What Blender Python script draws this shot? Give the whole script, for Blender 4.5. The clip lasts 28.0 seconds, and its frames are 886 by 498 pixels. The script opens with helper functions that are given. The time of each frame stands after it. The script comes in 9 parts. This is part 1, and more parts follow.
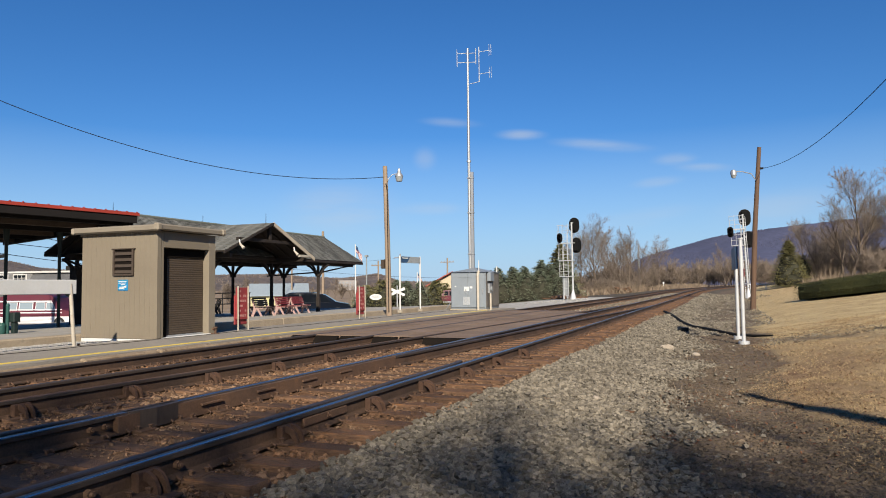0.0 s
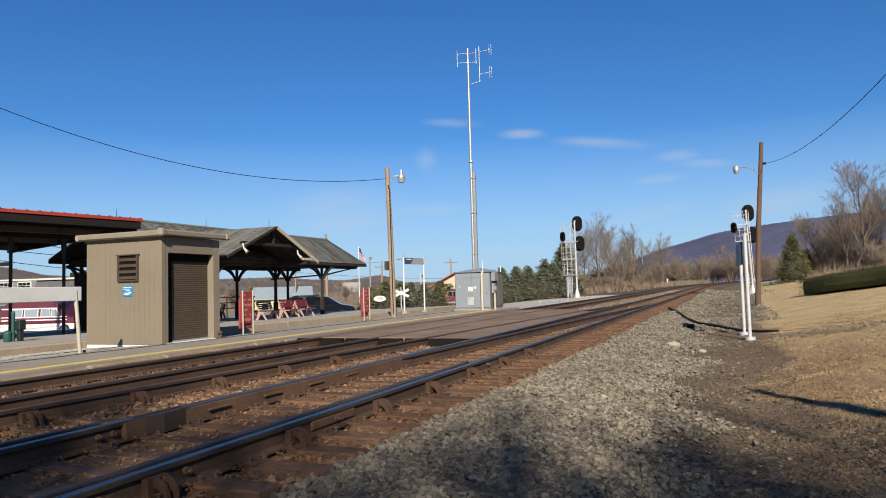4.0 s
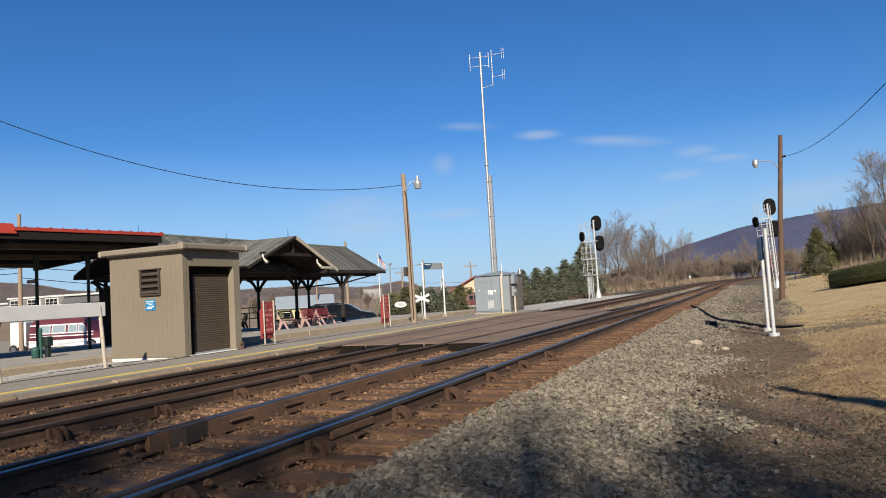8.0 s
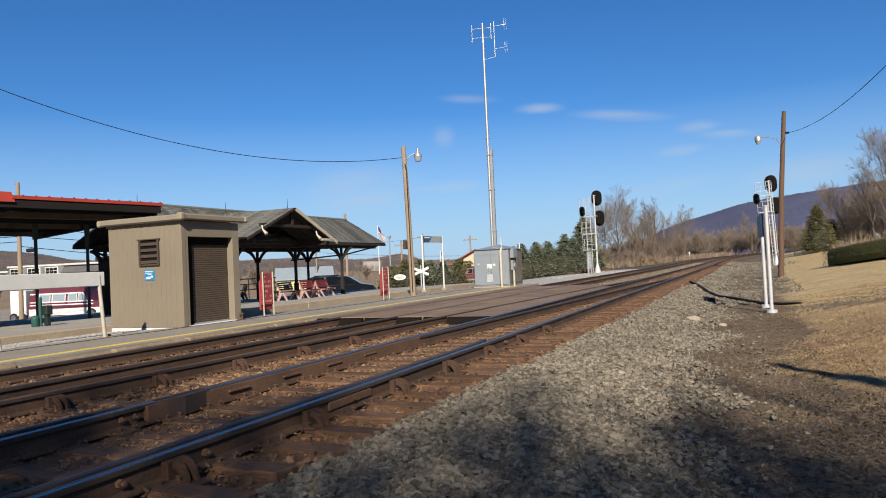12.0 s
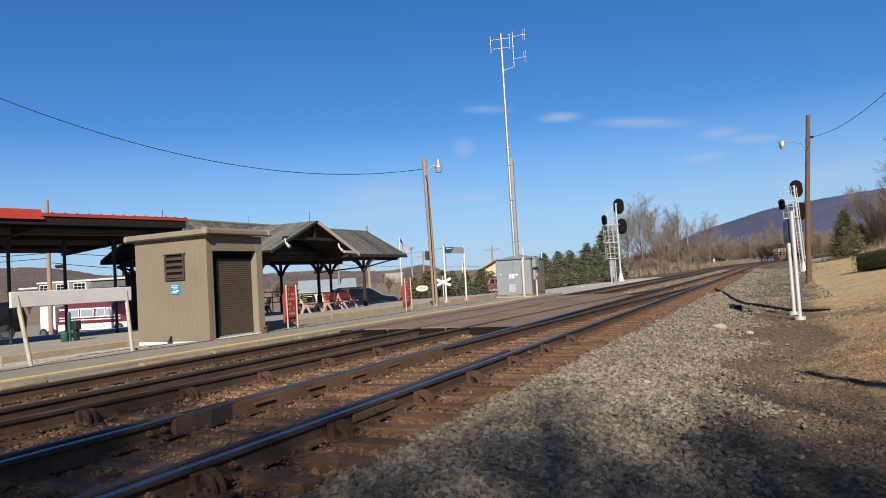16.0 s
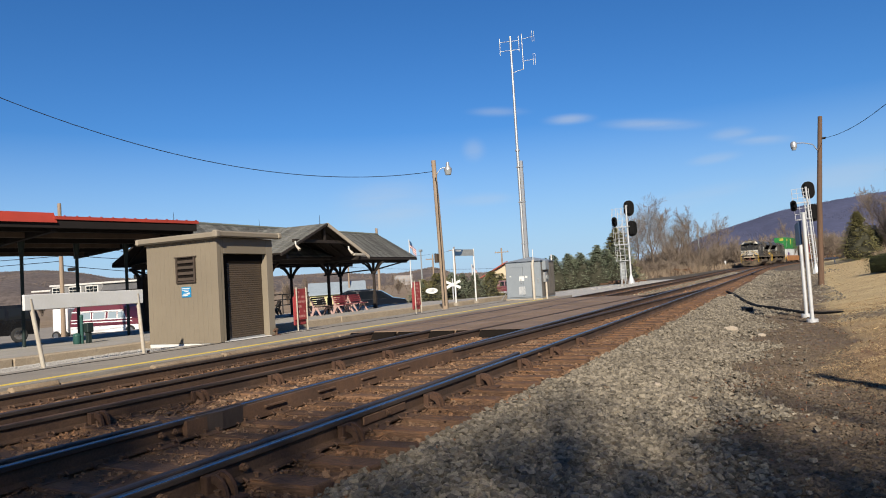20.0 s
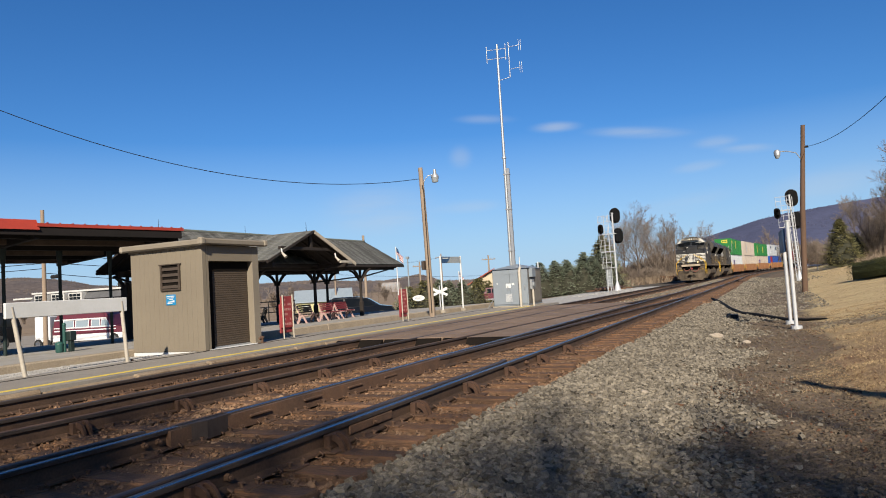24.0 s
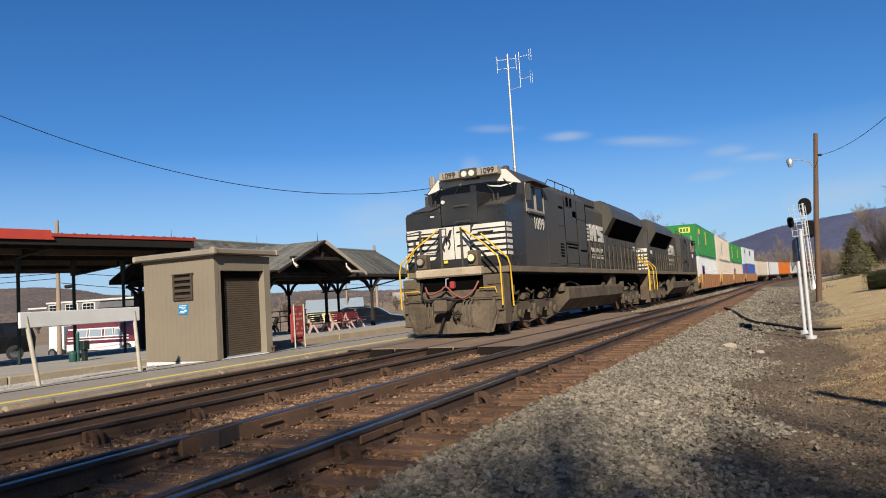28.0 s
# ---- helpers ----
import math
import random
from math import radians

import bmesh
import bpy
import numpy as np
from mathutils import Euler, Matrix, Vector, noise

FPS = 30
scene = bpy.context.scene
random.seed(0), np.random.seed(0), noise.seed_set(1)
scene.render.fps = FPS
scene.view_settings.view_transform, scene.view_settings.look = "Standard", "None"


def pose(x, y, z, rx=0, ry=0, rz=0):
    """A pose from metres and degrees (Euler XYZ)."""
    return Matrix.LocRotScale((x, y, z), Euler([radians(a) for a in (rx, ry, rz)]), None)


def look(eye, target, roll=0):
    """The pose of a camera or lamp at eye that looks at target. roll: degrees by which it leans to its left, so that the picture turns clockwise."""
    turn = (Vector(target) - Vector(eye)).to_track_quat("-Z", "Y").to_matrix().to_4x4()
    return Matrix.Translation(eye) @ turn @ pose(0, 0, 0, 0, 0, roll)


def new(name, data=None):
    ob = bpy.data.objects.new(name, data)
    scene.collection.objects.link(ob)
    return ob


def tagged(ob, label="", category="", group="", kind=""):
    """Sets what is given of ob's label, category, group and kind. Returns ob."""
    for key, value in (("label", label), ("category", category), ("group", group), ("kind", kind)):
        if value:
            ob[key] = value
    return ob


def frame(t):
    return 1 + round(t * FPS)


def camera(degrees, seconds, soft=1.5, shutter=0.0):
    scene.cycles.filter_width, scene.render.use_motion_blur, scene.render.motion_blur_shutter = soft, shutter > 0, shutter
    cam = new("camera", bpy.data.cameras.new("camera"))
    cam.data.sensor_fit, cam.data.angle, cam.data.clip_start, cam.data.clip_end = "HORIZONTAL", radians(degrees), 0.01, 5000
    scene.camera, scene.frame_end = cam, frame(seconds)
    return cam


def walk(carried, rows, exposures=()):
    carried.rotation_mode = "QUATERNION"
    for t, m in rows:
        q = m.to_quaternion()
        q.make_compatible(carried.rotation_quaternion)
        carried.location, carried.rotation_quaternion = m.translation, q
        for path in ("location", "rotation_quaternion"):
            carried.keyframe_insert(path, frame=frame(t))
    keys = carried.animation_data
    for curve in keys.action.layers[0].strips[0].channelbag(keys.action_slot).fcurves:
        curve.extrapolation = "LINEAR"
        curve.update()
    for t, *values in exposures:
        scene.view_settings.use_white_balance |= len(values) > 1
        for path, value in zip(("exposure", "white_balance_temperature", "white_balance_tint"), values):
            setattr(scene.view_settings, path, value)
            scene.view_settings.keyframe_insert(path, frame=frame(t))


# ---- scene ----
cam = camera(64.6, 28.0, soft=1.0)

# seconds, then metres and degrees; the railhead is z = 0, +y runs along the tracks
PATH = [
    (0.0, pose(-0.037, -0.018, 1.071, 93.08, 0.57, 21.80)),
    (0.5, pose(-0.041, -0.027, 1.069, 93.55, 0.77, 21.90)),
    (1.0, pose(-0.039, -0.013, 1.072, 93.18, 0.14, 21.68)),
    (1.5, pose(-0.010, -0.044, 1.075, 92.83, 0.64, 22.95)),
    (2.0, pose(-0.005, -0.030, 1.077, 92.77, 1.12, 23.59)),
    (2.5, pose(0.025, 0.005, 1.077, 92.80, 1.13, 24.08)),
    (3.0, pose(0.010, -0.019, 1.076, 92.82, 1.41, 24.67)),
    (3.5, pose(-0.068, -0.016, 1.075, 92.94, 1.68, 23.33)),
    (5.5, pose(-0.015, 0.001, 1.076, 93.39, 0.92, 20.70)),
    (6.0, pose(-0.006, -0.006, 1.072, 93.23, 0.93, 21.17)),
    (6.5, pose(-0.012, 0.004, 1.082, 92.89, 0.98, 22.20)),
    (7.0, pose(-0.013, 0.012, 1.084, 93.04, 1.53, 23.01)),
    (7.5, pose(0.002, -0.010, 1.089, 93.18, 2.33, 24.21)),
    (8.0, pose(0.005, -0.014, 1.094, 93.53, 3.23, 23.81)),
    (8.5, pose(0.010, -0.014, 1.100, 93.69, 3.36, 23.38)),
    (9.0, pose(0.009, -0.004, 1.097, 93.70, 2.81, 23.32)),
    (9.5, pose(0.007, 0.004, 1.104, 93.64, 2.43, 23.72)),
    (10.0, pose(0.006, -0.007, 1.094, 91.44, 1.80, 23.96)),
    (10.5, pose(-0.000, -0.001, 1.094, 90.10, 1.75, 24.12)),
    (11.0, pose(-0.002, -0.001, 1.094, 90.09, 2.08, 24.11)),
    (11.5, pose(0.002, 0.006, 1.096, 90.74, 2.52, 23.95)),
    (12.0, pose(-0.001, 0.014, 1.098, 91.34, 2.59, 23.76)),
    (12.5, pose(-0.003, 0.007, 1.098, 91.78, 2.70, 23.91)),
    (13.0, pose(0.001, 0.009, 1.096, 91.96, 2.93, 24.32)),
    (13.5, pose(-0.004, 0.005, 1.097, 92.00, 3.09, 24.60)),
    (15.5, pose(-0.007, 0.010, 1.098, 92.22, 3.21, 25.29)),
    (16.0, pose(0.000, 0.003, 1.098, 92.31, 3.34, 25.56)),
    (16.5, pose(0.001, 0.002, 1.100, 92.31, 3.37, 25.82)),
    (17.0, pose(0.002, 0.001, 1.096, 92.30, 3.23, 26.03)),
    (17.5, pose(-0.002, -0.004, 1.097, 92.38, 3.30, 26.13)),
    (18.0, pose(0.002, -0.007, 1.099, 92.45, 3.47, 26.15)),
    (18.5, pose(0.003, -0.006, 1.102, 92.45, 3.47, 26.14)),
    (19.0, pose(0.002, -0.006, 1.101, 92.46, 3.40, 26.20)),
    (19.5, pose(0.005, -0.000, 1.102, 92.47, 3.37, 26.36)),
    (20.0, pose(0.000, -0.000, 1.100, 92.55, 3.40, 26.35)),
    (20.5, pose(-0.001, 0.001, 1.099, 92.72, 3.31, 26.34)),
    (21.0, pose(0.001, -0.005, 1.096, 92.81, 3.34, 26.35)),
    (21.5, pose(-0.000, 0.005, 1.100, 92.75, 3.50, 26.20)),
    (23.5, pose(0.000, 0.002, 1.103, 93.05, 3.59, 25.82)),
    (24.0, pose(-0.005, 0.012, 1.106, 93.07, 3.45, 25.28)),
    (24.5, pose(0.001, 0.015, 1.102, 93.48, 3.42, 25.31)),
    (25.0, pose(0.005, 0.012, 1.104, 93.58, 3.41, 25.78)),
    (25.5, pose(0.002, 0.009, 1.104, 93.59, 3.41, 26.02)),
    (26.0, pose(0.002, 0.012, 1.100, 93.66, 3.37, 26.25)),
    (26.5, pose(0.004, 0.004, 1.106, 93.66, 3.41, 26.36)),
    (27.0, pose(-0.003, 0.012, 1.103, 93.75, 3.44, 26.38)),
    (27.5, pose(0.000, 0.011, 1.104, 93.82, 3.55, 26.35)),
    (28.0, pose(-0.003, 0.012, 1.105, 93.90, 3.47, 26.18)),
]
walk(cam, PATH)


# ---- light ----
SUN = Vector((0.42, -0.90, 0.58)).normalized()
SUN_EL, SUN_AZ = math.asin(SUN.z), math.atan2(SUN.x, SUN.y)


WISPS = [(-21.0, 13.3, 2.9, 0.5, -4, 0.26), (-15.3, 12.2, 2.4, 0.55, -2, 0.44), (-8.9, 11.1, 4.6, 0.6, -7, 0.44), (-3.3, 9.7, 2.0, 0.6, 0, 0.37), (-1.1, 8.9, 2.6, 0.45, -4, 0.34),
         (-4.6, 8.0, 2.4, 0.55, 4, 0.24), (-23.2, 10.4, 1.2, 1.2, 0, 0.24), (-30.0, 6.4, 6.0, 2.6, 0, 0.34), (-23.0, 6.4, 3.6, 0.7, 0, 0.27), (-6.5, 5.2, 6.0, 1.0, 8, 0.20), (4.1, 5.7, 6.0, 1.6, 6, 0.24)]


def make_world():
    w = bpy.data.worlds.new("sky")
    scene.world = w
    w.use_nodes = True
    nt = w.node_tree
    nt.nodes.clear()
    out = nt.nodes.new("ShaderNodeOutputWorld")
    bg = nt.nodes.new("ShaderNodeBackground")
    sky = nt.nodes.new("ShaderNodeTexSky")
    sky.sky_type, sky.sun_disc = "NISHITA", False
    sky.sun_elevation, sky.sun_rotation = SUN_EL, SUN_AZ
    sky.air_density, sky.dust_density, sky.ozone_density = 1.0, 0.1, 2.5
    # wisps of high cloud, long and thin: bearing, height, half length, half depth and tilt in degrees, and how dense
    tc = nt.nodes.new("ShaderNodeTexCoord")
    mp = nt.nodes.new("ShaderNodeMapping")
    mp.inputs["Rotation"].default_value = (0.0, 0.0, 0.5)
    mp.inputs["Scale"].default_value = (2.2, 2.2, 15.0)
    n1 = nt.nodes.new("ShaderNodeTexNoise")
    n1.inputs["Scale"].default_value, n1.inputs["Detail"].default_value = 2.6, 7.0
    n1.inputs["Roughness"].default_value = 0.6
    rmp = nt.nodes.new("ShaderNodeMapRange")
    rmp.inputs["From Min"].default_value, rmp.inputs["From Max"].default_value = 0.36, 0.60
    rmp.inputs["To Min"].default_value, rmp.inputs["To Max"].default_value = 0.4, 1.0
    mix = nt.nodes.new("ShaderNodeMix")
    mix.data_type = "RGBA"
    mix.inputs["B"].default_value = (6.0, 6.5, 7.1, 1)
    ln = nt.links.new
    veil = None
    for az, el, half, deep_, tilt, dense in WISPS:
        a, h = radians(az), radians(el)
        c = Vector((math.sin(a) * math.cos(h), math.cos(a) * math.cos(h), math.sin(h)))
        u = Vector((math.cos(a), -math.sin(a), 0))
        w_ = c.cross(u) * -1
        u2, v2 = u * math.cos(radians(tilt)) + w_ * math.sin(radians(tilt)), w_ * math.cos(radians(tilt)) - u * math.sin(radians(tilt))
        turn = Matrix((u2, v2, u2.cross(v2))).transposed().to_euler()
        box = nt.nodes.new("ShaderNodeMapping")
        box.vector_type = "TEXTURE"
        box.inputs["Location"].default_value = c
        box.inputs["Rotation"].default_value = turn
        box.inputs["Scale"].default_value = (radians(half), radians(deep_), radians(half))
        far = nt.nodes.new("ShaderNodeVectorMath")
        far.operation = "LENGTH"
        soft = nt.nodes.new("ShaderNodeMapRange")
        soft.interpolation_type = "SMOOTHERSTEP"
        soft.inputs["From Min"].default_value, soft.inputs["From Max"].default_value = 1.15, 0.0
        soft.inputs["To Min"].default_value, soft.inputs["To Max"].default_value = 0.0, dense
        ln(tc.outputs["Generated"], box.inputs["Vector"])
        ln(box.outputs["Vector"], far.inputs[0])
        ln(far.outputs["Value"], soft.inputs["Value"])
        if veil is None:
            veil = soft.outputs["Result"]
        else:
            add = nt.nodes.new("ShaderNodeMath")
            add.operation = "ADD"
            ln(veil, add.inputs[0])
            ln(soft.outputs["Result"], add.inputs[1])
            veil = add.outputs["Value"]
    ln(tc.outputs["Generated"], mp.inputs["Vector"])
    ln(mp.outputs["Vector"], n1.inputs["Vector"])
    ln(n1.outputs["Fac"], rmp.inputs["Value"])
    sep = nt.nodes.new("ShaderNodeSeparateXYZ")
    high = nt.nodes.new("ShaderNodeMath")
    high.operation = "MULTIPLY"
    ln(tc.outputs["Generated"], sep.inputs["Vector"])
    ln(rmp.outputs["Result"], high.inputs[0])
    ln(veil, high.inputs[1])
    ln(high.outputs["Value"], mix.inputs["Factor"])
    deep = nt.nodes.new("ShaderNodeHueSaturation")
    deep.inputs["Saturation"].default_value = 1.10
    tint = nt.nodes.new("ShaderNodeMix")
    tint.data_type, tint.blend_type = "RGBA", "MULTIPLY"
    tint.inputs["Factor"].default_value = 1.0
    tint.inputs["B"].default_value = (0.545, 0.77, 1.085, 1)
    ln(sky.outputs["Color"], tint.inputs["A"])
    ln(tint.outputs["Result"], deep.inputs["Color"])
    # pale haze low over the horizon
    hz = nt.nodes.new("ShaderNodeMapRange")
    hz.inputs["From Min"].default_value, hz.inputs["From Max"].default_value = 0.21, 0.0
    hz.inputs["To Min"].default_value, hz.inputs["To Max"].default_value = 0.0, 0.85
    haze = nt.nodes.new("ShaderNodeMix")
    haze.data_type = "RGBA"
    haze.inputs["B"].default_value = (4.3, 6.2, 8.7, 1)
    ln(sep.outputs["Z"], hz.inputs["Value"])
    ln(hz.outputs["Result"], haze.inputs["Factor"])
    ln(deep.outputs["Color"], haze.inputs["A"])
    ln(haze.outputs["Result"], mix.inputs["A"])
    ln(mix.outputs["Result"], bg.inputs["Color"])
    bg.inputs["Strength"].default_value = 0.05
    ln(bg.outputs["Background"], out.inputs["Surface"])
    lamp = bpy.data.lights.new("sun", "SUN")
    lamp.energy, lamp.angle, lamp.color = 4.9, radians(0.9), (1.0, 0.90, 0.74)
    ob = new("sun", lamp)
    ob.matrix_world = look((20, -40, 40), Vector((20, -40, 40)) - SUN)


make_world()
scene.view_settings.exposure = 0.94


# ---- mesh and material helpers ----
class Geo:
    """Collects faces for one mesh."""

    def __init__(self):
        self.v, self.f, self.m, self.s = [], [], [], []

    def add(self, verts, faces, mi=0, smooth=False):
        n = len(self.v)
        self.v.extend([tuple(p) for p in verts])
        for f in faces:
            self.f.append(tuple(i + n for i in f))
            self.m.append(mi)
            self.s.append(smooth)
        return self

    def box(self, x0, x1, y0, y1, z0, z1, c=0.0, mi=0, m=None):
        """A box with edges chamfered by c."""
        x0, x1, y0, y1, z0, z1 = min(x0, x1), max(x0, x1), min(y0, y1), max(y0, y1), min(z0, z1), max(z0, z1)
        c = min(c, (x1 - x0) * 0.45, (y1 - y0) * 0.45, (z1 - z0) * 0.45)
        if c <= 0:
            v = [(x, y, z) for z in (z0, z1) for y in (y0, y1) for x in (x0, x1)]
            f = [(0, 2, 3, 1), (4, 5, 7, 6), (0, 1, 5, 4), (2, 6, 7, 3), (0, 4, 6, 2), (1, 3, 7, 5)]
        else:
            v, f = [], []
            idx = {}
            for sx in (0, 1):
                for sy in (0, 1):
                    for sz in (0, 1):
                        X, Y, Z = (x0, x1)[sx], (y0, y1)[sy], (z0, z1)[sz]
                        dx, dy, dz = (c, -c)[sx], (c, -c)[sy], (c, -c)[sz]
                        for k, p in enumerate(((X, Y + dy, Z + dz), (X + dx, Y, Z + dz), (X + dx, Y + dy, Z))):
                            idx[(sx, sy, sz, k)] = len(v)
                            v.append(p)
            g = lambda a, b, d, k: idx[(a, b, d, k)]
            f += [(g(0, 0, 0, 0), g(0, 0, 1, 0), g(0, 1, 1, 0), g(0, 1, 0, 0)), (g(1, 0, 0, 0), g(1, 1, 0, 0), g(1, 1, 1, 0), g(1, 0, 1, 0)),
                  (g(0, 0, 0, 1), g(1, 0, 0, 1), g(1, 0, 1, 1), g(0, 0, 1, 1)), (g(0, 1, 0, 1), g(0, 1, 1, 1), g(1, 1, 1, 1), g(1, 1, 0, 1)),
                  (g(0, 0, 0, 2), g(0, 1, 0, 2), g(1, 1, 0, 2), g(1, 0, 0, 2)), (g(0, 0, 1, 2), g(1, 0, 1, 2), g(1, 1, 1, 2), g(0, 1, 1, 2))]
            for a in (0, 1):
                for b in (0, 1):
                    f.append((g(a, b, 0, 0), g(a, b, 1, 0), g(a, b, 1, 1), g(a, b, 0, 1)))
                    f.append((g(a, 0, b, 0), g(a, 1, b, 0), g(a, 1, b, 2), g(a, 0, b, 2)))
                    f.append((g(0, a, b, 1), g(1, a, b, 1), g(1, a, b, 2), g(0, a, b, 2)))
                    for d in (0, 1):
                        f.append((g(a, b, d, 0), g(a, b, d, 1), g(a, b, d, 2)))
        if m is not None:
            v = [m @ Vector(p) for p in v]
        return self.add(v, f, mi)

    def tube(self, pts, r, n=8, mi=0, cap=True, smooth=True):
        """A round bar along points; r is one radius or one for each point."""
        pts = [Vector(p) for p in pts]
        rs = r if isinstance(r, (list, tuple)) else [r] * len(pts)
        v, f = [], []
        ref = None
        for i, p in enumerate(pts):
            d = (pts[min(i + 1, len(pts) - 1)] - pts[max(i - 1, 0)]).normalized()
            if ref is None:
                ref = Vector((1, 0, 0)) if abs(d.x) < 0.8 else Vector((0, 1, 0))
            a = (ref - d * ref.dot(d)).normalized()
            ref = a
            b = d.cross(a)
            for k in range(n):
                t = 2 * math.pi * (k + 0.5) / n
                v.append(p + (a * math.cos(t) + b * math.sin(t)) * rs[i])
        for i in range(len(pts) - 1):
            for k in range(n):
                f.append((i * n + k, i * n + (k + 1) % n, (i + 1) * n + (k + 1) % n, (i + 1) * n + k))
        self.add(v, f, mi, smooth)
        if cap:
            L = len(pts) - 1
            self.add([v[k] for k in range(n)], [tuple(reversed(range(n)))], mi)
            self.add([v[L * n + k] for k in range(n)], [tuple(range(n))], mi)
        return self

    def prism(self, poly, axis, a, b, mi=0, m=None):
        """A flat outline pushed from a to b along an axis; the outline's two numbers are the other two axes in order x, y, z."""
        def P(u, w, t):
            return {"x": (t, u, w), "y": (u, t, w), "z": (u, w, t)}[axis]
        n = len(poly)
        v = [P(u, w, a) for u, w in poly] + [P(u, w, b) for u, w in poly]
        f = [tuple(range(n)), tuple(reversed(range(n, 2 * n)))] + [(i, i + n, (i + 1) % n + n, (i + 1) % n) for i in range(n)]
        if m is not None:
            v = [m @ Vector(p) for p in v]
        return self.add(v, f, mi)

    def quad(self, a, b, c, d, mi=0):
        return self.add([a, b, c, d], [(0, 1, 2, 3)], mi)

    def slab(self, a, b, c, d, t, mi=0):
        """A sloping slab: four corners and a thickness set off below them."""
        a, b, c, d = (Vector(p) for p in (a, b, c, d))
        n = (b - a).cross(d - a).normalized() * t
        v = [a, b, c, d, a - n, b - n, c - n, d - n]
        return self.add(v, [(0, 1, 2, 3), (7, 6, 5, 4), (0, 4, 5, 1), (1, 5, 6, 2), (2, 6, 7, 3), (3, 7, 4, 0)], mi)

    def disc(self, c, axis, r, t, n=16, mi=0):
        d = Vector(axis).normalized() * (t / 2)
        c = Vector(c)
        return self.tube([c - d, c + d], r, n, mi, True, False)

    def mesh(self, name, mats):
        me = bpy.data.meshes.new(name)
        me.from_pydata(self.v, [], self.f)
        for mt in (mats if isinstance(mats, (list, tuple)) else [mats]):
            me.materials.append(mt)
        me.polygons.foreach_set("material_index", self.m)
        me.polygons.foreach_set("use_smooth", self.s)
        bm = bmesh.new()
        bm.from_mesh(me)
        bmesh.ops.recalc_face_normals(bm, faces=bm.faces)
        bm.to_mesh(me)
        bm.free()
        me.update()
        return me


def thing(name, label, category, group="", kind="", at=None):
    ob = new(name)
    ob.empty_display_size = 0.3
    if at is not None:
        ob.matrix_basis = at
    return tagged(ob, label, category, group, kind)


def part(name, g, mats, parent=None, label="", at=None):
    ob = new(name, g.mesh(name, mats) if isinstance(g, Geo) else g)
    if parent is not None:
        ob.parent = parent
    if at is not None:
        ob.matrix_basis = at
    if label:
        ob["label"] = label
    return ob


def solo(name, g, mats, label, category, group="", kind="", at=None):
    return tagged(part(name, g, mats, None, "", at), label, category, group, kind)


def node(nt, kind, **kw):
    n = nt.nodes.new(kind)
    for k, val in kw.items():
        n.inputs[k.replace("_", " ")].default_value = val
    return n


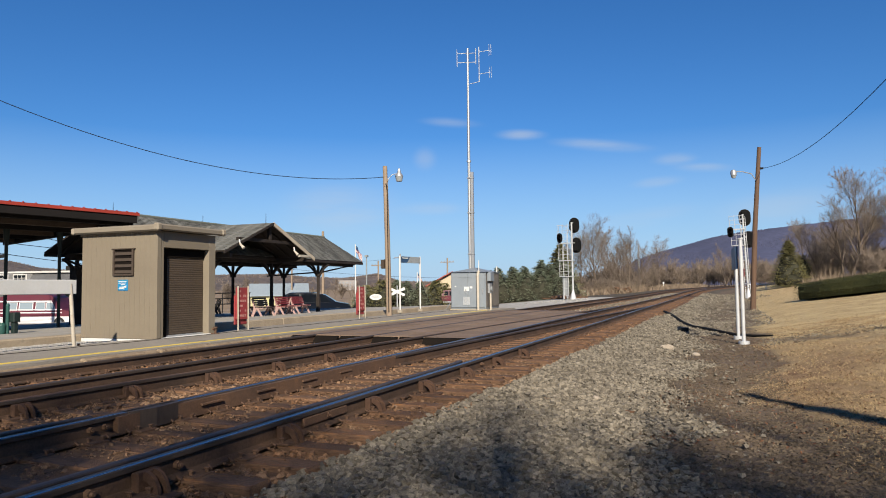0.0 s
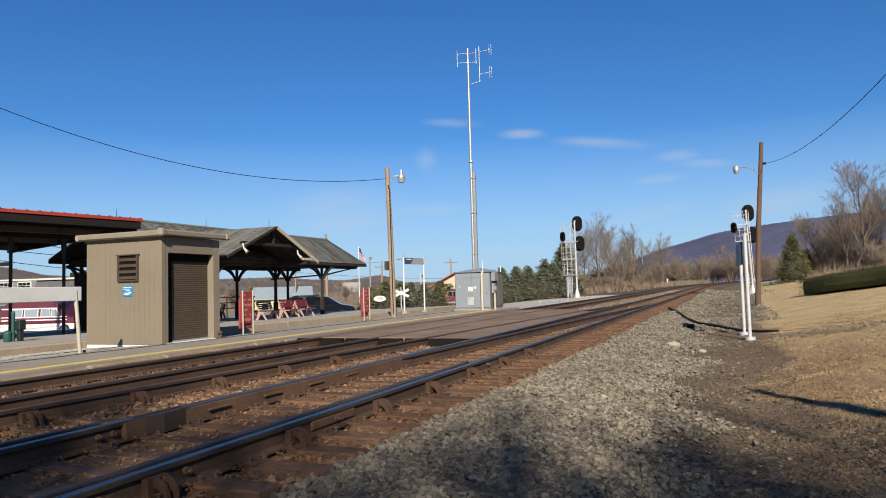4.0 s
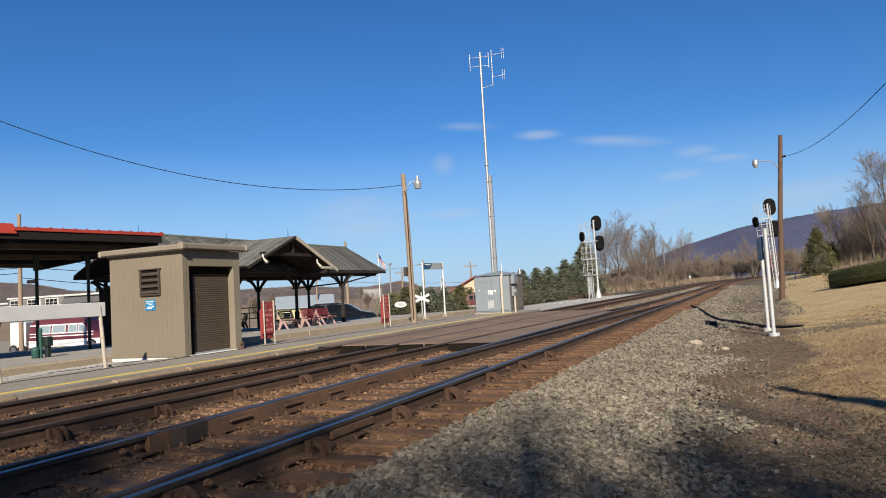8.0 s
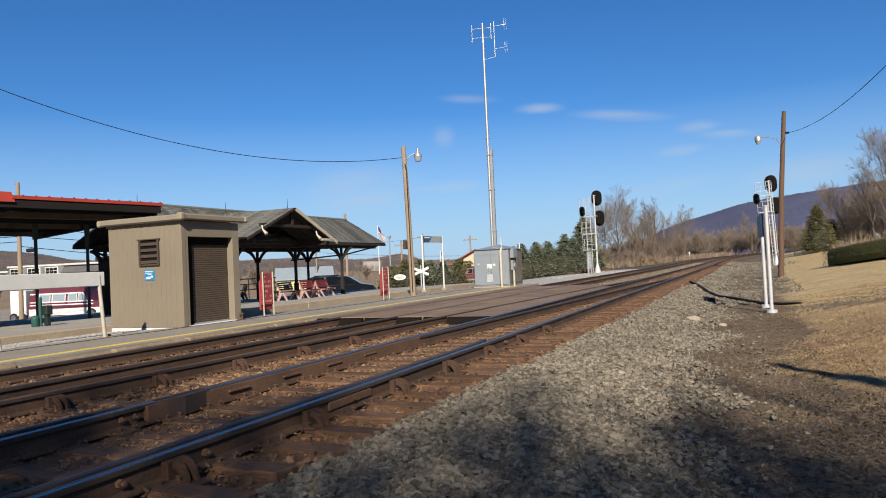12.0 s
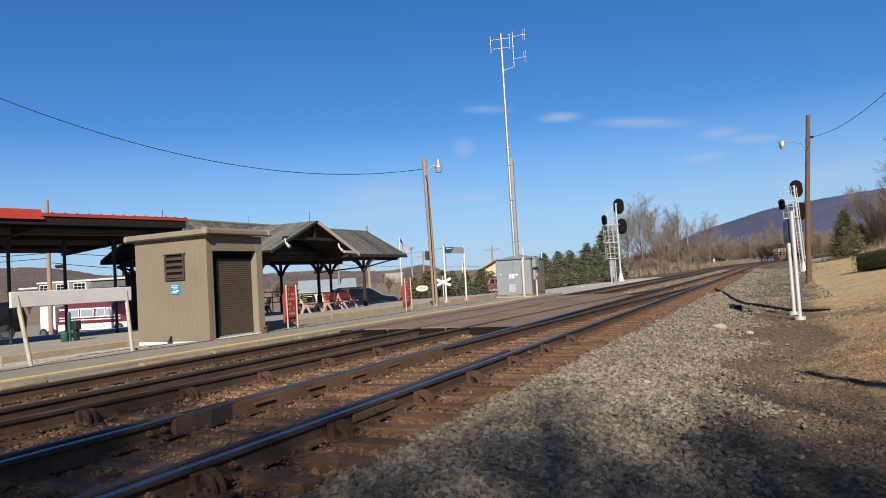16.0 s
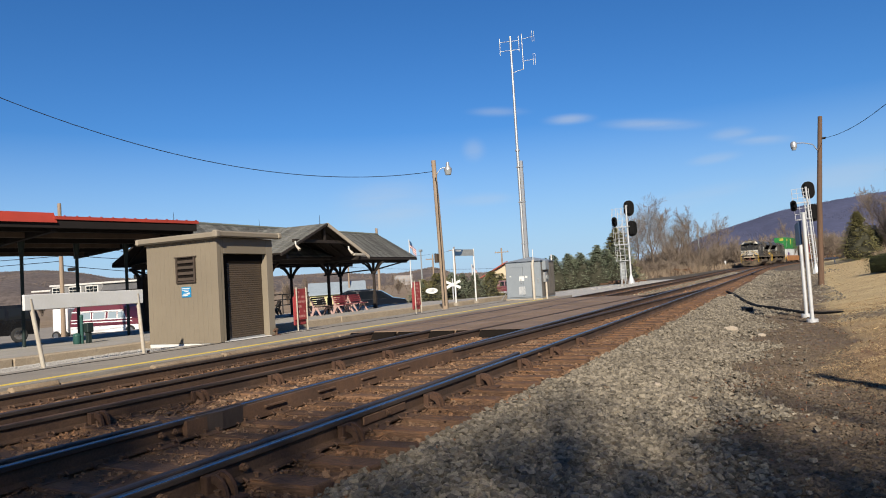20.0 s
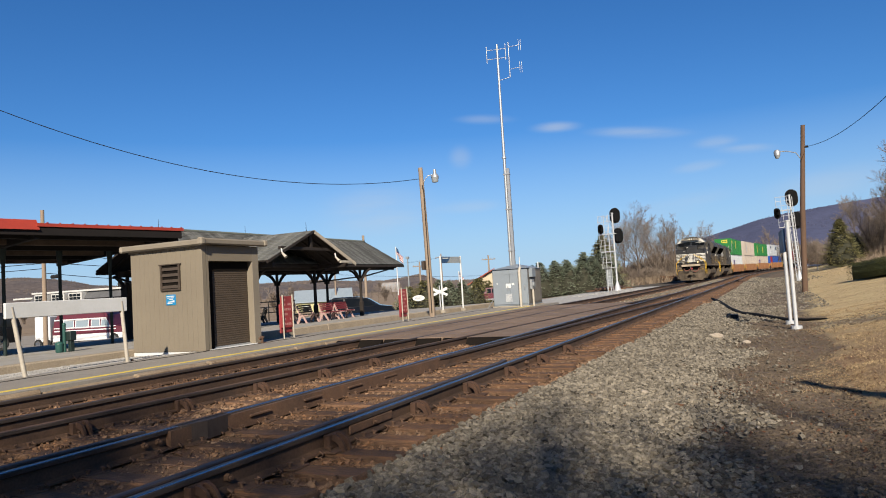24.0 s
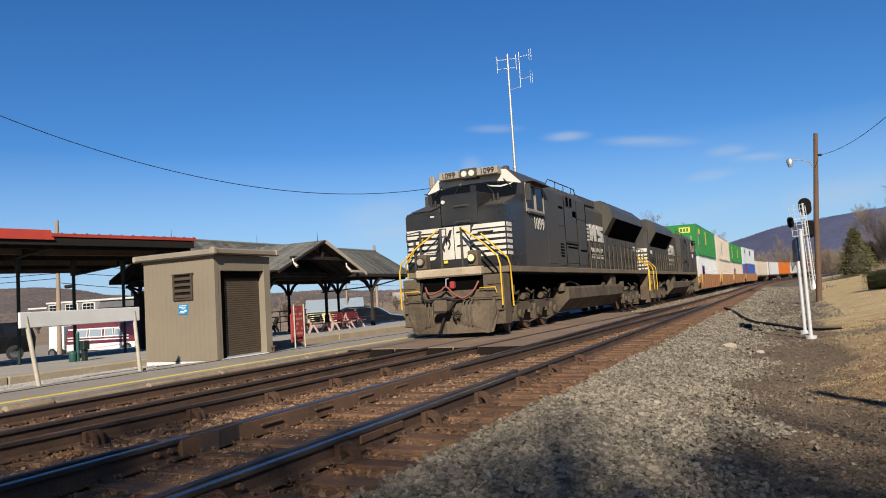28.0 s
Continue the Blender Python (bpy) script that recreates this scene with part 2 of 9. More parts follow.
def surf(name, c1, c2, scale=2.0, rough=0.8, metal=0.0, bump=0.15, fine=60.0, grain=0.35, stain=None, stain_at=0.62, stretch=(1, 1, 1), vary=0.0, island=False, spec=0.25):
    """A worn surface: two colours in broad patches, a fine grain, an optional stain, fine relief."""
    c1, c2, stain = (tuple(0.66 * v for v in c) if c is not None else None for c in (c1, c2, stain))
    mt = bpy.data.materials.new(name)
    mt.use_nodes = True
    nt = mt.node_tree
    bs = nt.nodes["Principled BSDF"]
    bs.inputs["Metallic"].default_value, bs.inputs["Specular IOR Level"].default_value = metal, spec
    tc = nt.nodes.new("ShaderNodeTexCoord")
    mp = nt.nodes.new("ShaderNodeMapping")
    mp.inputs["Scale"].default_value = stretch
    ln = nt.links.new
    ln(tc.outputs["Object"], mp.inputs["Vector"])
    big = node(nt, "ShaderNodeTexNoise", Scale=scale, Detail=5.0, Roughness=0.6)
    small = node(nt, "ShaderNodeTexNoise", Scale=fine, Detail=3.0, Roughness=0.65)
    ln(mp.outputs["Vector"], big.inputs["Vector"])
    ln(mp.outputs["Vector"], small.inputs["Vector"])
    r1 = node(nt, "ShaderNodeMapRange", From_Min=0.34, From_Max=0.66)
    ln(big.outputs["Fac"], r1.inputs["Value"])
    mx = nt.nodes.new("ShaderNodeMix")
    mx.data_type = "RGBA"
    mx.inputs["A"].default_value, mx.inputs["B"].default_value = (*c1, 1), (*c2, 1)
    ln(r1.outputs["Result"], mx.inputs["Factor"])
    col = mx.outputs["Result"]
    if stain is not None:
        sn = node(nt, "ShaderNodeTexNoise", Scale=scale * 2.7, Detail=6.0, Roughness=0.7)
        ln(mp.outputs["Vector"], sn.inputs["Vector"])
        r2 = node(nt, "ShaderNodeMapRange", From_Min=stain_at, From_Max=stain_at + 0.12)
        ln(sn.outputs["Fac"], r2.inputs["Value"])
        m2 = nt.nodes.new("ShaderNodeMix")
        m2.data_type = "RGBA"
        m2.inputs["B"].default_value = (*stain, 1)
        ln(r2.outputs["Result"], m2.inputs["Factor"])
        ln(col, m2.inputs["A"])
        col = m2.outputs["Result"]
    hsv = nt.nodes.new("ShaderNodeHueSaturation")
    ln(col, hsv.inputs["Color"])
    r3 = node(nt, "ShaderNodeMapRange", From_Min=0.25, From_Max=0.75, To_Min=1.0 - grain, To_Max=1.0 + grain)
    ln(small.outputs["Fac"], r3.inputs["Value"])
    val = r3.outputs["Result"]
    if vary > 0:
        if island:
            rnd = nt.nodes.new("ShaderNodeNewGeometry").outputs["Random Per Island"]
        else:
            rnd = nt.nodes.new("ShaderNodeObjectInfo").outputs["Random"]
        r4 = node(nt, "ShaderNodeMapRange", To_Min=1.0 - vary, To_Max=1.0 + vary)
        ln(rnd, r4.inputs["Value"])
        mu = nt.nodes.new("ShaderNodeMath")
        mu.operation = "MULTIPLY"
        ln(val, mu.inputs[0])
        ln(r4.outputs["Result"], mu.inputs[1])
        val = mu.outputs["Value"]
    ln(val, hsv.inputs["Value"])
    ln(hsv.outputs["Color"], bs.inputs["Base Color"])
    rr = node(nt, "ShaderNodeMapRange", From_Min=0.3, From_Max=0.7, To_Min=max(rough - 0.12, 0.03), To_Max=min(rough + 0.1, 1.0))
    ln(big.outputs["Fac"], rr.inputs["Value"])
    ln(rr.outputs["Result"], bs.inputs["Roughness"])
    if bump > 0:
        bp = node(nt, "ShaderNodeBump", Strength=bump, Distance=0.02)
        ln(small.outputs["Fac"], bp.inputs["Height"])
        ln(bp.outputs["Normal"], bs.inputs["Normal"])
    return mt


def glow(name, colour, strength):
    mt = bpy.data.materials.new(name)
    mt.use_nodes = True
    bs = mt.node_tree.nodes["Principled BSDF"]
    bs.inputs["Base Color"].default_value = (*colour, 1)
    bs.inputs["Emission Color"].default_value = (*colour, 1)
    bs.inputs["Emission Strength"].default_value = strength
    return mt


def glass(name, colour=(0.008, 0.009, 0.01), rough=0.05):
    mt = bpy.data.materials.new(name)
    mt.use_nodes = True
    bs = mt.node_tree.nodes["Principled BSDF"]
    bs.inputs["Base Color"].default_value = (*colour, 1)
    bs.inputs["Roughness"].default_value, bs.inputs["Specular IOR Level"].default_value = rough, 0.16
    return mt


# ---- materials ----
M_RUST = surf("rusty_rail_steel", (0.152, 0.085, 0.051), (0.092, 0.055, 0.038), 1.6, 0.8, 0.0, 0.25, 50, 0.3, (0.20, 0.10, 0.05), 0.62)
M_WEB = surf("oil_darkened_rail_steel", (0.105, 0.061, 0.038), (0.058, 0.037, 0.027), 1.6, 0.75, 0.0, 0.25, 50, 0.35, (0.15, 0.078, 0.04), 0.64)
# Canopy timber, its colour lowered to hold the shade of the underside.
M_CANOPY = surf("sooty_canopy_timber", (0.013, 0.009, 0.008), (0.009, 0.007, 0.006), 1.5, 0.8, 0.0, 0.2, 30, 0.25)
M_SHINE = surf("polished_railhead", (0.56, 0.56, 0.58), (0.42, 0.41, 0.42), 3.0, 0.24, 1.0, 0.02, 30, 0.1, None, 0.6, (30, 0.4, 1))
# Dark reflection on the flat railhead, put into its base colour.
M_DARKTOP = surf("oily_running_band", (0.055, 0.05, 0.05), (0.036, 0.033, 0.033), 3.0, 0.42, 0.35, 0.02, 30, 0.1, None, 0.6, (30, 0.4, 1))
M_DULL = surf("dull_railhead", (0.08, 0.062, 0.054), (0.055, 0.043, 0.038), 3.0, 0.55, 0.15, 0.03, 30, 0.15, None, 0.6, (30, 0.4, 1))
M_TIE = surf("weathered_tie", (0.175, 0.094, 0.05), (0.095, 0.058, 0.04), 1.3, 0.9, 0.0, 0.5, 35, 0.5, (0.22, 0.105, 0.045), 0.56, (0.5, 4, 4), 0.25)
M_STONE = surf("ballast_stone", (0.178, 0.154, 0.121), (0.232, 0.202, 0.159), 1.2, 0.95, 0.0, 0.3, 90, 0.4, (0.22, 0.15, 0.10), 0.64, (1, 1, 1), 0.48, True, 0.15)
M_DIRTSTONE = surf("trodden_stone_flake", (0.16, 0.122, 0.086), (0.125, 0.098, 0.072), 1.2, 0.95, 0.0, 0.3, 90, 0.3, (0.20, 0.17, 0.135), 0.64, (1, 1, 1), 0.28, True, 0.1)
M_STONE_R = surf("rusty_ballast_stone", (0.185, 0.098, 0.052), (0.235, 0.155, 0.10), 1.2, 0.95, 0.0, 0.3, 90, 0.3, (0.24, 0.12, 0.055), 0.55, (1, 1, 1), 0.45, True)
M_ASPHALT = surf("worn_asphalt", (0.275, 0.245, 0.208), (0.345, 0.31, 0.265), 0.7, 0.92, 0.0, 0.35, 80, 0.25, (0.12, 0.11, 0.10), 0.6)
M_CONC = surf("stained_concrete", (0.43, 0.375, 0.295), (0.33, 0.28, 0.22), 1.2, 0.9, 0.0, 0.3, 45, 0.22, (0.18, 0.14, 0.10), 0.6)
M_EDGE = surf("rust_dusted_concrete", (0.33, 0.25, 0.17), (0.24, 0.175, 0.115), 2.2, 0.95, 0.0, 0.4, 40, 0.3, (0.15, 0.10, 0.065), 0.56)
M_PALEGRAVEL = surf("pale_gravel_stone", (0.36, 0.345, 0.325), (0.43, 0.415, 0.39), 1.2, 0.95, 0.0, 0.3, 60, 0.3, (0.28, 0.255, 0.23), 0.6, (1, 1, 1), 0.15, True)
M_PLAZA = surf("plaza_concrete", (0.42, 0.39, 0.35), (0.34, 0.32, 0.29), 0.8, 0.9, 0.0, 0.2, 60, 0.18, (0.2, 0.18, 0.16), 0.64)
M_YELLOW = surf("yellow_line_paint", (0.90, 0.68, 0.09), (0.74, 0.55, 0.10), 3.0, 0.8, 0.0, 0.25, 60, 0.3, (0.33, 0.28, 0.19), 0.54)
M_XING = surf("crossing_panel", (0.24, 0.165, 0.115), (0.19, 0.135, 0.098), 1.1, 0.85, 0.0, 0.25, 70, 0.25, (0.16, 0.11, 0.08), 0.6, (1, 1, 1), 0.12)
M_SHED = surf("tan_shed_paint", (0.238, 0.200, 0.148), (0.215, 0.180, 0.134), 0.9, 0.7, 0.0, 0.05, 40, 0.06, (0.20, 0.158, 0.11), 0.66)
M_SHEDTRIM = surf("tan_trim_paint", (0.275, 0.235, 0.18), (0.24, 0.205, 0.158), 1.5, 0.6, 0.0, 0.05, 40, 0.08)
M_SHEDCAP = surf("weathered_cap_paint", (0.33, 0.285, 0.225), (0.28, 0.24, 0.185), 5.0, 0.6, 0.0, 0.06, 40, 0.15)
M_SHUTTER = surf("brown_roller_shutter", (0.108, 0.080, 0.056), (0.092, 0.069, 0.050), 1.5, 0.55, 0.1, 0.05, 40, 0.1)
M_VENT = surf("brown_louvre", (0.075, 0.055, 0.042), (0.06, 0.045, 0.035), 3.0, 0.6)
M_WHITE = surf("white_paint", (0.74, 0.74, 0.73), (0.66, 0.66, 0.64), 1.5, 0.55, 0.0, 0.05, 40, 0.06, (0.45, 0.42, 0.38), 0.72)
M_POST = surf("cream_post_paint", (0.55, 0.50, 0.42), (0.44, 0.39, 0.32), 5.0, 0.6, 0.0, 0.06, 40, 0.15, (0.30, 0.2, 0.12), 0.6)
M_ALU = surf("galvanised_steel", (0.56, 0.57, 0.58), (0.46, 0.47, 0.48), 3.0, 0.45, 0.65, 0.05, 50, 0.1)
M_ALUW = surf("aluminium_paint", (0.62, 0.63, 0.64), (0.52, 0.53, 0.55), 3.0, 0.5, 0.2, 0.05, 50, 0.1)
M_CAB = surf("grey_cabinet_paint", (0.30, 0.335, 0.37), (0.255, 0.29, 0.325), 1.3, 0.5, 0.15, 0.05, 40, 0.07, (0.42, 0.45, 0.47), 0.66)
# Cabinet side, with its darker reflection put into the base colour.
M_CABSIDE = surf("dull_grey_brown_metal", (0.17, 0.155, 0.14), (0.125, 0.115, 0.105), 1.3, 0.55, 0.1, 0.05, 40, 0.1)
M_WOOD = surf("weathered_pole_wood", (0.36, 0.275, 0.20), (0.28, 0.21, 0.155), 1.2, 0.9, 0.0, 0.4, 30, 0.3, (0.17, 0.11, 0.075), 0.6, (6, 6, 0.4))
M_WOODD = surf("dark_pole_wood", (0.145, 0.088, 0.058), (0.11, 0.068, 0.047), 1.2, 0.9, 0.0, 0.4, 30, 0.3, (0.10, 0.06, 0.04), 0.6, (6, 6, 0.4))
M_BLACK = surf("black_paint", (0.022, 0.021, 0.021), (0.028, 0.027, 0.026), 2.0, 0.6, 0.0, 0.05, 60, 0.3, None, 0.6, (1, 1, 1), 0, False, 0.1)
# Flat black for vent backing and signal hoods, also for painted shade strips.
M_FLATBLACK = surf("black_rubber", (0.012, 0.010, 0.009), (0.016, 0.013, 0.011), 2.0, 1.0, 0.0, 0.1, 60, 0.3, None, 0.6, (1, 1, 1), 0, False, 0.02)
M_SIGBLACK = surf("signal_backplate_black", (0.010, 0.010, 0.011), (0.014, 0.014, 0.014), 2.0, 0.9, 0.0, 0.02, 60, 0.2, None, 0.6, (1, 1, 1), 0, False, 0.02)
M_DKWOOD = surf("dark_brown_timber", (0.036, 0.027, 0.022), (0.026, 0.02, 0.017), 1.5, 0.75, 0.0, 0.2, 30, 0.2)
M_SHINGLE = surf("grey_green_shingle", (0.155, 0.165, 0.14), (0.12, 0.13, 0.112), 0.8, 0.95, 0.0, 0.3, 60, 0.2, (0.19, 0.185, 0.155), 0.6, (1, 1, 1), 0.22)
M_RAKE = surf("tan_rake_board", (0.56, 0.48, 0.37), (0.48, 0.41, 0.315), 2.0, 0.7)
M_RED = surf("red_roof_metal", (0.42, 0.055, 0.034), (0.33, 0.043, 0.028), 1.0, 0.5, 0.0, 0.05, 40, 0.1, (0.30, 0.06, 0.035), 0.64)
M_REDSIGN = surf("red_sign_paint", (0.34, 0.05, 0.055), (0.27, 0.042, 0.046), 2.0, 0.55)
M_REDBENCH = surf("red_bench_slat", (0.24, 0.036, 0.046), (0.19, 0.028, 0.036), 2.0, 0.55)
M_BLUE = surf("blue_sign_enamel", (0.015, 0.24, 0.52), (0.014, 0.21, 0.46), 2.0, 0.4, 0.0, 0.02)
M_NAVY = surf("navy_sign_enamel", (0.035, 0.085, 0.17), (0.03, 0.07, 0.15), 2.0, 0.45, 0.0, 0.02)
M_GREYSIGN = surf("grey_sign_enamel", (0.30, 0.32, 0.33), (0.26, 0.28, 0.29), 2.0, 0.5, 0.0, 0.02)
M_GREEN = surf("green_bin_paint", (0.03, 0.10, 0.085), (0.025, 0.08, 0.07), 2.0, 0.5)
# Paler than the canopy timber: ground light on the purlins put into colour.
M_PURLIN = surf("faded_purlin", (0.14, 0.10, 0.075), (0.09, 0.066, 0.05), 1.5, 0.8)
M_GREENBLACK = surf("dark_green_post", (0.02, 0.035, 0.032), (0.016, 0.026, 0.025), 2.0, 0.5)
M_FADED = surf("faded_sign_lettering", (0.52, 0.25, 0.22), (0.45, 0.2, 0.18), 2.0, 0.6)
M_GLASS = glass("dark_window_glass")
M_TYRE = surf("tyre_rubber", (0.02, 0.02, 0.02), (0.03, 0.03, 0.03), 3.0, 0.85)
M_CHROME = surf("chrome", (0.7, 0.7, 0.72), (0.6, 0.6, 0.62), 3.0, 0.2, 1.0, 0.0, 30, 0.05)
M_WIRE = surf("black_cable", (0.012, 0.012, 0.012), (0.016, 0.016, 0.016), 2.0, 0.85, 0.0, 0.0, 30, 0.1, None, 0.6, (1, 1, 1), 0, False, 0.1)
M_BARK = surf("bare_bark", (0.165, 0.125, 0.095), (0.12, 0.092, 0.072), 2.0, 0.95, 0.0, 0.2, 20, 0.25)
M_TWIG = surf("bare_twig", (0.27, 0.215, 0.172), (0.21, 0.165, 0.132), 0.3, 0.95, 0.0, 0.0, 20, 0.25, None, 0.6, (1, 1, 1), 0.3, True)
M_SPRUCE = surf("blue_spruce_needles", (0.25, 0.29, 0.20), (0.40, 0.44, 0.32), 0.9, 0.9, 0.0, 0.0, 20, 0.3, None, 0.6, (1, 1, 1), 0.4, True)
M_PINE = surf("olive_pine_needles", (0.25, 0.235, 0.10), (0.35, 0.32, 0.145), 0.9, 0.9, 0.0, 0.0, 20, 0.3, None, 0.6, (1, 1, 1), 0.25, True)
M_HEDGE = surf("yew_hedge_leaf", (0.028, 0.034, 0.010), (0.058, 0.06, 0.02), 1.2, 0.8, 0.0, 0.0, 20, 0.3, None, 0.6, (1, 1, 1), 0.45, True)
M_STRAW = surf("dry_weed_stems", (0.28, 0.212, 0.152), (0.215, 0.163, 0.118), 0.5, 0.95, 0.0, 0.0, 20, 0.2, None, 0.6, (1, 1, 1), 0.35, True)
M_BLADE = surf("dormant_grass_blade", (0.45, 0.33, 0.185), (0.28, 0.19, 0.105), 1.1, 0.9, 0.0, 0.0, 20, 0.25, (0.20, 0.125, 0.07), 0.58, (1, 1, 1), 0.6, True)
M_LEAF = surf("fallen_brown_leaf", (0.17, 0.075, 0.038), (0.12, 0.06, 0.032), 2.0, 0.85, 0.0, 0.0, 20, 0.2, None, 0.6, (1, 1, 1), 0.4, True)


# ---- plan of the line: straight to y = 100, then a bend to the right ----
BEND_Y, BEND_X = 100.0, 672.0
T1, T2 = -4.215, -8.15            # track centres
R1, R2, R3, R4 = -3.46, -4.97, -7.40, -8.90
GAUGE_C = 1.505


def grade(s):
    s = max(0.0, min(s, 420.0) - 70.0)
    return 0.0042 * s * s / (s + 30.0)


def along(s, x0):
    """Place on the line: s metres along it, at the cross distance x0. Gives x, y, z and the turn in radians."""
    if s <= BEND_Y:
        return x0, s, grade(s), 0.0
    th = (s - BEND_Y) / 680.0
    r = BEND_X - x0
    return BEND_X - r * math.cos(th), BEND_Y + r * math.sin(th), grade(s), th


def lerp_table(v, xs, zs):
    return np.interp(v, xs, zs)


def terrain(x, y):
    """Height of the ground, on numpy arrays."""
    th = np.where(y > BEND_Y, np.arctan2(y - BEND_Y, np.maximum(BEND_X - x, 1.0)), 0.0)
    x0 = np.where(y > BEND_Y, BEND_X - np.hypot(BEND_X - x, y - BEND_Y), x)
    s = np.where(y > BEND_Y, BEND_Y + 680.0 * th, y)
    sg = np.clip(np.minimum(s, 420.0) - 70.0, 0, None)
    zt = 0.0042 * sg * sg / (sg + 30.0)
    right = lerp_table(x0, [-9.5, -3.5, -3.2, -2.75, -2.2, -1.0, 0.2, 0.8, 3.5, 8.0, 30.0, 200.0, 3000.0], [-0.196, -0.196, -0.226, -0.235, -0.25, -0.43, -0.44, -0.41, 0.06, 0.72, 3.6, 9.0, 30.0])
    left_far = lerp_table(x0, [-3000.0, -60.0, -30.0, -17.0, -12.0, -9.9, -9.5], [-1.6, -1.6, -1.4, -0.4, -0.14, -0.16, -0.21])
    left_near = lerp_table(x0, [-3000.0, -60.0, -43.0, -33.0, -27.0, -26.0, -9.7, -9.5], [-1.9, -1.5, -1.24, -0.64, -0.56, -0.55, -0.5, -0.24])
    k = np.clip((y - 40.0) / 6.0, 0, 1)
    left = left_near * (1 - k) + left_far * k
    z = np.where(x0 > -9.5, right, left)
    fade = np.clip(1 - np.abs(x0 + 6) / 120.0, 0, 1)
    return z + zt * fade


def relief(x, y):
    """Small humps and hollows of the open ground near the eye."""
    near = np.exp(-((x / 30) ** 2 + (y / 50) ** 2)) * (x > -2.6)
    return near * (0.02 * np.sin(x * 2.1 + y * 1.3) * np.sin(y * 1.7 - x) + 0.012 * np.sin(x * 6.3 + 1) * np.sin(y * 5.1))


def ground_zones(x, y):
    """Shares of lawn, bare dirt and rusty track bed at each place."""
    th0 = np.where(y > BEND_Y, BEND_X - np.hypot(BEND_X - x, y - BEND_Y), x)
    wob = 0.25 * np.sin(y * 0.9 + 1.0) + 0.18 * np.sin(y * 2.3 + x) + 0.12 * np.sin(y * 5.1 - x * 3.0)
    edge = np.interp(y, [0, 7, 8.5, 11, 15, 20, 27, 34, 60, 90], [0.9, 0.62, 0.42, 0.2, 0.75, 0.62, 0.75, 1.15, 1.7, 2.6])
    lawn = np.clip((th0 - edge - 0.7 * wob) / 0.45, 0, 1)
    strip = np.exp(-((y - 19.2 + 0.9 * (th0 - 1.3)) / 0.75) ** 2) * np.clip((5.0 - th0) / 2.0, 0, 1) * (0.75 + 0.5 * np.sin(th0 * 5.1 + y * 3.3))
    lawn = lawn * (1 - np.clip(strip, 0, 0.9))
    litter = np.clip(1 - np.abs(y - 12.5) / 6.5, 0, 1) ** 0.5 * lawn * np.clip((3.4 - th0 + wob) / 1.6, 0, 1)
    dirt = np.clip((th0 + 1.25 + wob) / 0.6, 0, 1) * (1 - lawn)
    bed = np.clip((-2.2 - th0 + 0.4 * wob) / 0.25, 0, 1) * np.clip((th0 + 9.8) / 0.3, 0, 1)
    bed = bed * (1 - 0.85 * np.exp(-((th0 + 6.2) / 0.75) ** 2) * np.clip((y - 30) / 8, 0, 1))
    field = np.clip((-16.0 - th0) / 4.0, 0, 1) * np.clip((y - 46.0) / 8.0, 0, 1)
    return lawn, dirt, bed, field, litter


def steps(*runs):
    out = []
    for a, b, d in runs:
        n = max(1, int(round((b - a) / d)))
        out += [a + (b - a) * i / n for i in range(n)]
    out.append(runs[-1][1])
    return np.array(out)


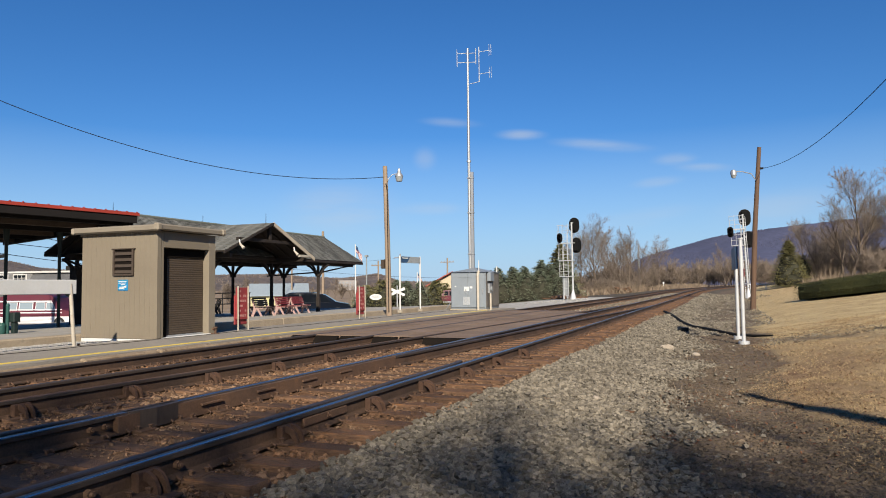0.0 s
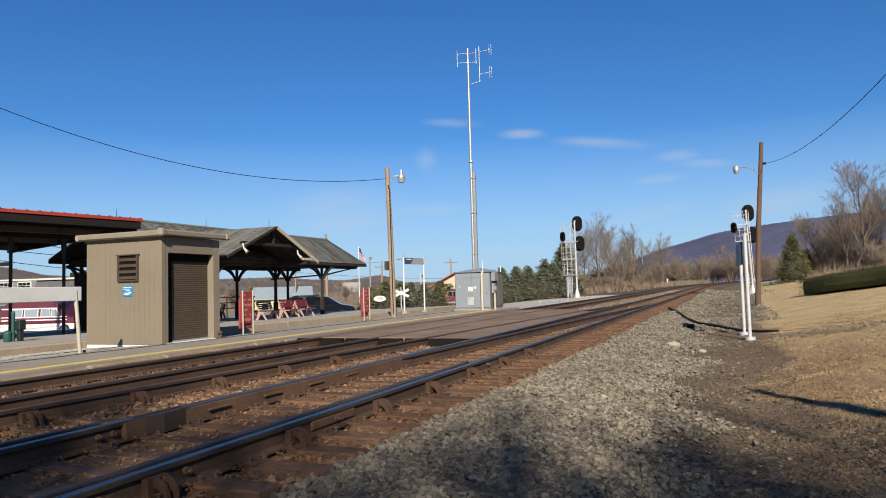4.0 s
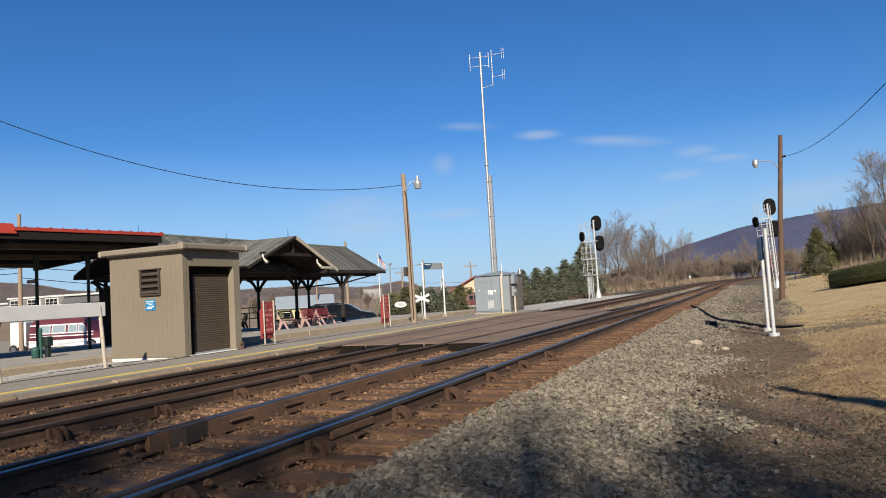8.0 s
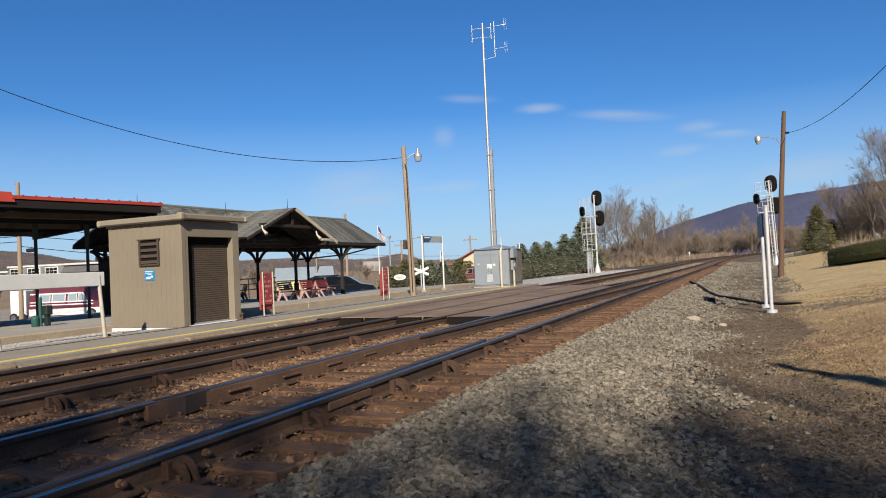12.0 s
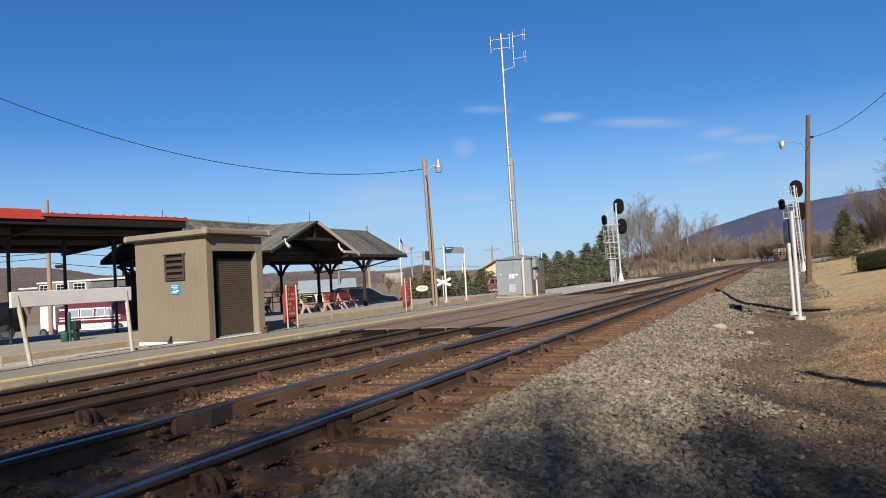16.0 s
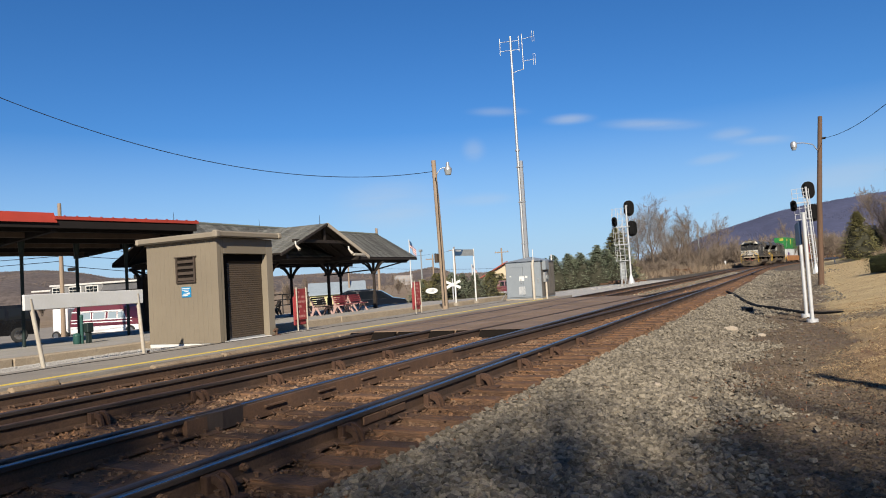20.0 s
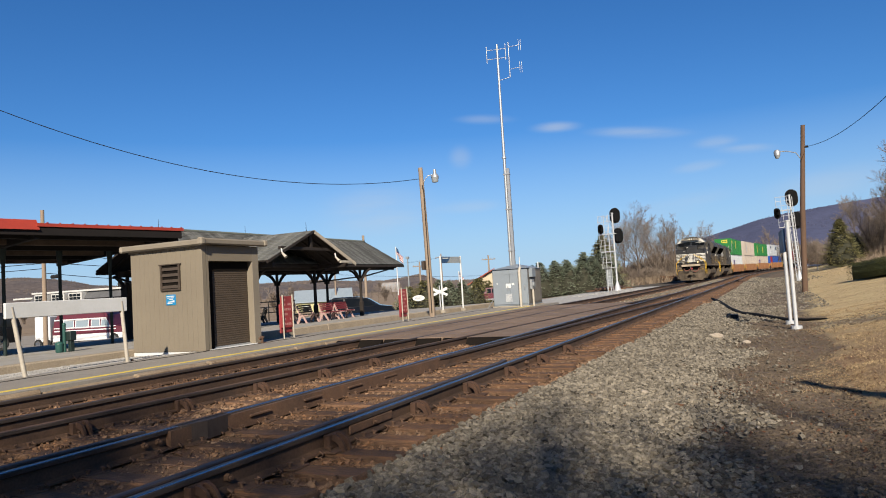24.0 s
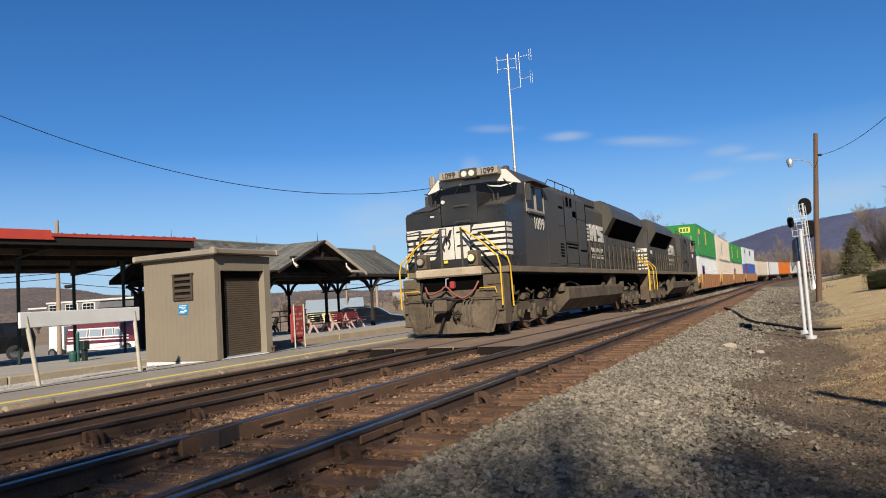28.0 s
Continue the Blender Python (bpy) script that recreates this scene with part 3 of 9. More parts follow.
def make_ground_material():
    mt = bpy.data.materials.new("open_ground")
    mt.use_nodes = True
    nt = mt.node_tree
    ln = nt.links.new
    bs = nt.nodes["Principled BSDF"]
    bs.inputs["Roughness"].default_value, bs.inputs["Specular IOR Level"].default_value = 0.95, 0.15
    tc = nt.nodes.new("ShaderNodeTexCoord")

    def tone(a, b, sc, fine, grain):
        n1 = node(nt, "ShaderNodeTexNoise", Scale=sc, Detail=6.0, Roughness=0.65)
        n2 = node(nt, "ShaderNodeTexNoise", Scale=fine, Detail=4.0, Roughness=0.7)
        ln(tc.outputs["Object"], n1.inputs["Vector"])
        ln(tc.outputs["Object"], n2.inputs["Vector"])
        r = node(nt, "ShaderNodeMapRange", From_Min=0.35, From_Max=0.65)
        ln(n1.outputs["Fac"], r.inputs["Value"])
        m = nt.nodes.new("ShaderNodeMix")
        m.data_type = "RGBA"
        m.inputs["A"].default_value, m.inputs["B"].default_value = (*a, 1), (*b, 1)
        ln(r.outputs["Result"], m.inputs["Factor"])
        h = nt.nodes.new("ShaderNodeHueSaturation")
        g = node(nt, "ShaderNodeMapRange", From_Min=0.25, From_Max=0.75, To_Min=1 - grain, To_Max=1 + grain)
        ln(n2.outputs["Fac"], g.inputs["Value"])
        ln(g.outputs["Result"], h.inputs["Value"])
        ln(m.outputs["Result"], h.inputs["Color"])
        return h.outputs["Color"], n2.outputs["Fac"]

    # the gravel tone is darkened to hold the shade between the stones
    gravel, hb = tone((0.05, 0.043, 0.034), (0.08, 0.068, 0.054), 0.8, 45, 0.6)
    lawn, _ = tone((0.41, 0.322, 0.172), (0.28, 0.207, 0.115), 0.9, 45, 0.6)
    dirt, _ = tone((0.125, 0.093, 0.066), (0.085, 0.064, 0.047), 0.9, 60, 0.55)
    bed, _ = tone((0.105, 0.055, 0.030), (0.14, 0.085, 0.05), 1.1, 40, 0.5)
    litter, _ = tone((0.12, 0.075, 0.045), (0.24, 0.163, 0.093), 2.2, 50, 0.7)
    field, _ = tone((0.22, 0.165, 0.115), (0.16, 0.12, 0.085), 0.1, 3, 0.3)
    col = gravel
    for name, c in (("dirt", dirt), ("bed", bed), ("field", field), ("lawn", lawn), ("litter", litter)):
        at = nt.nodes.new("ShaderNodeAttribute")
        at.attribute_name = name
        m = nt.nodes.new("ShaderNodeMix")
        m.data_type = "RGBA"
        ln(at.outputs["Fac"], m.inputs["Factor"])
        ln(col, m.inputs["A"])
        ln(c, m.inputs["B"])
        col = m.outputs["Result"]
    ln(col, bs.inputs["Base Color"])
    bp = node(nt, "ShaderNodeBump", Strength=0.5, Distance=0.03)
    ln(hb, bp.inputs["Height"])
    ln(bp.outputs["Normal"], bs.inputs["Normal"])
    return mt


def make_ground():
    xs = steps((-3500, -400, 250), (-400, -60, 20), (-60, -10, 2), (-10, -3.2, 0.4), (-3.2, 2.4, 0.11), (2.4, 12, 0.6), (12, 120, 4), (120, 400, 30), (400, 3500, 250))
    ys = steps((-3500, -100, 300), (-100, -4, 8), (-4, 1, 0.6), (1, 14, 0.11), (14, 40, 0.5), (40, 300, 4), (300, 600, 30), (600, 4000, 250))
    X, Y = np.meshgrid(xs, ys)
    Z = terrain(X, Y)
    near = np.exp(-((X / 30) ** 2 + (Y / 50) ** 2))
    rng = np.random.default_rng(4)
    Z = Z + relief(X, Y) + near * rng.normal(0, 0.005, Z.shape) * (X > -9.4)
    n, m = len(ys), len(xs)
    v = np.stack([X.ravel(), Y.ravel(), Z.ravel()], 1)
    i = np.arange(n * m).reshape(n, m)
    f = np.stack([i[:-1, :-1].ravel(), i[:-1, 1:].ravel(), i[1:, 1:].ravel(), i[1:, :-1].ravel()], 1)
    me = bpy.data.meshes.new("ground")
    me.from_pydata(v.tolist(), [], f.tolist())
    me.materials.append(make_ground_material())
    me.polygons.foreach_set("use_smooth", [True] * len(f))
    for name, share in zip(("lawn", "dirt", "bed", "field", "litter"), ground_zones(X.ravel(), Y.ravel())):
        a = me.attributes.new(name, "FLOAT", "POINT")
        a.data.foreach_set("value", share.astype(np.float32))
    me.update()
    tagged(new("ground", me), "grey gravel, bare dirt and dormant tan lawn", "ground", "", "structure")


make_ground()


# ---- hills on the skyline ----
def make_ridge(name, label, az0, az1, dist, profile, mat_, depth):
    """A wooded ridge between two bearings (degrees right of the line), with its height at bearings in profile."""
    n, rows = 160, 14
    v, f = [], []
    for j in range(rows):
        t = j / (rows - 1)
        for i in range(n):
            az = radians(az0 + (az1 - az0) * i / (n - 1))
            h = float(np.interp(degrees_(az), [p[0] for p in profile], [p[1] for p in profile]))
            top = dist * math.tan(radians(h))
            d = dist - depth * (1 - t)
            bumpy = 1 + 0.035 * math.sin(i * 0.9 + j) * math.sin(i * 0.37 + 2 * j) + (0.02 * random.random() if j else 0)
            z = -6 + (top + 6) * (t ** 0.8) * bumpy if t < 1 else top * (1 + 0.010 * random.random())
            d += 0.02 * dist * math.sin(i * 0.45 + j * 0.8) * (1 - t)
            v.append((d * math.sin(az), d * math.cos(az), z))
    for j in range(rows - 1):
        for i in range(n - 1):
            a = j * n + i
            f.append((a, a + 1, a + n + 1, a + n))
    g = Geo().add(v, f, 0, True)
    return solo(name, g, mat_, label, "hill", "", "structure")


def degrees_(r):
    return r * 180.0 / math.pi


# The blue of distance haze is put into the mountain's base colours.
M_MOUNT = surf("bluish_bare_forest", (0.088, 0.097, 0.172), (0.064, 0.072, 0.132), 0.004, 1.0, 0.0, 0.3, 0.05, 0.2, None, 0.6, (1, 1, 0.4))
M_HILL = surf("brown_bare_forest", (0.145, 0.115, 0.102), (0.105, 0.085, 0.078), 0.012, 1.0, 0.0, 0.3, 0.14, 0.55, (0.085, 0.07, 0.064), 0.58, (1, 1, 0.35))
MOUNT_LINE = [(-11, 0.1), (-8.5, 0.9), (-7.0, 1.68), (-4.8, 2.5), (-2.3, 3.12), (-0.75, 3.55), (0.9, 3.82), (2.7, 4.0), (5.4, 4.25), (8.3, 4.45), (10.6, 4.55), (15, 4.65), (30, 4.3), (60, 3)]
make_ridge("backdrop_mountain", "long wooded mountain on the skyline, coloured haze blue", -11, 60, 3200, MOUNT_LINE, M_MOUNT, 900)
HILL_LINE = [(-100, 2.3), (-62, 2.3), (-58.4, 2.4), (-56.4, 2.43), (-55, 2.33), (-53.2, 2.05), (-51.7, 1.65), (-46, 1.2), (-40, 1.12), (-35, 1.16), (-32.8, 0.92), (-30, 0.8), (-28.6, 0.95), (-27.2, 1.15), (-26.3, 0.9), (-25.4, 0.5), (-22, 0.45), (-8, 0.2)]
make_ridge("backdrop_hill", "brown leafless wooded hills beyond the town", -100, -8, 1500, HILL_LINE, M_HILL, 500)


def hill_woods(name, label, az0, az1, dist, depth, profile, n, size, mt, seed):
    """Leafless trees standing all over a ridge: thin upright sprays, too many to count."""
    rng = np.random.default_rng(seed)
    az = np.radians(rng.uniform(az0, az1, n))
    t = rng.random(n) ** 0.8
    t[: n // 12] = 0.985
    h = np.interp(np.degrees(az), [p[0] for p in profile], [p[1] for p in profile])
    top = dist * np.tan(np.radians(h))
    d = dist - depth * (1 - t)
    z = -6 + (top + 6) * t ** 0.8 - 3
    H, W = size * rng.uniform(0.5, 1.15, n), size * rng.uniform(0.05, 0.15, n)
    P = np.stack([d * np.sin(az), d * np.cos(az), z], 1)
    side = np.stack([np.cos(az), -np.sin(az), 0 * az], 1) * W[:, None]
    up = np.zeros((n, 3))
    up[:, 2] = H
    lean = side * rng.uniform(-0.8, 0.8, n)[:, None]
    V = np.stack([P - side * 0.4, P + side * 0.4, P + side + up * 0.75, P + lean + up, P - side + up * 0.7], 1).reshape(-1, 3)
    F = np.arange(5 * n).reshape(n, 5)
    tagged(part(name, fast_mesh(name, V, F, mt), None), label, "woods", "", "stuff")


# ---- railway lines ----
RAIL = [(-0.075, -0.175), (0.075, -0.175), (0.075, -0.162), (0.013, -0.142), (0.010, -0.05), (0.036, -0.038), (0.037, -0.010), (0.029, -0.003), (0.010, 0.0), (-0.024, 0.0), (-0.030, -0.003), (-0.037, -0.010), (-0.036, -0.038), (-0.010, -0.05), (-0.013, -0.142), (-0.075, -0.162)]


def sweep_rail(name, pts, parent, top, label="", dz=0.0, prof=RAIL):
    """A rail along (x, y, z) points; its running face takes the second material."""
    n = len(prof)
    v, f, mi = [], [], []
    for i, p in enumerate(pts):
        a, b = pts[max(i - 1, 0)], pts[min(i + 1, len(pts) - 1)]
        d = Vector((b[0] - a[0], b[1] - a[1], 0)).normalized()
        sx, sy = d.y, -d.x
        for u, w in prof:
            v.append((p[0] + sx * u, p[1] + sy * u, p[2] + w + dz))
    g = Geo()
    top_faces = {k for k in range(n) if prof[k][1] > -0.004 and prof[(k + 1) % n][1] > -0.001 and prof[k][0] > -0.02}
    shoulder = {k for k in range(n) if prof[k][1] > -0.039 and prof[(k + 1) % n][1] > -0.039} - top_faces
    for i in range(len(pts) - 1):
        for k in range(n):
            f.append((i * n + k, i * n + (k + 1) % n, (i + 1) * n + (k + 1) % n, (i + 1) * n + k))
            mi.append((1 if prof[k][0] > 0.02 else 3) if k in top_faces else (2 if k in shoulder else 0))
    f += [tuple(range(n)), tuple(range((len(pts) - 1) * n, len(pts) * n))]
    mi += [0, 0]
    g.add(v, f)
    g.m = mi
    return part(name, g, [M_WEB, top, M_DULL, M_DARKTOP if top is M_SHINE else top], parent, label)


def line_points(x0, a, b, step=2.0):
    out = []
    n = max(1, int((b - a) / step))
    for i in range(n + 1):
        x, y, z, _ = along(a + (b - a) * i / n, x0)
        out.append((x, y, z))
    return out


# the crossover's left rail, and its mate a gauge to the right
def cross_x(y):
    """Cross distance of the crossover's left rail at y: it leaves the far line behind the eye and joins the near line at y = 40."""
    return float(np.interp(y, [-30, -12, 3.7, 6.2, 10.8, 18, 26, 33, 40], [-7.40, -7.18, -6.66, -6.55, -6.36, -6.02, -5.60, -5.22, -4.90]))


track_near = thing("railway_track_near", "rusty main line with polished railheads and a turnout", "track", "", "structure")
track_far = thing("railway_track_far", "rusty main line beside the platform", "track", "", "structure")
sweep_rail("rail", line_points(R1, -30, 420), track_near, M_SHINE)
sweep_rail("rail", line_points(R2, -30, 420), track_near, M_SHINE)
sweep_rail("rail", line_points(R3, -30, 420), track_far, M_DULL)
sweep_rail("rail", line_points(R4, -30, 420), track_far, M_DULL)
sweep_rail("rail", [(cross_x(y), y, 0) for y in range(-28, 41)], track_far, M_RUST, "rusty crossover rail")
sweep_rail("rail", [(cross_x(y / 2) + GAUGE_C, y / 2, -0.002) for y in range(-56, 10)], track_near, M_DULL, "crossover rail meeting the frog")
sweep_rail("rail", [(cross_x(y / 2) + GAUGE_C, y / 2, -0.002) for y in range(20, 80)], track_near, M_DULL, "crossover closure rail")


# ---- ties, plates, braces ----
def tie_mesh(length, seed):
    random.seed(seed)
    g = Geo()
    g.box(0, length, -0.115, 0.115, -0.36, -0.178, 0.012)
    v = [(x + random.uniform(-0.012, 0.012), y + random.uniform(-0.012, 0.012), z + random.uniform(-0.006, 0.006)) for x, y, z in g.v]
    g.v = v
    return g.mesh("tie", M_TIE)


def plate_mesh():
    g = Geo()
    g.box(-0.18, 0.18, -0.095, 0.095, -0.182, -0.163, 0.004)
    for x, y in ((-0.10, 0.05), (0.10, -0.05), (0.145, 0.055), (-0.145, -0.055)):
        g.box(x - 0.012, x + 0.012, y - 0.012, y + 0.012, -0.17, -0.135, 0.004)
        g.box(x - 0.022, x + 0.022, y - 0.016, y + 0.016, -0.14, -0.128, 0.004)
    for y in (-0.15, 0.15):
        g.tube([(-0.10, y, -0.165), (-0.085, y, -0.20), (0.085, y, -0.20), (0.105, y, -0.165), (0.07, y, -0.148)], 0.013, 5)
    return g.mesh("tie_plate", M_RUST)


def brace_mesh():
    """A curled rail brace on its plate, as bolted to the field side of a turnout rail."""
    g = Geo()
    for dy in (-0.045, 0.045):
        arc = [(0.075 + 0.11 * math.sin(a), -0.165 + 0.155 * math.cos(a)) for a in [i * math.pi / 16 for i in range(0, 9)]]
        ring = arc + [(x * 0.72 + 0.01, -0.165 + (z + 0.165) * 0.62) for x, z in reversed(arc)]
        g.prism(ring, "y", dy - 0.016, dy + 0.016)
    g.box(0.015, 0.07, -0.11, 0.11, -0.16, -0.012, 0.008)
    g.box(0.0, 0.26, -0.09, 0.09, -0.182, -0.16, 0.005)
    g.tube([(0.02, 0, -0.07), (0.12, 0, -0.07)], 0.018, 6)
    g.disc((0.10, 0, -0.07), (1, 0, 0), 0.032, 0.03, 6)
    return g.mesh("rail_brace", M_RUST_B)


def bolt_mesh():
    g = Geo()
    g.disc((0.03, 0, -0.09), (1, 0, 0), 0.028, 0.035, 6)
    g.disc((0.055, 0, -0.09), (1, 0, 0), 0.014, 0.03, 8)
    return g.mesh("bolt", M_RUST)


M_RUST_B = surf("orange_rust", (0.10, 0.052, 0.032), (0.07, 0.04, 0.028), 3.0, 0.9, 0.0, 0.3, 45, 0.3, (0.19, 0.09, 0.042), 0.58)
long_ties = [tie_mesh(4.15, 11 + i) for i in range(3)]
near_ties = [tie_mesh(2.95, 21 + i) for i in range(3)]
far_ties = [tie_mesh(2.55, 31 + i) for i in range(3)]
PLATE, BRACE, BOLT = plate_mesh(), brace_mesh(), bolt_mesh()
random.seed(5)
for i in range(118):
    y = 1.2 + i * 0.52
    tz = random.uniform(-0.008, 0.004)
    long_one = y < 30
    x = (-6.93 if long_one else -5.72) + random.uniform(-0.07, 0.07)
    part("tie", random.choice(long_ties if long_one else near_ties), None, track_near, "", pose(x, y + random.uniform(-0.02, 0.02), tz + grade(y), 0, 0, random.uniform(-0.7, 0.7)))
    if not 13.6 < y < 30.4:
        part("tie", random.choice(far_ties), None, track_far, "", pose(-9.45 + random.uniform(-0.04, 0.04), y, tz + grade(y), 0, 0, random.uniform(-0.7, 0.7)))
    if y < 34:
        for xr, par in ((R1, track_near), (R2, track_near)):
            part("tie_plate", PLATE, None, par, "", pose(xr, y, 0))
        if y < 13.6:
            for xr in (R3, R4, cross_x(y)):
                part("tie_plate", PLATE, None, track_far, "", pose(xr, y, 0))
g = Geo()
for i in range(420):
    s = 62.6 + i * 0.55
    for x0 in (T1, T2):
        x, y, z, th = along(s, x0)
        g.box(-1.3, 1.3, -0.11, 0.11, -0.3, -0.18, 0, 0, pose(x, y, z, 0, 0, -th * 57.2958))
tagged(part("far_ties", g, M_TIE, track_near, "weathered ties running off round the bend"), kind="stuff")
SMALL = Matrix.Diagonal((1.05, 0.85, 0.92, 1))
for y in (3.4, 4.9, 6.41, 7.74, 9.15, 10.6, 12.1):
    part("rail_brace", BRACE, None, track_near, "", pose(R1 + 0.01, y, -0.035) @ SMALL)
for y in (3.6, 4.95, 6.28, 7.6, 9.0, 10.4):
    part("rail_brace", BRACE, None, track_far, "", pose(cross_x(y) + 0.01, y, -0.035) @ SMALL)
for y in (2.55, 2.75, 4.35, 4.5, 4.65, 8.5, 8.65, 8.8, 11.4):
    part("bolt", BOLT, None, track_near, "", pose(R2, y, 0))
for y in (3.0, 3.7, 5.6, 10.0):
    part("bolt", BOLT, None, track_near, "", pose(R1, y, 0))
# guard rail inside the near rail, and the heavy frog casting on the other
sweep_rail("guard_rail", [(-3.68, 2.35, -0.02), (-3.60, 2.75, -0.004), (-3.585, 3.4, 0.0), (-3.585, 8.6, 0.0), (-3.61, 9.3, -0.004), (-3.70, 9.8, -0.02)], track_near, M_DULL, "guard rail beside the running rail")
g = Geo()
g.add([(-4.90, 4.6, -0.02), (-4.86, 10.6, -0.02), (-4.86, 10.6, -0.175), (-4.90, 4.6, -0.175), (-5.12, 4.6, -0.012), (-4.96, 10.6, -0.012), (-4.96, 10.6, -0.175), (-5.12, 4.6, -0.175)],
      [(0, 1, 2, 3), (4, 5, 1, 0), (7, 6, 5, 4), (3, 2, 6, 7), (0, 3, 7, 4), (1, 5, 6, 2)])
for y in (5.6, 6.5, 7.4, 8.3):
    g.box(-4.885, -4.86, y, y + 0.32, -0.085, -0.06, 0.005)
part("frog", g, M_RUST, track_near, "heavy rusty frog casting")
part("frog_toe", Geo().prism([(-5.02, 5.35), (-4.90, 5.35), (-4.86, 5.0), (-4.92, 4.75), (-5.02, 4.7)], "z", -0.172, 0.0), M_DULL, track_near, "worn bright frog toe")
part("joint_bar", Geo().box(R2 + 0.012, R2 + 0.035, 10.6, 11.6, -0.13, -0.05, 0.01), M_RUST, track_near)
part("joint_bar", Geo().box(R1 + 0.012, R1 + 0.035, 5.2, 5.95, -0.13, -0.05, 0.01), M_RUST, track_near)


# ---- level crossing panels ----
crossing = thing("pedestrian_crossing", "dark worn timber and rubber crossing panels", "crossing", "", "structure")
random.seed(8)
for i in range(7):
    y0, y1 = 14.0 + i * 2.3, 14.0 + (i + 1) * 2.3 - 0.02
    for x0, x1 in ((-9.46, -8.96), (-8.82, -8.18), (-8.17, -7.50), (-7.33, -6.70)):
        zt = random.uniform(-0.012, 0.0)
        part("panel", Geo().box(x0, x1, y0, y1, -0.17, zt, 0.012), M_XING, crossing)
    c0, c1 = cross_x(y0), cross_x(y1)
    zt = random.uniform(-0.012, 0.0)
    part("panel", Geo().prism([(-6.69, y0), (c0 - 0.07, y0), (c1 - 0.07, y1), (-6.69, y1)], "z", -0.17, zt), M_XING, crossing)
    if i < 6:
        part("panel", Geo().prism([(c0 + 0.1, y0), (-5.06, y0), (-5.06, y1), (c1 + 0.1, y1)], "z", -0.17, zt - 0.006), M_XING, crossing)


# Black wedges put the shade at the panel ends into colour.
for x0, x1 in ((-9.46, -8.96), (-8.82, -8.18), (-8.17, -7.50), (-7.33, -6.70), (-6.69, cross_x(14) - 0.07), (cross_x(14) + 0.1, -5.06)):
    part("end_ramp", Geo().prism([(13.80, -0.185), (13.995, -0.185), (13.995, -0.02), (13.93, -0.035)], "x", x0 + 0.03, x1 - 0.02), M_FLATBLACK, crossing, "black end ramp painted as shade at the panel ends")


# ---- loose stones ----
def fast_mesh(name, V, F, mt, flat=False):
    me = bpy.data.meshes.new(name)
    k = F.shape[1]
    me.vertices.add(len(V))
    me.vertices.foreach_set("co", np.ascontiguousarray(V, dtype=np.float32).ravel())
    me.loops.add(F.size)
    me.loops.foreach_set("vertex_index", np.ascontiguousarray(F, dtype=np.int32).ravel())
    me.polygons.add(len(F))
    me.polygons.foreach_set("loop_start", np.arange(0, F.size, k, dtype=np.int32))
    me.polygons.foreach_set("loop_total", np.full(len(F), k, dtype=np.int32))
    me.materials.append(mt)
    me.update(calc_edges=True)
    me.validate()
    if flat:
        me.shade_flat()
    return me


def ico():
    p = (1 + 5 ** 0.5) / 2
    v = np.array([(-1, p, 0), (1, p, 0), (-1, -p, 0), (1, -p, 0), (0, -1, p), (0, 1, p), (0, -1, -p), (0, 1, -p), (p, 0, -1), (p, 0, 1), (-p, 0, -1), (-p, 0, 1)]) / (1 + p * p) ** 0.5
    f = np.array([(0, 11, 5), (0, 5, 1), (0, 1, 7), (0, 7, 10), (0, 10, 11), (1, 5, 9), (5, 11, 4), (11, 10, 2), (10, 7, 6), (7, 1, 8), (3, 9, 4), (3, 4, 2), (3, 2, 6), (3, 6, 8), (3, 8, 9), (4, 9, 5), (2, 4, 11), (6, 2, 10), (8, 6, 7), (9, 8, 1)])
    return v, f


def stones(x, y, r, seed, lift=0.3, flat=0.75):
    """Sharp crushed stones at x, y of radius r, half sunk in the ground: skewed blocks with one corner knocked off the square."""
    rng = np.random.default_rng(seed)
    n = len(x)
    bv = np.array([(a, b, c) for c in (-1, 1) for b in (-1, 1) for a in (-1, 1)]) * 0.74
    bf = np.array([(0, 2, 3), (0, 3, 1), (4, 5, 7), (4, 7, 6), (0, 1, 5), (0, 5, 4), (2, 6, 7), (2, 7, 3), (0, 4, 6), (0, 6, 2), (1, 3, 7), (1, 7, 5)])
    V = bv[None] * (1 + rng.uniform(-0.42, 0.25, (n, 8, 3)))
    V = V * rng.uniform(0.6, 1.3, (n, 1, 3))
    q = rng.normal(0, 1, (n, 4))
    q /= np.linalg.norm(q, axis=1)[:, None]
    w, i, j, k = q.T
    M = np.stack([1 - 2 * (j * j + k * k), 2 * (i * j - k * w), 2 * (i * k + j * w), 2 * (i * j + k * w), 1 - 2 * (i * i + k * k), 2 * (j * k - i * w), 2 * (i * k - j * w), 2 * (j * k + i * w), 1 - 2 * (i * i + j * j)], 1).reshape(n, 3, 3)
    V = np.einsum("nab,nvb->nva", M, V) * r[:, None, None] * np.array([1, 1, flat])
    z = terrain(x, y) + relief(x, y) + r * lift * rng.uniform(-0.2, 2.2, n)
    V = V + np.stack([x, y, z], -1)[:, None, :]
    F = (bf[None] + 8 * np.arange(n)[:, None, None]).reshape(-1, 3)
    return V.reshape(-1, 3), F


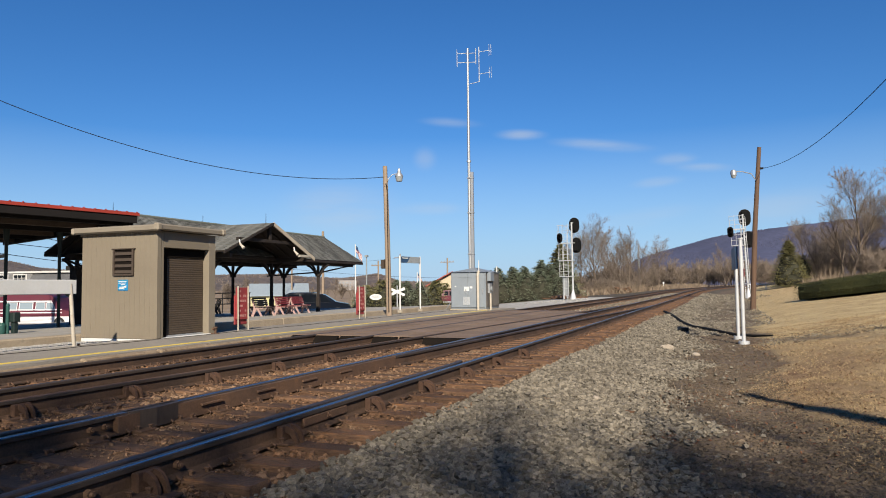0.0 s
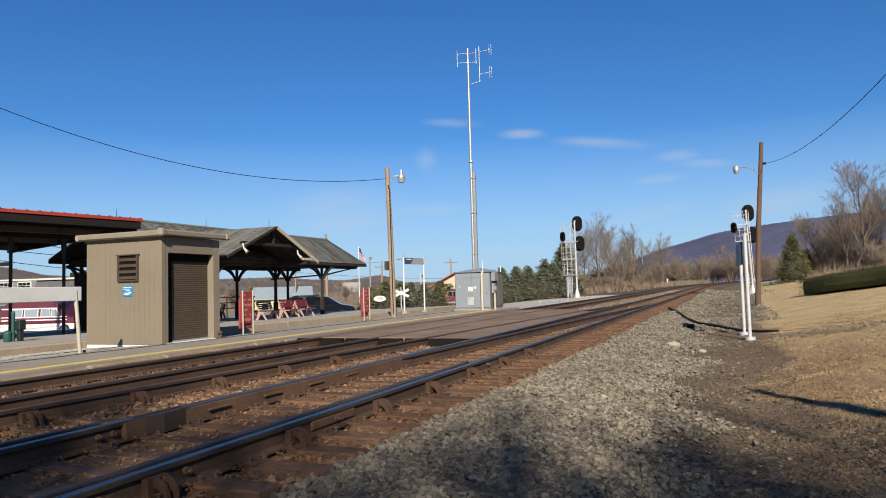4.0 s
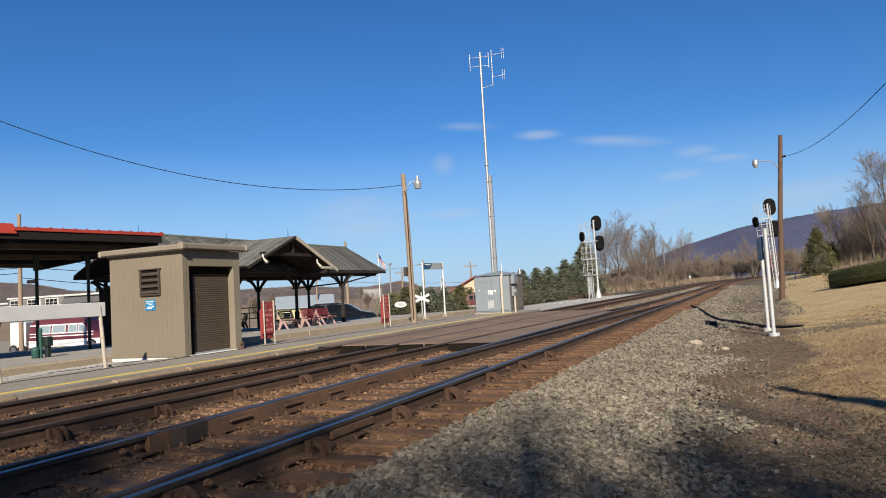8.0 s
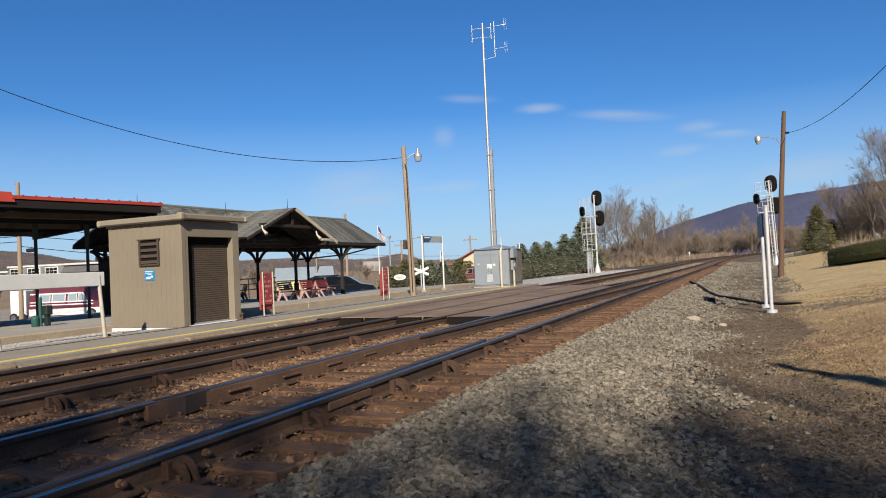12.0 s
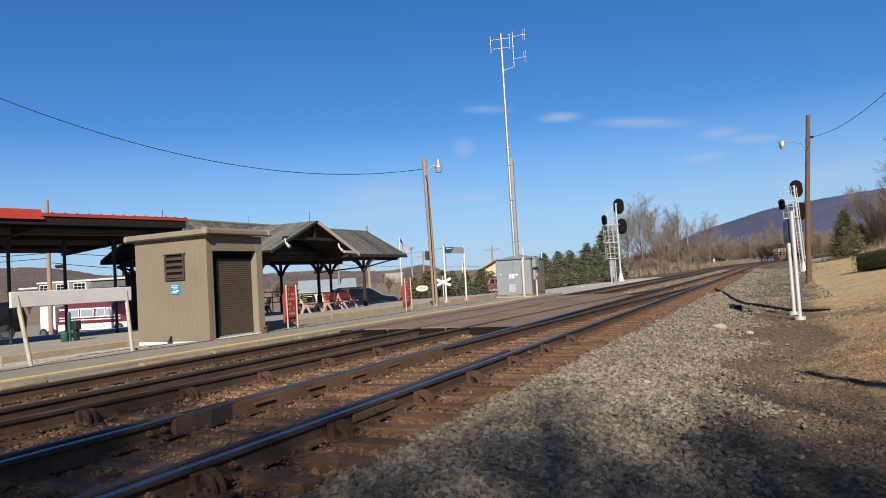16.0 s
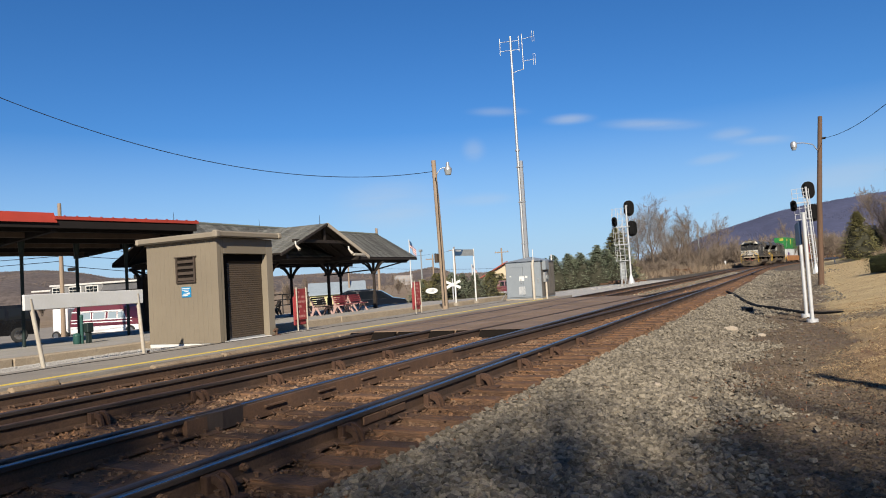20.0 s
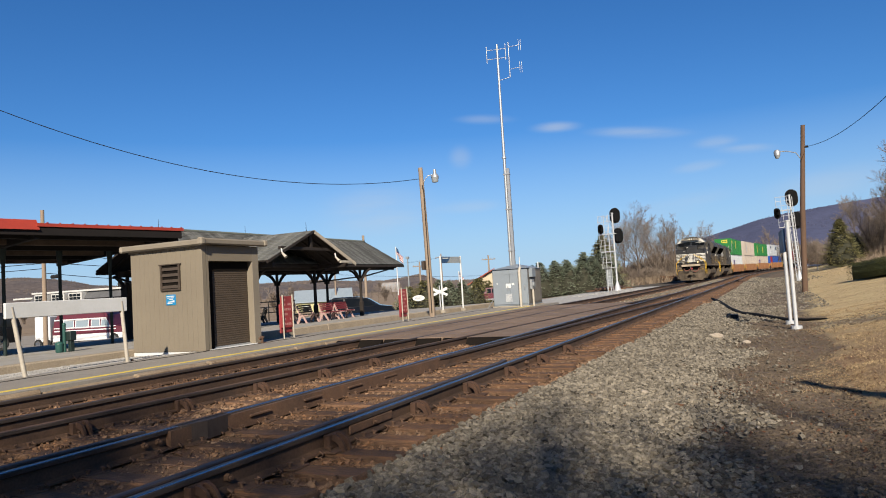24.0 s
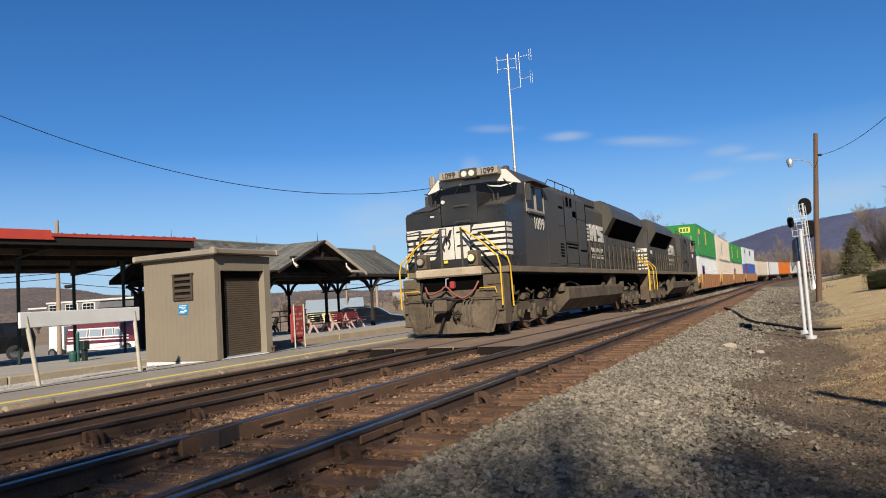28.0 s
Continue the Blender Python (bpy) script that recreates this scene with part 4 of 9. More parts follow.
def scatter(seed, *areas):
    """x, y, r for areas of (x0, x1, y0, y1, number, smallest, largest)."""
    rng = np.random.default_rng(seed)
    xs, ys_, rs = [], [], []
    for x0, x1, y0, y1, n, r0, r1 in areas:
        xs.append(rng.uniform(x0, x1, n))
        ys_.append(rng.uniform(y0, y1, n))
        rs.append(r0 + (r1 - r0) * rng.random(n) ** 1.6)
    return np.concatenate(xs), np.concatenate(ys_), np.concatenate(rs)


x, y, r = scatter(1, (-2.8, 0.6, 2.2, 5.0, 18000, 0.012, 0.035), (-2.8, 0.4, 5.0, 8.5, 23000, 0.012, 0.033), (-2.7, 0.2, 8.5, 14.0, 29000, 0.012, 0.033), (-2.6, 0.2, 14, 30, 30000, 0.016, 0.038), (-2.4, -1.2, 30, 60, 2500, 0.03, 0.06), (-2.4, 1.6, 26, 60, 11000, 0.018, 0.045), (-2.5, 2.4, 60, 100, 9000, 0.03, 0.08),
                  (0.6, 3.4, 18.2, 19.8, 420, 0.008, 0.026), (0.2, 2.0, 3.0, 7.0, 700, 0.012, 0.03), (0.0, 3.6, 60, 72, 600, 0.03, 0.07), (-6.95, -5.5, 31, 60, 3600, 0.02, 0.04), (-6.9, -5.5, 60, 98, 2600, 0.03, 0.06))
wob = 0.25 * np.sin(y * 1.3) + 0.15 * np.sin(y * 3.1 + x * 2)
keep = (x < -5) | (x > -2.8) & (np.random.default_rng(2).random(len(x)) < np.where((x > 0.6) & (y > 17) & (y < 21), 0.8, np.clip(1.0 - (x + wob + np.interp(y, [4, 6, 9, 20], [0.55, 0.95, 1.3, 1.3])) / 0.9, np.where(y > 22, 0.3, 0.015), 1)))
tagged(part("ballast", fast_mesh("ballast", *stones(x[keep], y[keep], r[keep], 3, 0.55), M_STONE, True), None), "loose grey crushed-stone ballast", "ballast", "", "stuff")
x, y, r = scatter(15, (-1.5, 1.3, 3.0, 8.0, 15000, 0.008, 0.026), (-1.4, 0.8, 8.0, 14.0, 12000, 0.007, 0.022), (-1.4, 0.9, 14.0, 24.0, 6000, 0.009, 0.026), (-1.6, 1.0, 4.0, 22.0, 260, 0.02, 0.04), (0.3, 2.4, 3.5, 8.5, 1500, 0.008, 0.026), (0.6, 3.2, 18.0, 21.0, 700, 0.01, 0.03))
tagged(part("dirt_stones", fast_mesh("dirt_stones", *stones(x, y, r, 16, 0.12, 0.55), M_DIRTSTONE, True), None), "grey-brown stone flakes trodden into bare dirt", "gravel", "", "stuff")
x, y, r = scatter(6, (-9.5, -2.75, 2.0, 14.0, 15000, 0.008, 0.028), (-6.6, -2.45, 14.0, 32.0, 6500, 0.010, 0.03), (-3.3, -2.6, 2.0, 14.0, 3200, 0.008, 0.028), (-9.5, -2.75, 31.0, 60.0, 4500, 0.02, 0.05), (-6.95, -5.3, 3, 14, 1500, 0.014, 0.04))
keep = np.ones(len(x), bool)
for xr in (R1, R2, R3, R4):
    keep &= np.abs(x - xr) > 0.07
tagged(part("track_bed_stones", fast_mesh("track_bed_stones", *stones(x[keep], y[keep], r[keep], 7, 0.3), M_STONE_R, True), None), "rust-stained stones between the ties", "ballast", "", "stuff")
x, y, r = scatter(17, (-9.4, -2.8, 2.0, 13.6, 9000, 0.005, 0.015), (-6.4, -2.75, 13.6, 24.0, 2600, 0.006, 0.016))
keep = np.sin(x * 3.1 + 1.7 * np.sin(y * 1.9)) + np.sin(y * 2.7 + x) + np.random.default_rng(18).normal(0, 0.5, len(x)) > 0.1
for xr in (R1, R2, R3, R4):
    keep &= np.abs(x - xr) > 0.08
V, F = stones(x[keep], y[keep], r[keep], 19, 0.4)
V[:, 2] += np.repeat(-0.178 - terrain(x[keep], y[keep]) - relief(x[keep], y[keep]), 8)
tagged(part("tie_debris", fast_mesh("tie_debris", V, F, M_STONE_R, True), None), "rusty grit and chips lying on the ties", "ballast", "", "stuff")
x, y, r = scatter(9, (-14.0, -9.7, 46, 66, 900, 0.02, 0.06), (-13.68, -12.1, 3.0, 11.7, 11000, 0.006, 0.017))
V, F = stones(x, y, r, 10)
lowered = V[:, 1] < 20
V[lowered, 2] += 0.462 + 0.03 * (V[lowered, 0] + 12.2)
tagged(part("pale_gravel", fast_mesh("pale_gravel", V, F, M_PALEGRAVEL, True), None), "pale loose gravel beside the platform", "gravel", "", "stuff")


# ---- platform and plaza ----
E1 = -9.62                        # platform edge
platform = thing("platform", "low worn asphalt platform with a yellow edge line", "platform", "", "structure")
g = Geo()
g.add([(E1, -25, 0), (E1, 33.5, 0), (-11.5, 33.5, 0), (-13.72, 33.5, -0.13), (-13.72, -25, -0.15), (-11.6, -25, 0),
       (E1, -25, -0.6), (E1, 33.5, -0.6), (-13.72, 33.5, -0.6), (-13.72, -25, -0.6)],
      [(0, 5, 2, 1), (5, 4, 3, 2), (0, 1, 7, 6), (1, 2, 3, 8, 7), (4, 5, 0, 6, 9), (6, 7, 8, 9), (3, 4, 9, 8)])
part("deck", g, M_ASPHALT, platform)
random.seed(31)
y = -12.0
while y < 30.5:                   # broken lengths of the concrete edge
    L = random.uniform(0.7, 1.9)
    w, z1 = random.uniform(0.10, 0.19), random.uniform(-0.05, -0.012)
    g = Geo().box(E1 + 0.003, E1 + w, y, y + L - 0.01, -0.5, z1, 0.03)
    g.v = [(px + random.uniform(-0.015, 0.015), py, pz + random.uniform(-0.012, 0.012)) for px, py, pz in g.v]
    part("edge_beam", g, M_EDGE, platform, "broken concrete platform edge")
    y += L
part("yellow_line", Geo().box(-10.02, -9.87, -25, 30.5, -0.02, 0.004), M_YELLOW, platform, "worn yellow safety line")
rng = np.random.default_rng(33)
for y0, y1 in ((-3, 12.5), (12.5, 30)):   # tar seams along the asphalt
    pts = [(-11.35 + 0.05 * math.sin(k * 1.7) + rng.normal(0, 0.015), y0 + (y1 - y0) * k / 30, 0.002) for k in range(31)]
    part("tar_seam", Geo().tube(pts, 0.012, 4), M_BLACK, platform)
M_KERBTAN = surf("tan_kerb_concrete", (0.42, 0.345, 0.25), (0.34, 0.275, 0.20), 1.3, 0.9, 0.0, 0.25, 45, 0.3, (0.26, 0.22, 0.175), 0.6)
plaza = thing("plaza", "raised concrete station plaza", "pavement", "", "structure")
for i in range(21):                # paving bays with joints
    y0 = -26 + i * 3.0
    for x0, x1, za, zb in ((-14.0, -17.0, 0.06, -0.045), (-17.01, -20.0, -0.045, -0.115), (-20.01, -25.4, -0.115, -0.25)):
        part("paving_slab", Geo().slab((x0, y0, za), (x0, y0 + 2.985, za), (x1, y0 + 2.985, zb), (x1, y0, zb), 0.12), M_PLAZA, plaza)
for i in range(11):
    part("kerb_wall", Geo().box(-14.0, -13.72, -25 + i * 5.6, -25 + (i + 1) * 5.6 - 0.015, -0.5, 0.07 + 0.006 * (i % 3), 0.025), M_KERBTAN, plaza, "tan concrete kerb wall")
part("gravel_bed", Geo().slab((-12.2, 2, -0.045), (-12.2, 11.84, -0.045), (-13.71, 11.84, -0.10), (-13.71, 2, -0.08), 0.12), M_PALEGRAVEL, plaza, "pale gravel bed")
lot = thing("parking_lot", "worn asphalt parking lot behind the station", "pavement", "", "structure")
g = Geo()
xs, ys_ = [-26.2, -30, -34, -45, -75], [-10, 8, 22, 34, 48, 60]
v = [(x, y, gz0) for x in xs for y in ys_ for gz0 in (float(terrain(np.array([x]), np.array([y]))[0]) + 0.03,)]
f = [(i * 6 + j, i * 6 + j + 1, (i + 1) * 6 + j + 1, (i + 1) * 6 + j) for i in range(4) for j in range(5)]
g.add(v, f)
part("surface", g, M_ASPHALT, lot)

pad = Geo()
pv = [(x, y, float(terrain(np.array([x]), np.array([y]))[0]) + 0.02) for y in (33.7, 40.0, 46.0, 52.0, 58.0, 64.0, 72.0) for x in (-9.75, -11.2, -12.6, -14.4, -17.0)]
pad.add(pv, [(r * 5 + c, r * 5 + c + 1, (r + 1) * 5 + c + 1, (r + 1) * 5 + c) for r in range(6) for c in range(4)])
solo("gravel_pad", pad, M_PALEGRAVEL, "pale grey gravel beyond the platform end", "gravel", "", "structure")

# ---- equipment shed ----
SX0, SX1, SY0, SY1 = -13.72, -11.5, 11.86, 13.75
shed = thing("equipment_shed", "tan metal-sided equipment shed with a brown roller door", "shed")
part("foundation", Geo().box(SX0 - 0.02, SX1 + 0.0, SY0 + 0.01, SY1, -0.5, -0.012, 0.01), M_WHITE, shed, "pale painted foundation")
part("inner_wall", Geo().box(SX0 + 0.03, SX1 - 0.22, SY0 + 0.03, SY1 - 0.03, 0.0, 2.36), M_SHED, shed)
n = 15
for i in range(n):                 # vertical siding boards on the end wall
    w = (SX1 - SX0 - 0.06) / n
    part("siding_board", Geo().box(SX0 + i * w + 0.002, SX0 + (i + 1) * w - 0.001, SY0, SY0 + 0.04, -0.01, 2.36, 0.004), M_SHED, shed)
part("corner_trim", Geo().box(SX1 - 0.09, SX1 + 0.006, SY0 - 0.006, SY0 + 0.12, 0.0, 2.36, 0.008), M_SHED, shed)
part("door_post", Geo().box(SX1 - 0.25, SX1, SY0 + 0.121, 12.06, 0, 2.36, 0.006), M_SHED, shed)
part("door_post", Geo().box(SX1 - 0.25, SX1, 13.52, SY1, 0, 2.36, 0.006), M_SHEDTRIM, shed)
part("door_head", Geo().box(SX1 - 0.25, SX1, 12.06, 13.52, 2.0, 2.36, 0.006), M_SHED, shed)
for i in range(n - 2):
    w = (SY1 - SY0) / (n - 2)
    part("siding_board", Geo().box(SX0, SX0 + 0.03, SY0 + i * w + 0.03, SY0 + (i + 1) * w, 0, 2.36, 0.006), M_SHED, shed)
part("back_wall", Geo().box(SX0 + 0.03, SX1 - 0.02, SY1 - 0.04, SY1, 0, 2.36), M_SHED, shed)
door = part("roller_door", Geo().box(SX1 - 0.215, SX1 - 0.17, 12.065, 13.515, 0.02, 1.98), M_SHUTTER, shed, "brown steel roller door")
for i in range(38):
    z = 0.05 + i * 0.0505
    part("slat", Geo().prism([(SX1 - 0.17, z), (SX1 - 0.163, z + 0.004), (SX1 - 0.160, z + 0.024), (SX1 - 0.163, z + 0.044), (SX1 - 0.17, z + 0.048)], "y", 12.27, 13.49), M_SHUTTER, door)
# Two black strips stand for the shadow of jamb and lintel on the door.
part("door_guide", Geo().box(SX1 - 0.172, SX1 - 0.10, 12.062, 12.27, 0.0, 1.98, 0.004), M_FLATBLACK, door, "black strip painted as the jamb's shadow")
part("door_hood", Geo().box(SX1 - 0.172, SX1 - 0.13, 12.27, 13.51, 1.80, 1.985, 0.004), M_FLATBLACK, door, "black strip painted as the lintel's shadow")
part("door_bar", Geo().box(SX1 - 0.172, SX1 - 0.12, 12.09, 13.49, 0.0, 0.045, 0.008), M_ALU, door, "grey bottom bar")
part("threshold", Geo().box(SX1 - 0.2, SX1 + 0.05, 12.0, 13.58, -0.2, 0.012, 0.01), M_WHITE, shed)
roof = part("roof", Geo().slab((SX0 - 0.12, SY0 - 0.1, 2.42), (SX1 + 0.12, SY0 - 0.1, 2.46), (SX1 + 0.12, SY1 + 0.1, 2.46), (SX0 - 0.12, SY1 + 0.1, 2.42), 0.05), M_SHEDTRIM, shed)
prof = [(0, 0), (0.06, 0.0), (0.10, 0.03), (0.10, 0.11), (0.06, 0.145), (0, 0.145)]
part("fascia", Geo().prism([(SY0 - 0.06 - u, 2.345 + w) for u, w in prof], "x", SX0 - 0.16, SX1 + 0.16), M_SHEDTRIM, roof, "rounded tan gutter trim")
part("fascia", Geo().prism([(SX1 + 0.06 + u, 2.365 + w) for u, w in prof], "y", SY0 - 0.16, SY1 + 0.16), M_SHEDTRIM, roof, "rounded tan gutter trim")
part("corner_cap", Geo().box(SX1 + 0.04, SX1 + 0.185, SY0 - 0.185, SY0 - 0.04, 2.35, 2.52, 0.03), M_SHEDCAP, roof)
part("corner_cap", Geo().box(SX0 - 0.18, SX0 - 0.08, SY0 - 0.185, SY0 - 0.04, 2.335, 2.485, 0.03), M_SHEDCAP, roof)
part("corner_cap", Geo().box(SX1 + 0.04, SX1 + 0.185, SY1 + 0.05, SY1 + 0.19, 2.37, 2.52, 0.03), M_SHEDCAP, roof)
g = Geo()
for i in range(16):                # ends of the corrugated sheets under the trim
    x = SX0 + 0.07 + i * 0.14
    g.prism([(x - 0.07, 2.30), (x - 0.02, 2.325), (x + 0.02, 2.325), (x + 0.07, 2.30), (x + 0.07, 2.36), (x - 0.07, 2.36)], "y", SY0 - 0.055, SY0 - 0.004)
part("corrugated_edge", g, M_SHED, roof)
vent = part("vent", Geo().box(-12.74, -12.15, SY0 - 0.012, SY0 + 0.02, 1.39, 1.97, 0.004), M_FLATBLACK, shed, "dark brown louvred vent")
for x0, x1, z0, z1 in ((-12.745, -12.70, 1.385, 1.985), (-12.19, -12.145, 1.385, 1.985), (-12.70, -12.19, 1.385, 1.425), (-12.78, -12.11, 1.97, 1.995)):
    part("frame_bar", Geo().box(x0, x1, SY0 - 0.05, SY0 - 0.005, z0, z1, 0.004), M_VENT, vent)
for i in range(4):
    z = 1.44 + i * 0.135
    part("slat", Geo().slab((-12.70, SY0 - 0.045, z), (-12.19, SY0 - 0.045, z), (-12.19, SY0 - 0.008, z + 0.075), (-12.70, SY0 - 0.008, z + 0.075), 0.006), M_VENT, vent)
notice = part("notice", Geo().box(-12.615, -12.32, SY0 - 0.012, SY0 - 0.002, 1.055, 1.295, 0.004), M_BLUE, shed, "blue and white notice plate")
g = Geo()
for z, x0, x1, h in ((1.25, -12.59, -12.35, 0.018), (1.215, -12.59, -12.38, 0.014), (1.18, -12.52, -12.40, 0.018), (1.09, -12.58, -12.42, 0.02)):
    g.box(x0, x1, SY0 - 0.015, SY0 - 0.011, z, z + h)
g.prism([(-12.56, 1.12), (-12.36, 1.12), (-12.36, 1.165), (-12.42, 1.16), (-12.44, 1.145), (-12.56, 1.14)], "y", SY0 - 0.015, SY0 - 0.011)
part("lettering", g, M_WHITE, notice, "white bars and device on blue")
hyd = solo("conduit_stub", Geo().tube([(-11.38, 13.62, -0.02), (-11.38, 13.62, 0.14)], 0.035, 8).tube([(-11.38, 13.62, 0.1), (-11.38, 13.52, 0.12)], 0.028, 8).disc((-11.38, 13.62, 0.15), (0, 0, 1), 0.055, 0.03, 10).box(-11.46, -11.30, 13.54, 13.70, -0.03, 0.02, 0.01),
           M_RUST, "small rusty conduit stub beside the shed door", "conduit")
# a stub added for a shadow on the end wall, which the board casts
solo("marker_post", Geo().tube([(-11.86, 10.2, -0.04), (-11.86, 10.2, 0.02)], 0.03, 6), M_RUST, "low rusty stub added in the gravel", "post")


# ---- signs along the platform ----
def two_post_sign(name, label, x, y0, y1, ztop, panel, group, base_z=-0.02):
    ob = thing(name, label, "sign", group)
    for y in (y0, y1):
        post = part("post", Geo().tube([(x + 0.02, y + (0.22 if y == y0 else 0.10), base_z - 0.1), (x, y, ztop)], 0.038, 8), M_POST, ob, "cream painted post")
    z0, z1, mt, lab = panel
    part("panel", Geo().box(x - 0.03, x + 0.03, y0 - 0.12, y1 + 0.12, z0, z1, 0.01), mt, ob, lab)
    return ob


two_post_sign("platform_board", "long blank white board on two leaning cream posts", -11.82, 7.72, 9.95, 1.2, (1.0, 1.275, M_WHITE, "blank white board"), "")
random.seed(36)
for y in (15.1, 21.7):
    ob = thing("red_sign", "upright red sign with pale lettering between two posts", "sign", "red platform signs")
    for dy in (0.0, 0.42):
        part("post", Geo().tube([(-11.87, y + dy, -0.1), (-11.88, y + dy, 1.14)], 0.02, 8), M_POST, ob)
    pan = part("panel", Geo().box(-11.95, -11.90, y - 0.02, y + 0.46, 0.26, 1.10, 0.01), M_REDSIGN, ob)
    g = Geo()
    for k in range(6):
        z = 0.98 - k * 0.13
        for q in range(4):
            if random.random() < 0.8:
                g.box(-11.901, -11.896, y + 0.09 + q * 0.075, y + 0.14 + q * 0.075, z, z + 0.06)
    tagged(part("lettering", g, M_FADED, pan, "faded pale lettering bars"), kind="stuff")
    part("panel", Geo().box(-12.0, -11.951, y - 0.04, y + 0.48, 0.12, 0.9, 0.02), M_REDSIGN, ob)
ob = thing("station_sign", "navy and grey name board on two white posts", "sign")
for x, y in ((-13.45, 28.35), (-13.17, 29.95)):
    part("post", Geo().tube([(x, y, -0.1), (x, y, 2.48)], 0.037, 8), M_WHITE, ob)
    part("footing", Geo().disc((x, y, 0.0), (0, 0, 1), 0.13, 0.12, 12), M_CONC, ob)


def between(t, z, off):
    return (-13.45 + 0.28 * t + off, 28.35 + 1.6 * t, z)


g = Geo().slab(between(0.02, 2.16, 0.03), between(0.98, 2.16, 0.03), between(0.98, 2.45, 0.03), between(0.02, 2.45, 0.03), 0.05)
pan = part("panel", g, M_GREYSIGN, ob)
g = Geo().add([between(0.03, 2.17, 0.035), between(0.30, 2.17, 0.035), between(0.40, 2.3, 0.035), between(0.45, 2.44, 0.035), between(0.03, 2.44, 0.035)], [(0, 1, 2, 3, 4)])
part("device", g, M_NAVY, pan, "dark navy field")
g = Geo().add([between(0.08, 2.36, 0.039), between(0.36, 2.36, 0.039), between(0.36, 2.40, 0.039), between(0.08, 2.40, 0.039)], [(0, 1, 2, 3)])
part("lettering", g, M_WHITE, pan, "white name bar")
ob = thing("trackside_sign", "dark blue board seen edge-on between two cream pipe posts", "sign")
for x, y, zt in ((0.30, 20.8, 1.76), (0.39, 19.0, 2.19)):
    part("post", Geo().tube([(x, y, -0.5), (x - 0.01, y, zt)], 0.046, 12), M_ALUW, ob)
    part("base_flange", Geo().disc((x, y, -0.40), (0, 0, 1), 0.13, 0.10, 14), M_ALUW, ob)
    part("cap", Geo().disc((x - 0.01, y, zt + 0.01), (0, 0, 1), 0.066, 0.03, 12), M_ALUW, ob)
part("board", Geo().slab((0.315, 19.12, 1.45), (0.235, 20.95, 1.45), (0.235, 20.95, 2.02), (0.315, 19.12, 2.02), 0.05), M_NAVY, ob, "dark blue sign board")
part("tag", Geo().box(0.44, 0.46, 19.2, 19.5, 1.25, 1.45, 0.004), M_REDBENCH, ob)

# ---- poles and lamps ----
pole = thing("lamp_pole", "weathered tan timber pole with a bell lamp", "lamp pole")
part("shaft", Geo().tube([(-12.20, 24.72, -0.3), (-12.26, 24.70, 3.0), (-12.34, 24.68, 5.85)], [0.118, 0.105, 0.09], 12), M_WOOD, pole)
part("meter_box", Geo().box(-12.45, -12.33, 24.48, 24.70, 1.80, 2.15, 0.015), M_VENT, pole)
arm = part("arm", Geo().tube([(-12.3, 24.70, 5.05), (-12.22, 24.74, 5.35), (-12.08, 24.80, 5.52), (-11.86, 24.92, 5.56)], 0.018, 6), M_ALU, pole)
lamp = part("lamp", Geo().tube([(-11.84, 24.93, 5.76), (-11.84, 24.93, 5.60), (-11.84, 24.93, 5.50), (-11.84, 24.93, 5.44)], [0.05, 0.07, 0.15, 0.16], 14), M_ALU, pole, "bell-shaped grey lamp head")
part("refractor", Geo().tube([(-11.84, 24.93, 5.44), (-11.84, 24.93, 5.25)], [0.155, 0.12], 14), M_GREYSIGN, lamp)
part("conduit", Geo().tube([(-12.16, 24.60, 0.1), (-12.20, 24.58, 4.9), (-12.25, 24.58, 5.15)], 0.02, 6), M_BLACK, pole)
pole = thing("utility_pole", "dark brown timber pole with a curved lamp arm", "utility pole")
part("shaft", Geo().tube([(1.36, 40.8, -0.6), (1.6, 40.8, 4.0), (1.94, 40.78, 8.35)], [0.145, 0.13, 0.105], 12), M_WOODD, pole)
part("arm", Geo().tube([(1.70, 40.7, 6.62), (1.50, 40.55, 6.92), (1.1, 40.3, 7.02), (0.70, 40.05, 7.02)], 0.025, 6), M_ALU, pole)
lamp = part("lamp", Geo().tube([(0.62, 39.98, 7.10), (0.62, 39.98, 7.0), (0.62, 39.98, 6.80)], [0.09, 0.17, 0.15], 12), M_ALU, pole, "grey lamp head")
part("refractor", Geo().tube([(0.62, 39.98, 6.80), (0.62, 39.98, 6.66)], [0.14, 0.09], 12), M_GREYSIGN, lamp)
part("insulator", Geo().disc((2.03, 40.72, 7.2), (1, 0, 0), 0.06, 0.16, 8), M_BLACK, pole)


def sag(a, b, drop, n=24):
    a, b = Vector(a), Vector(b)
    return [a.lerp(b, i / n) - Vector((0, 0, drop * 4 * (i / n) * (1 - i / n))) for i in range(n + 1)]


solo("overhead_wire", Geo().tube(sag((-12.36, 24.67, 5.42), (-22.5, 8.0, 9.5), 1.8, 40), 0.012, 5), M_WIRE, "black sagging wire from the lamp pole", "wire")
solo("overhead_wire", Geo().tube(sag((2.02, 40.72, 7.2), (6.0, 8.0, 9.0), 1.6, 48), 0.012, 5), M_WIRE, "black sagging wire from the utility pole", "wire")
solo("overhead_wire", Geo().tube(sag((-12.30, 24.60, 5.05), (-12.36, 24.67, 5.33), 0.15, 8), 0.017, 5), M_WIRE, "loop of black wire on the lamp pole", "wire")

# ---- radio mast and cabinet ----
cabn = thing("equipment_cabinet", "grey sheet-metal equipment cabinet with pale labels", "cabinet")
part("body", Geo().box(-11.65, -9.98, 30.0, 32.0, 0.05, 1.72, 0.02), M_CAB, cabn)
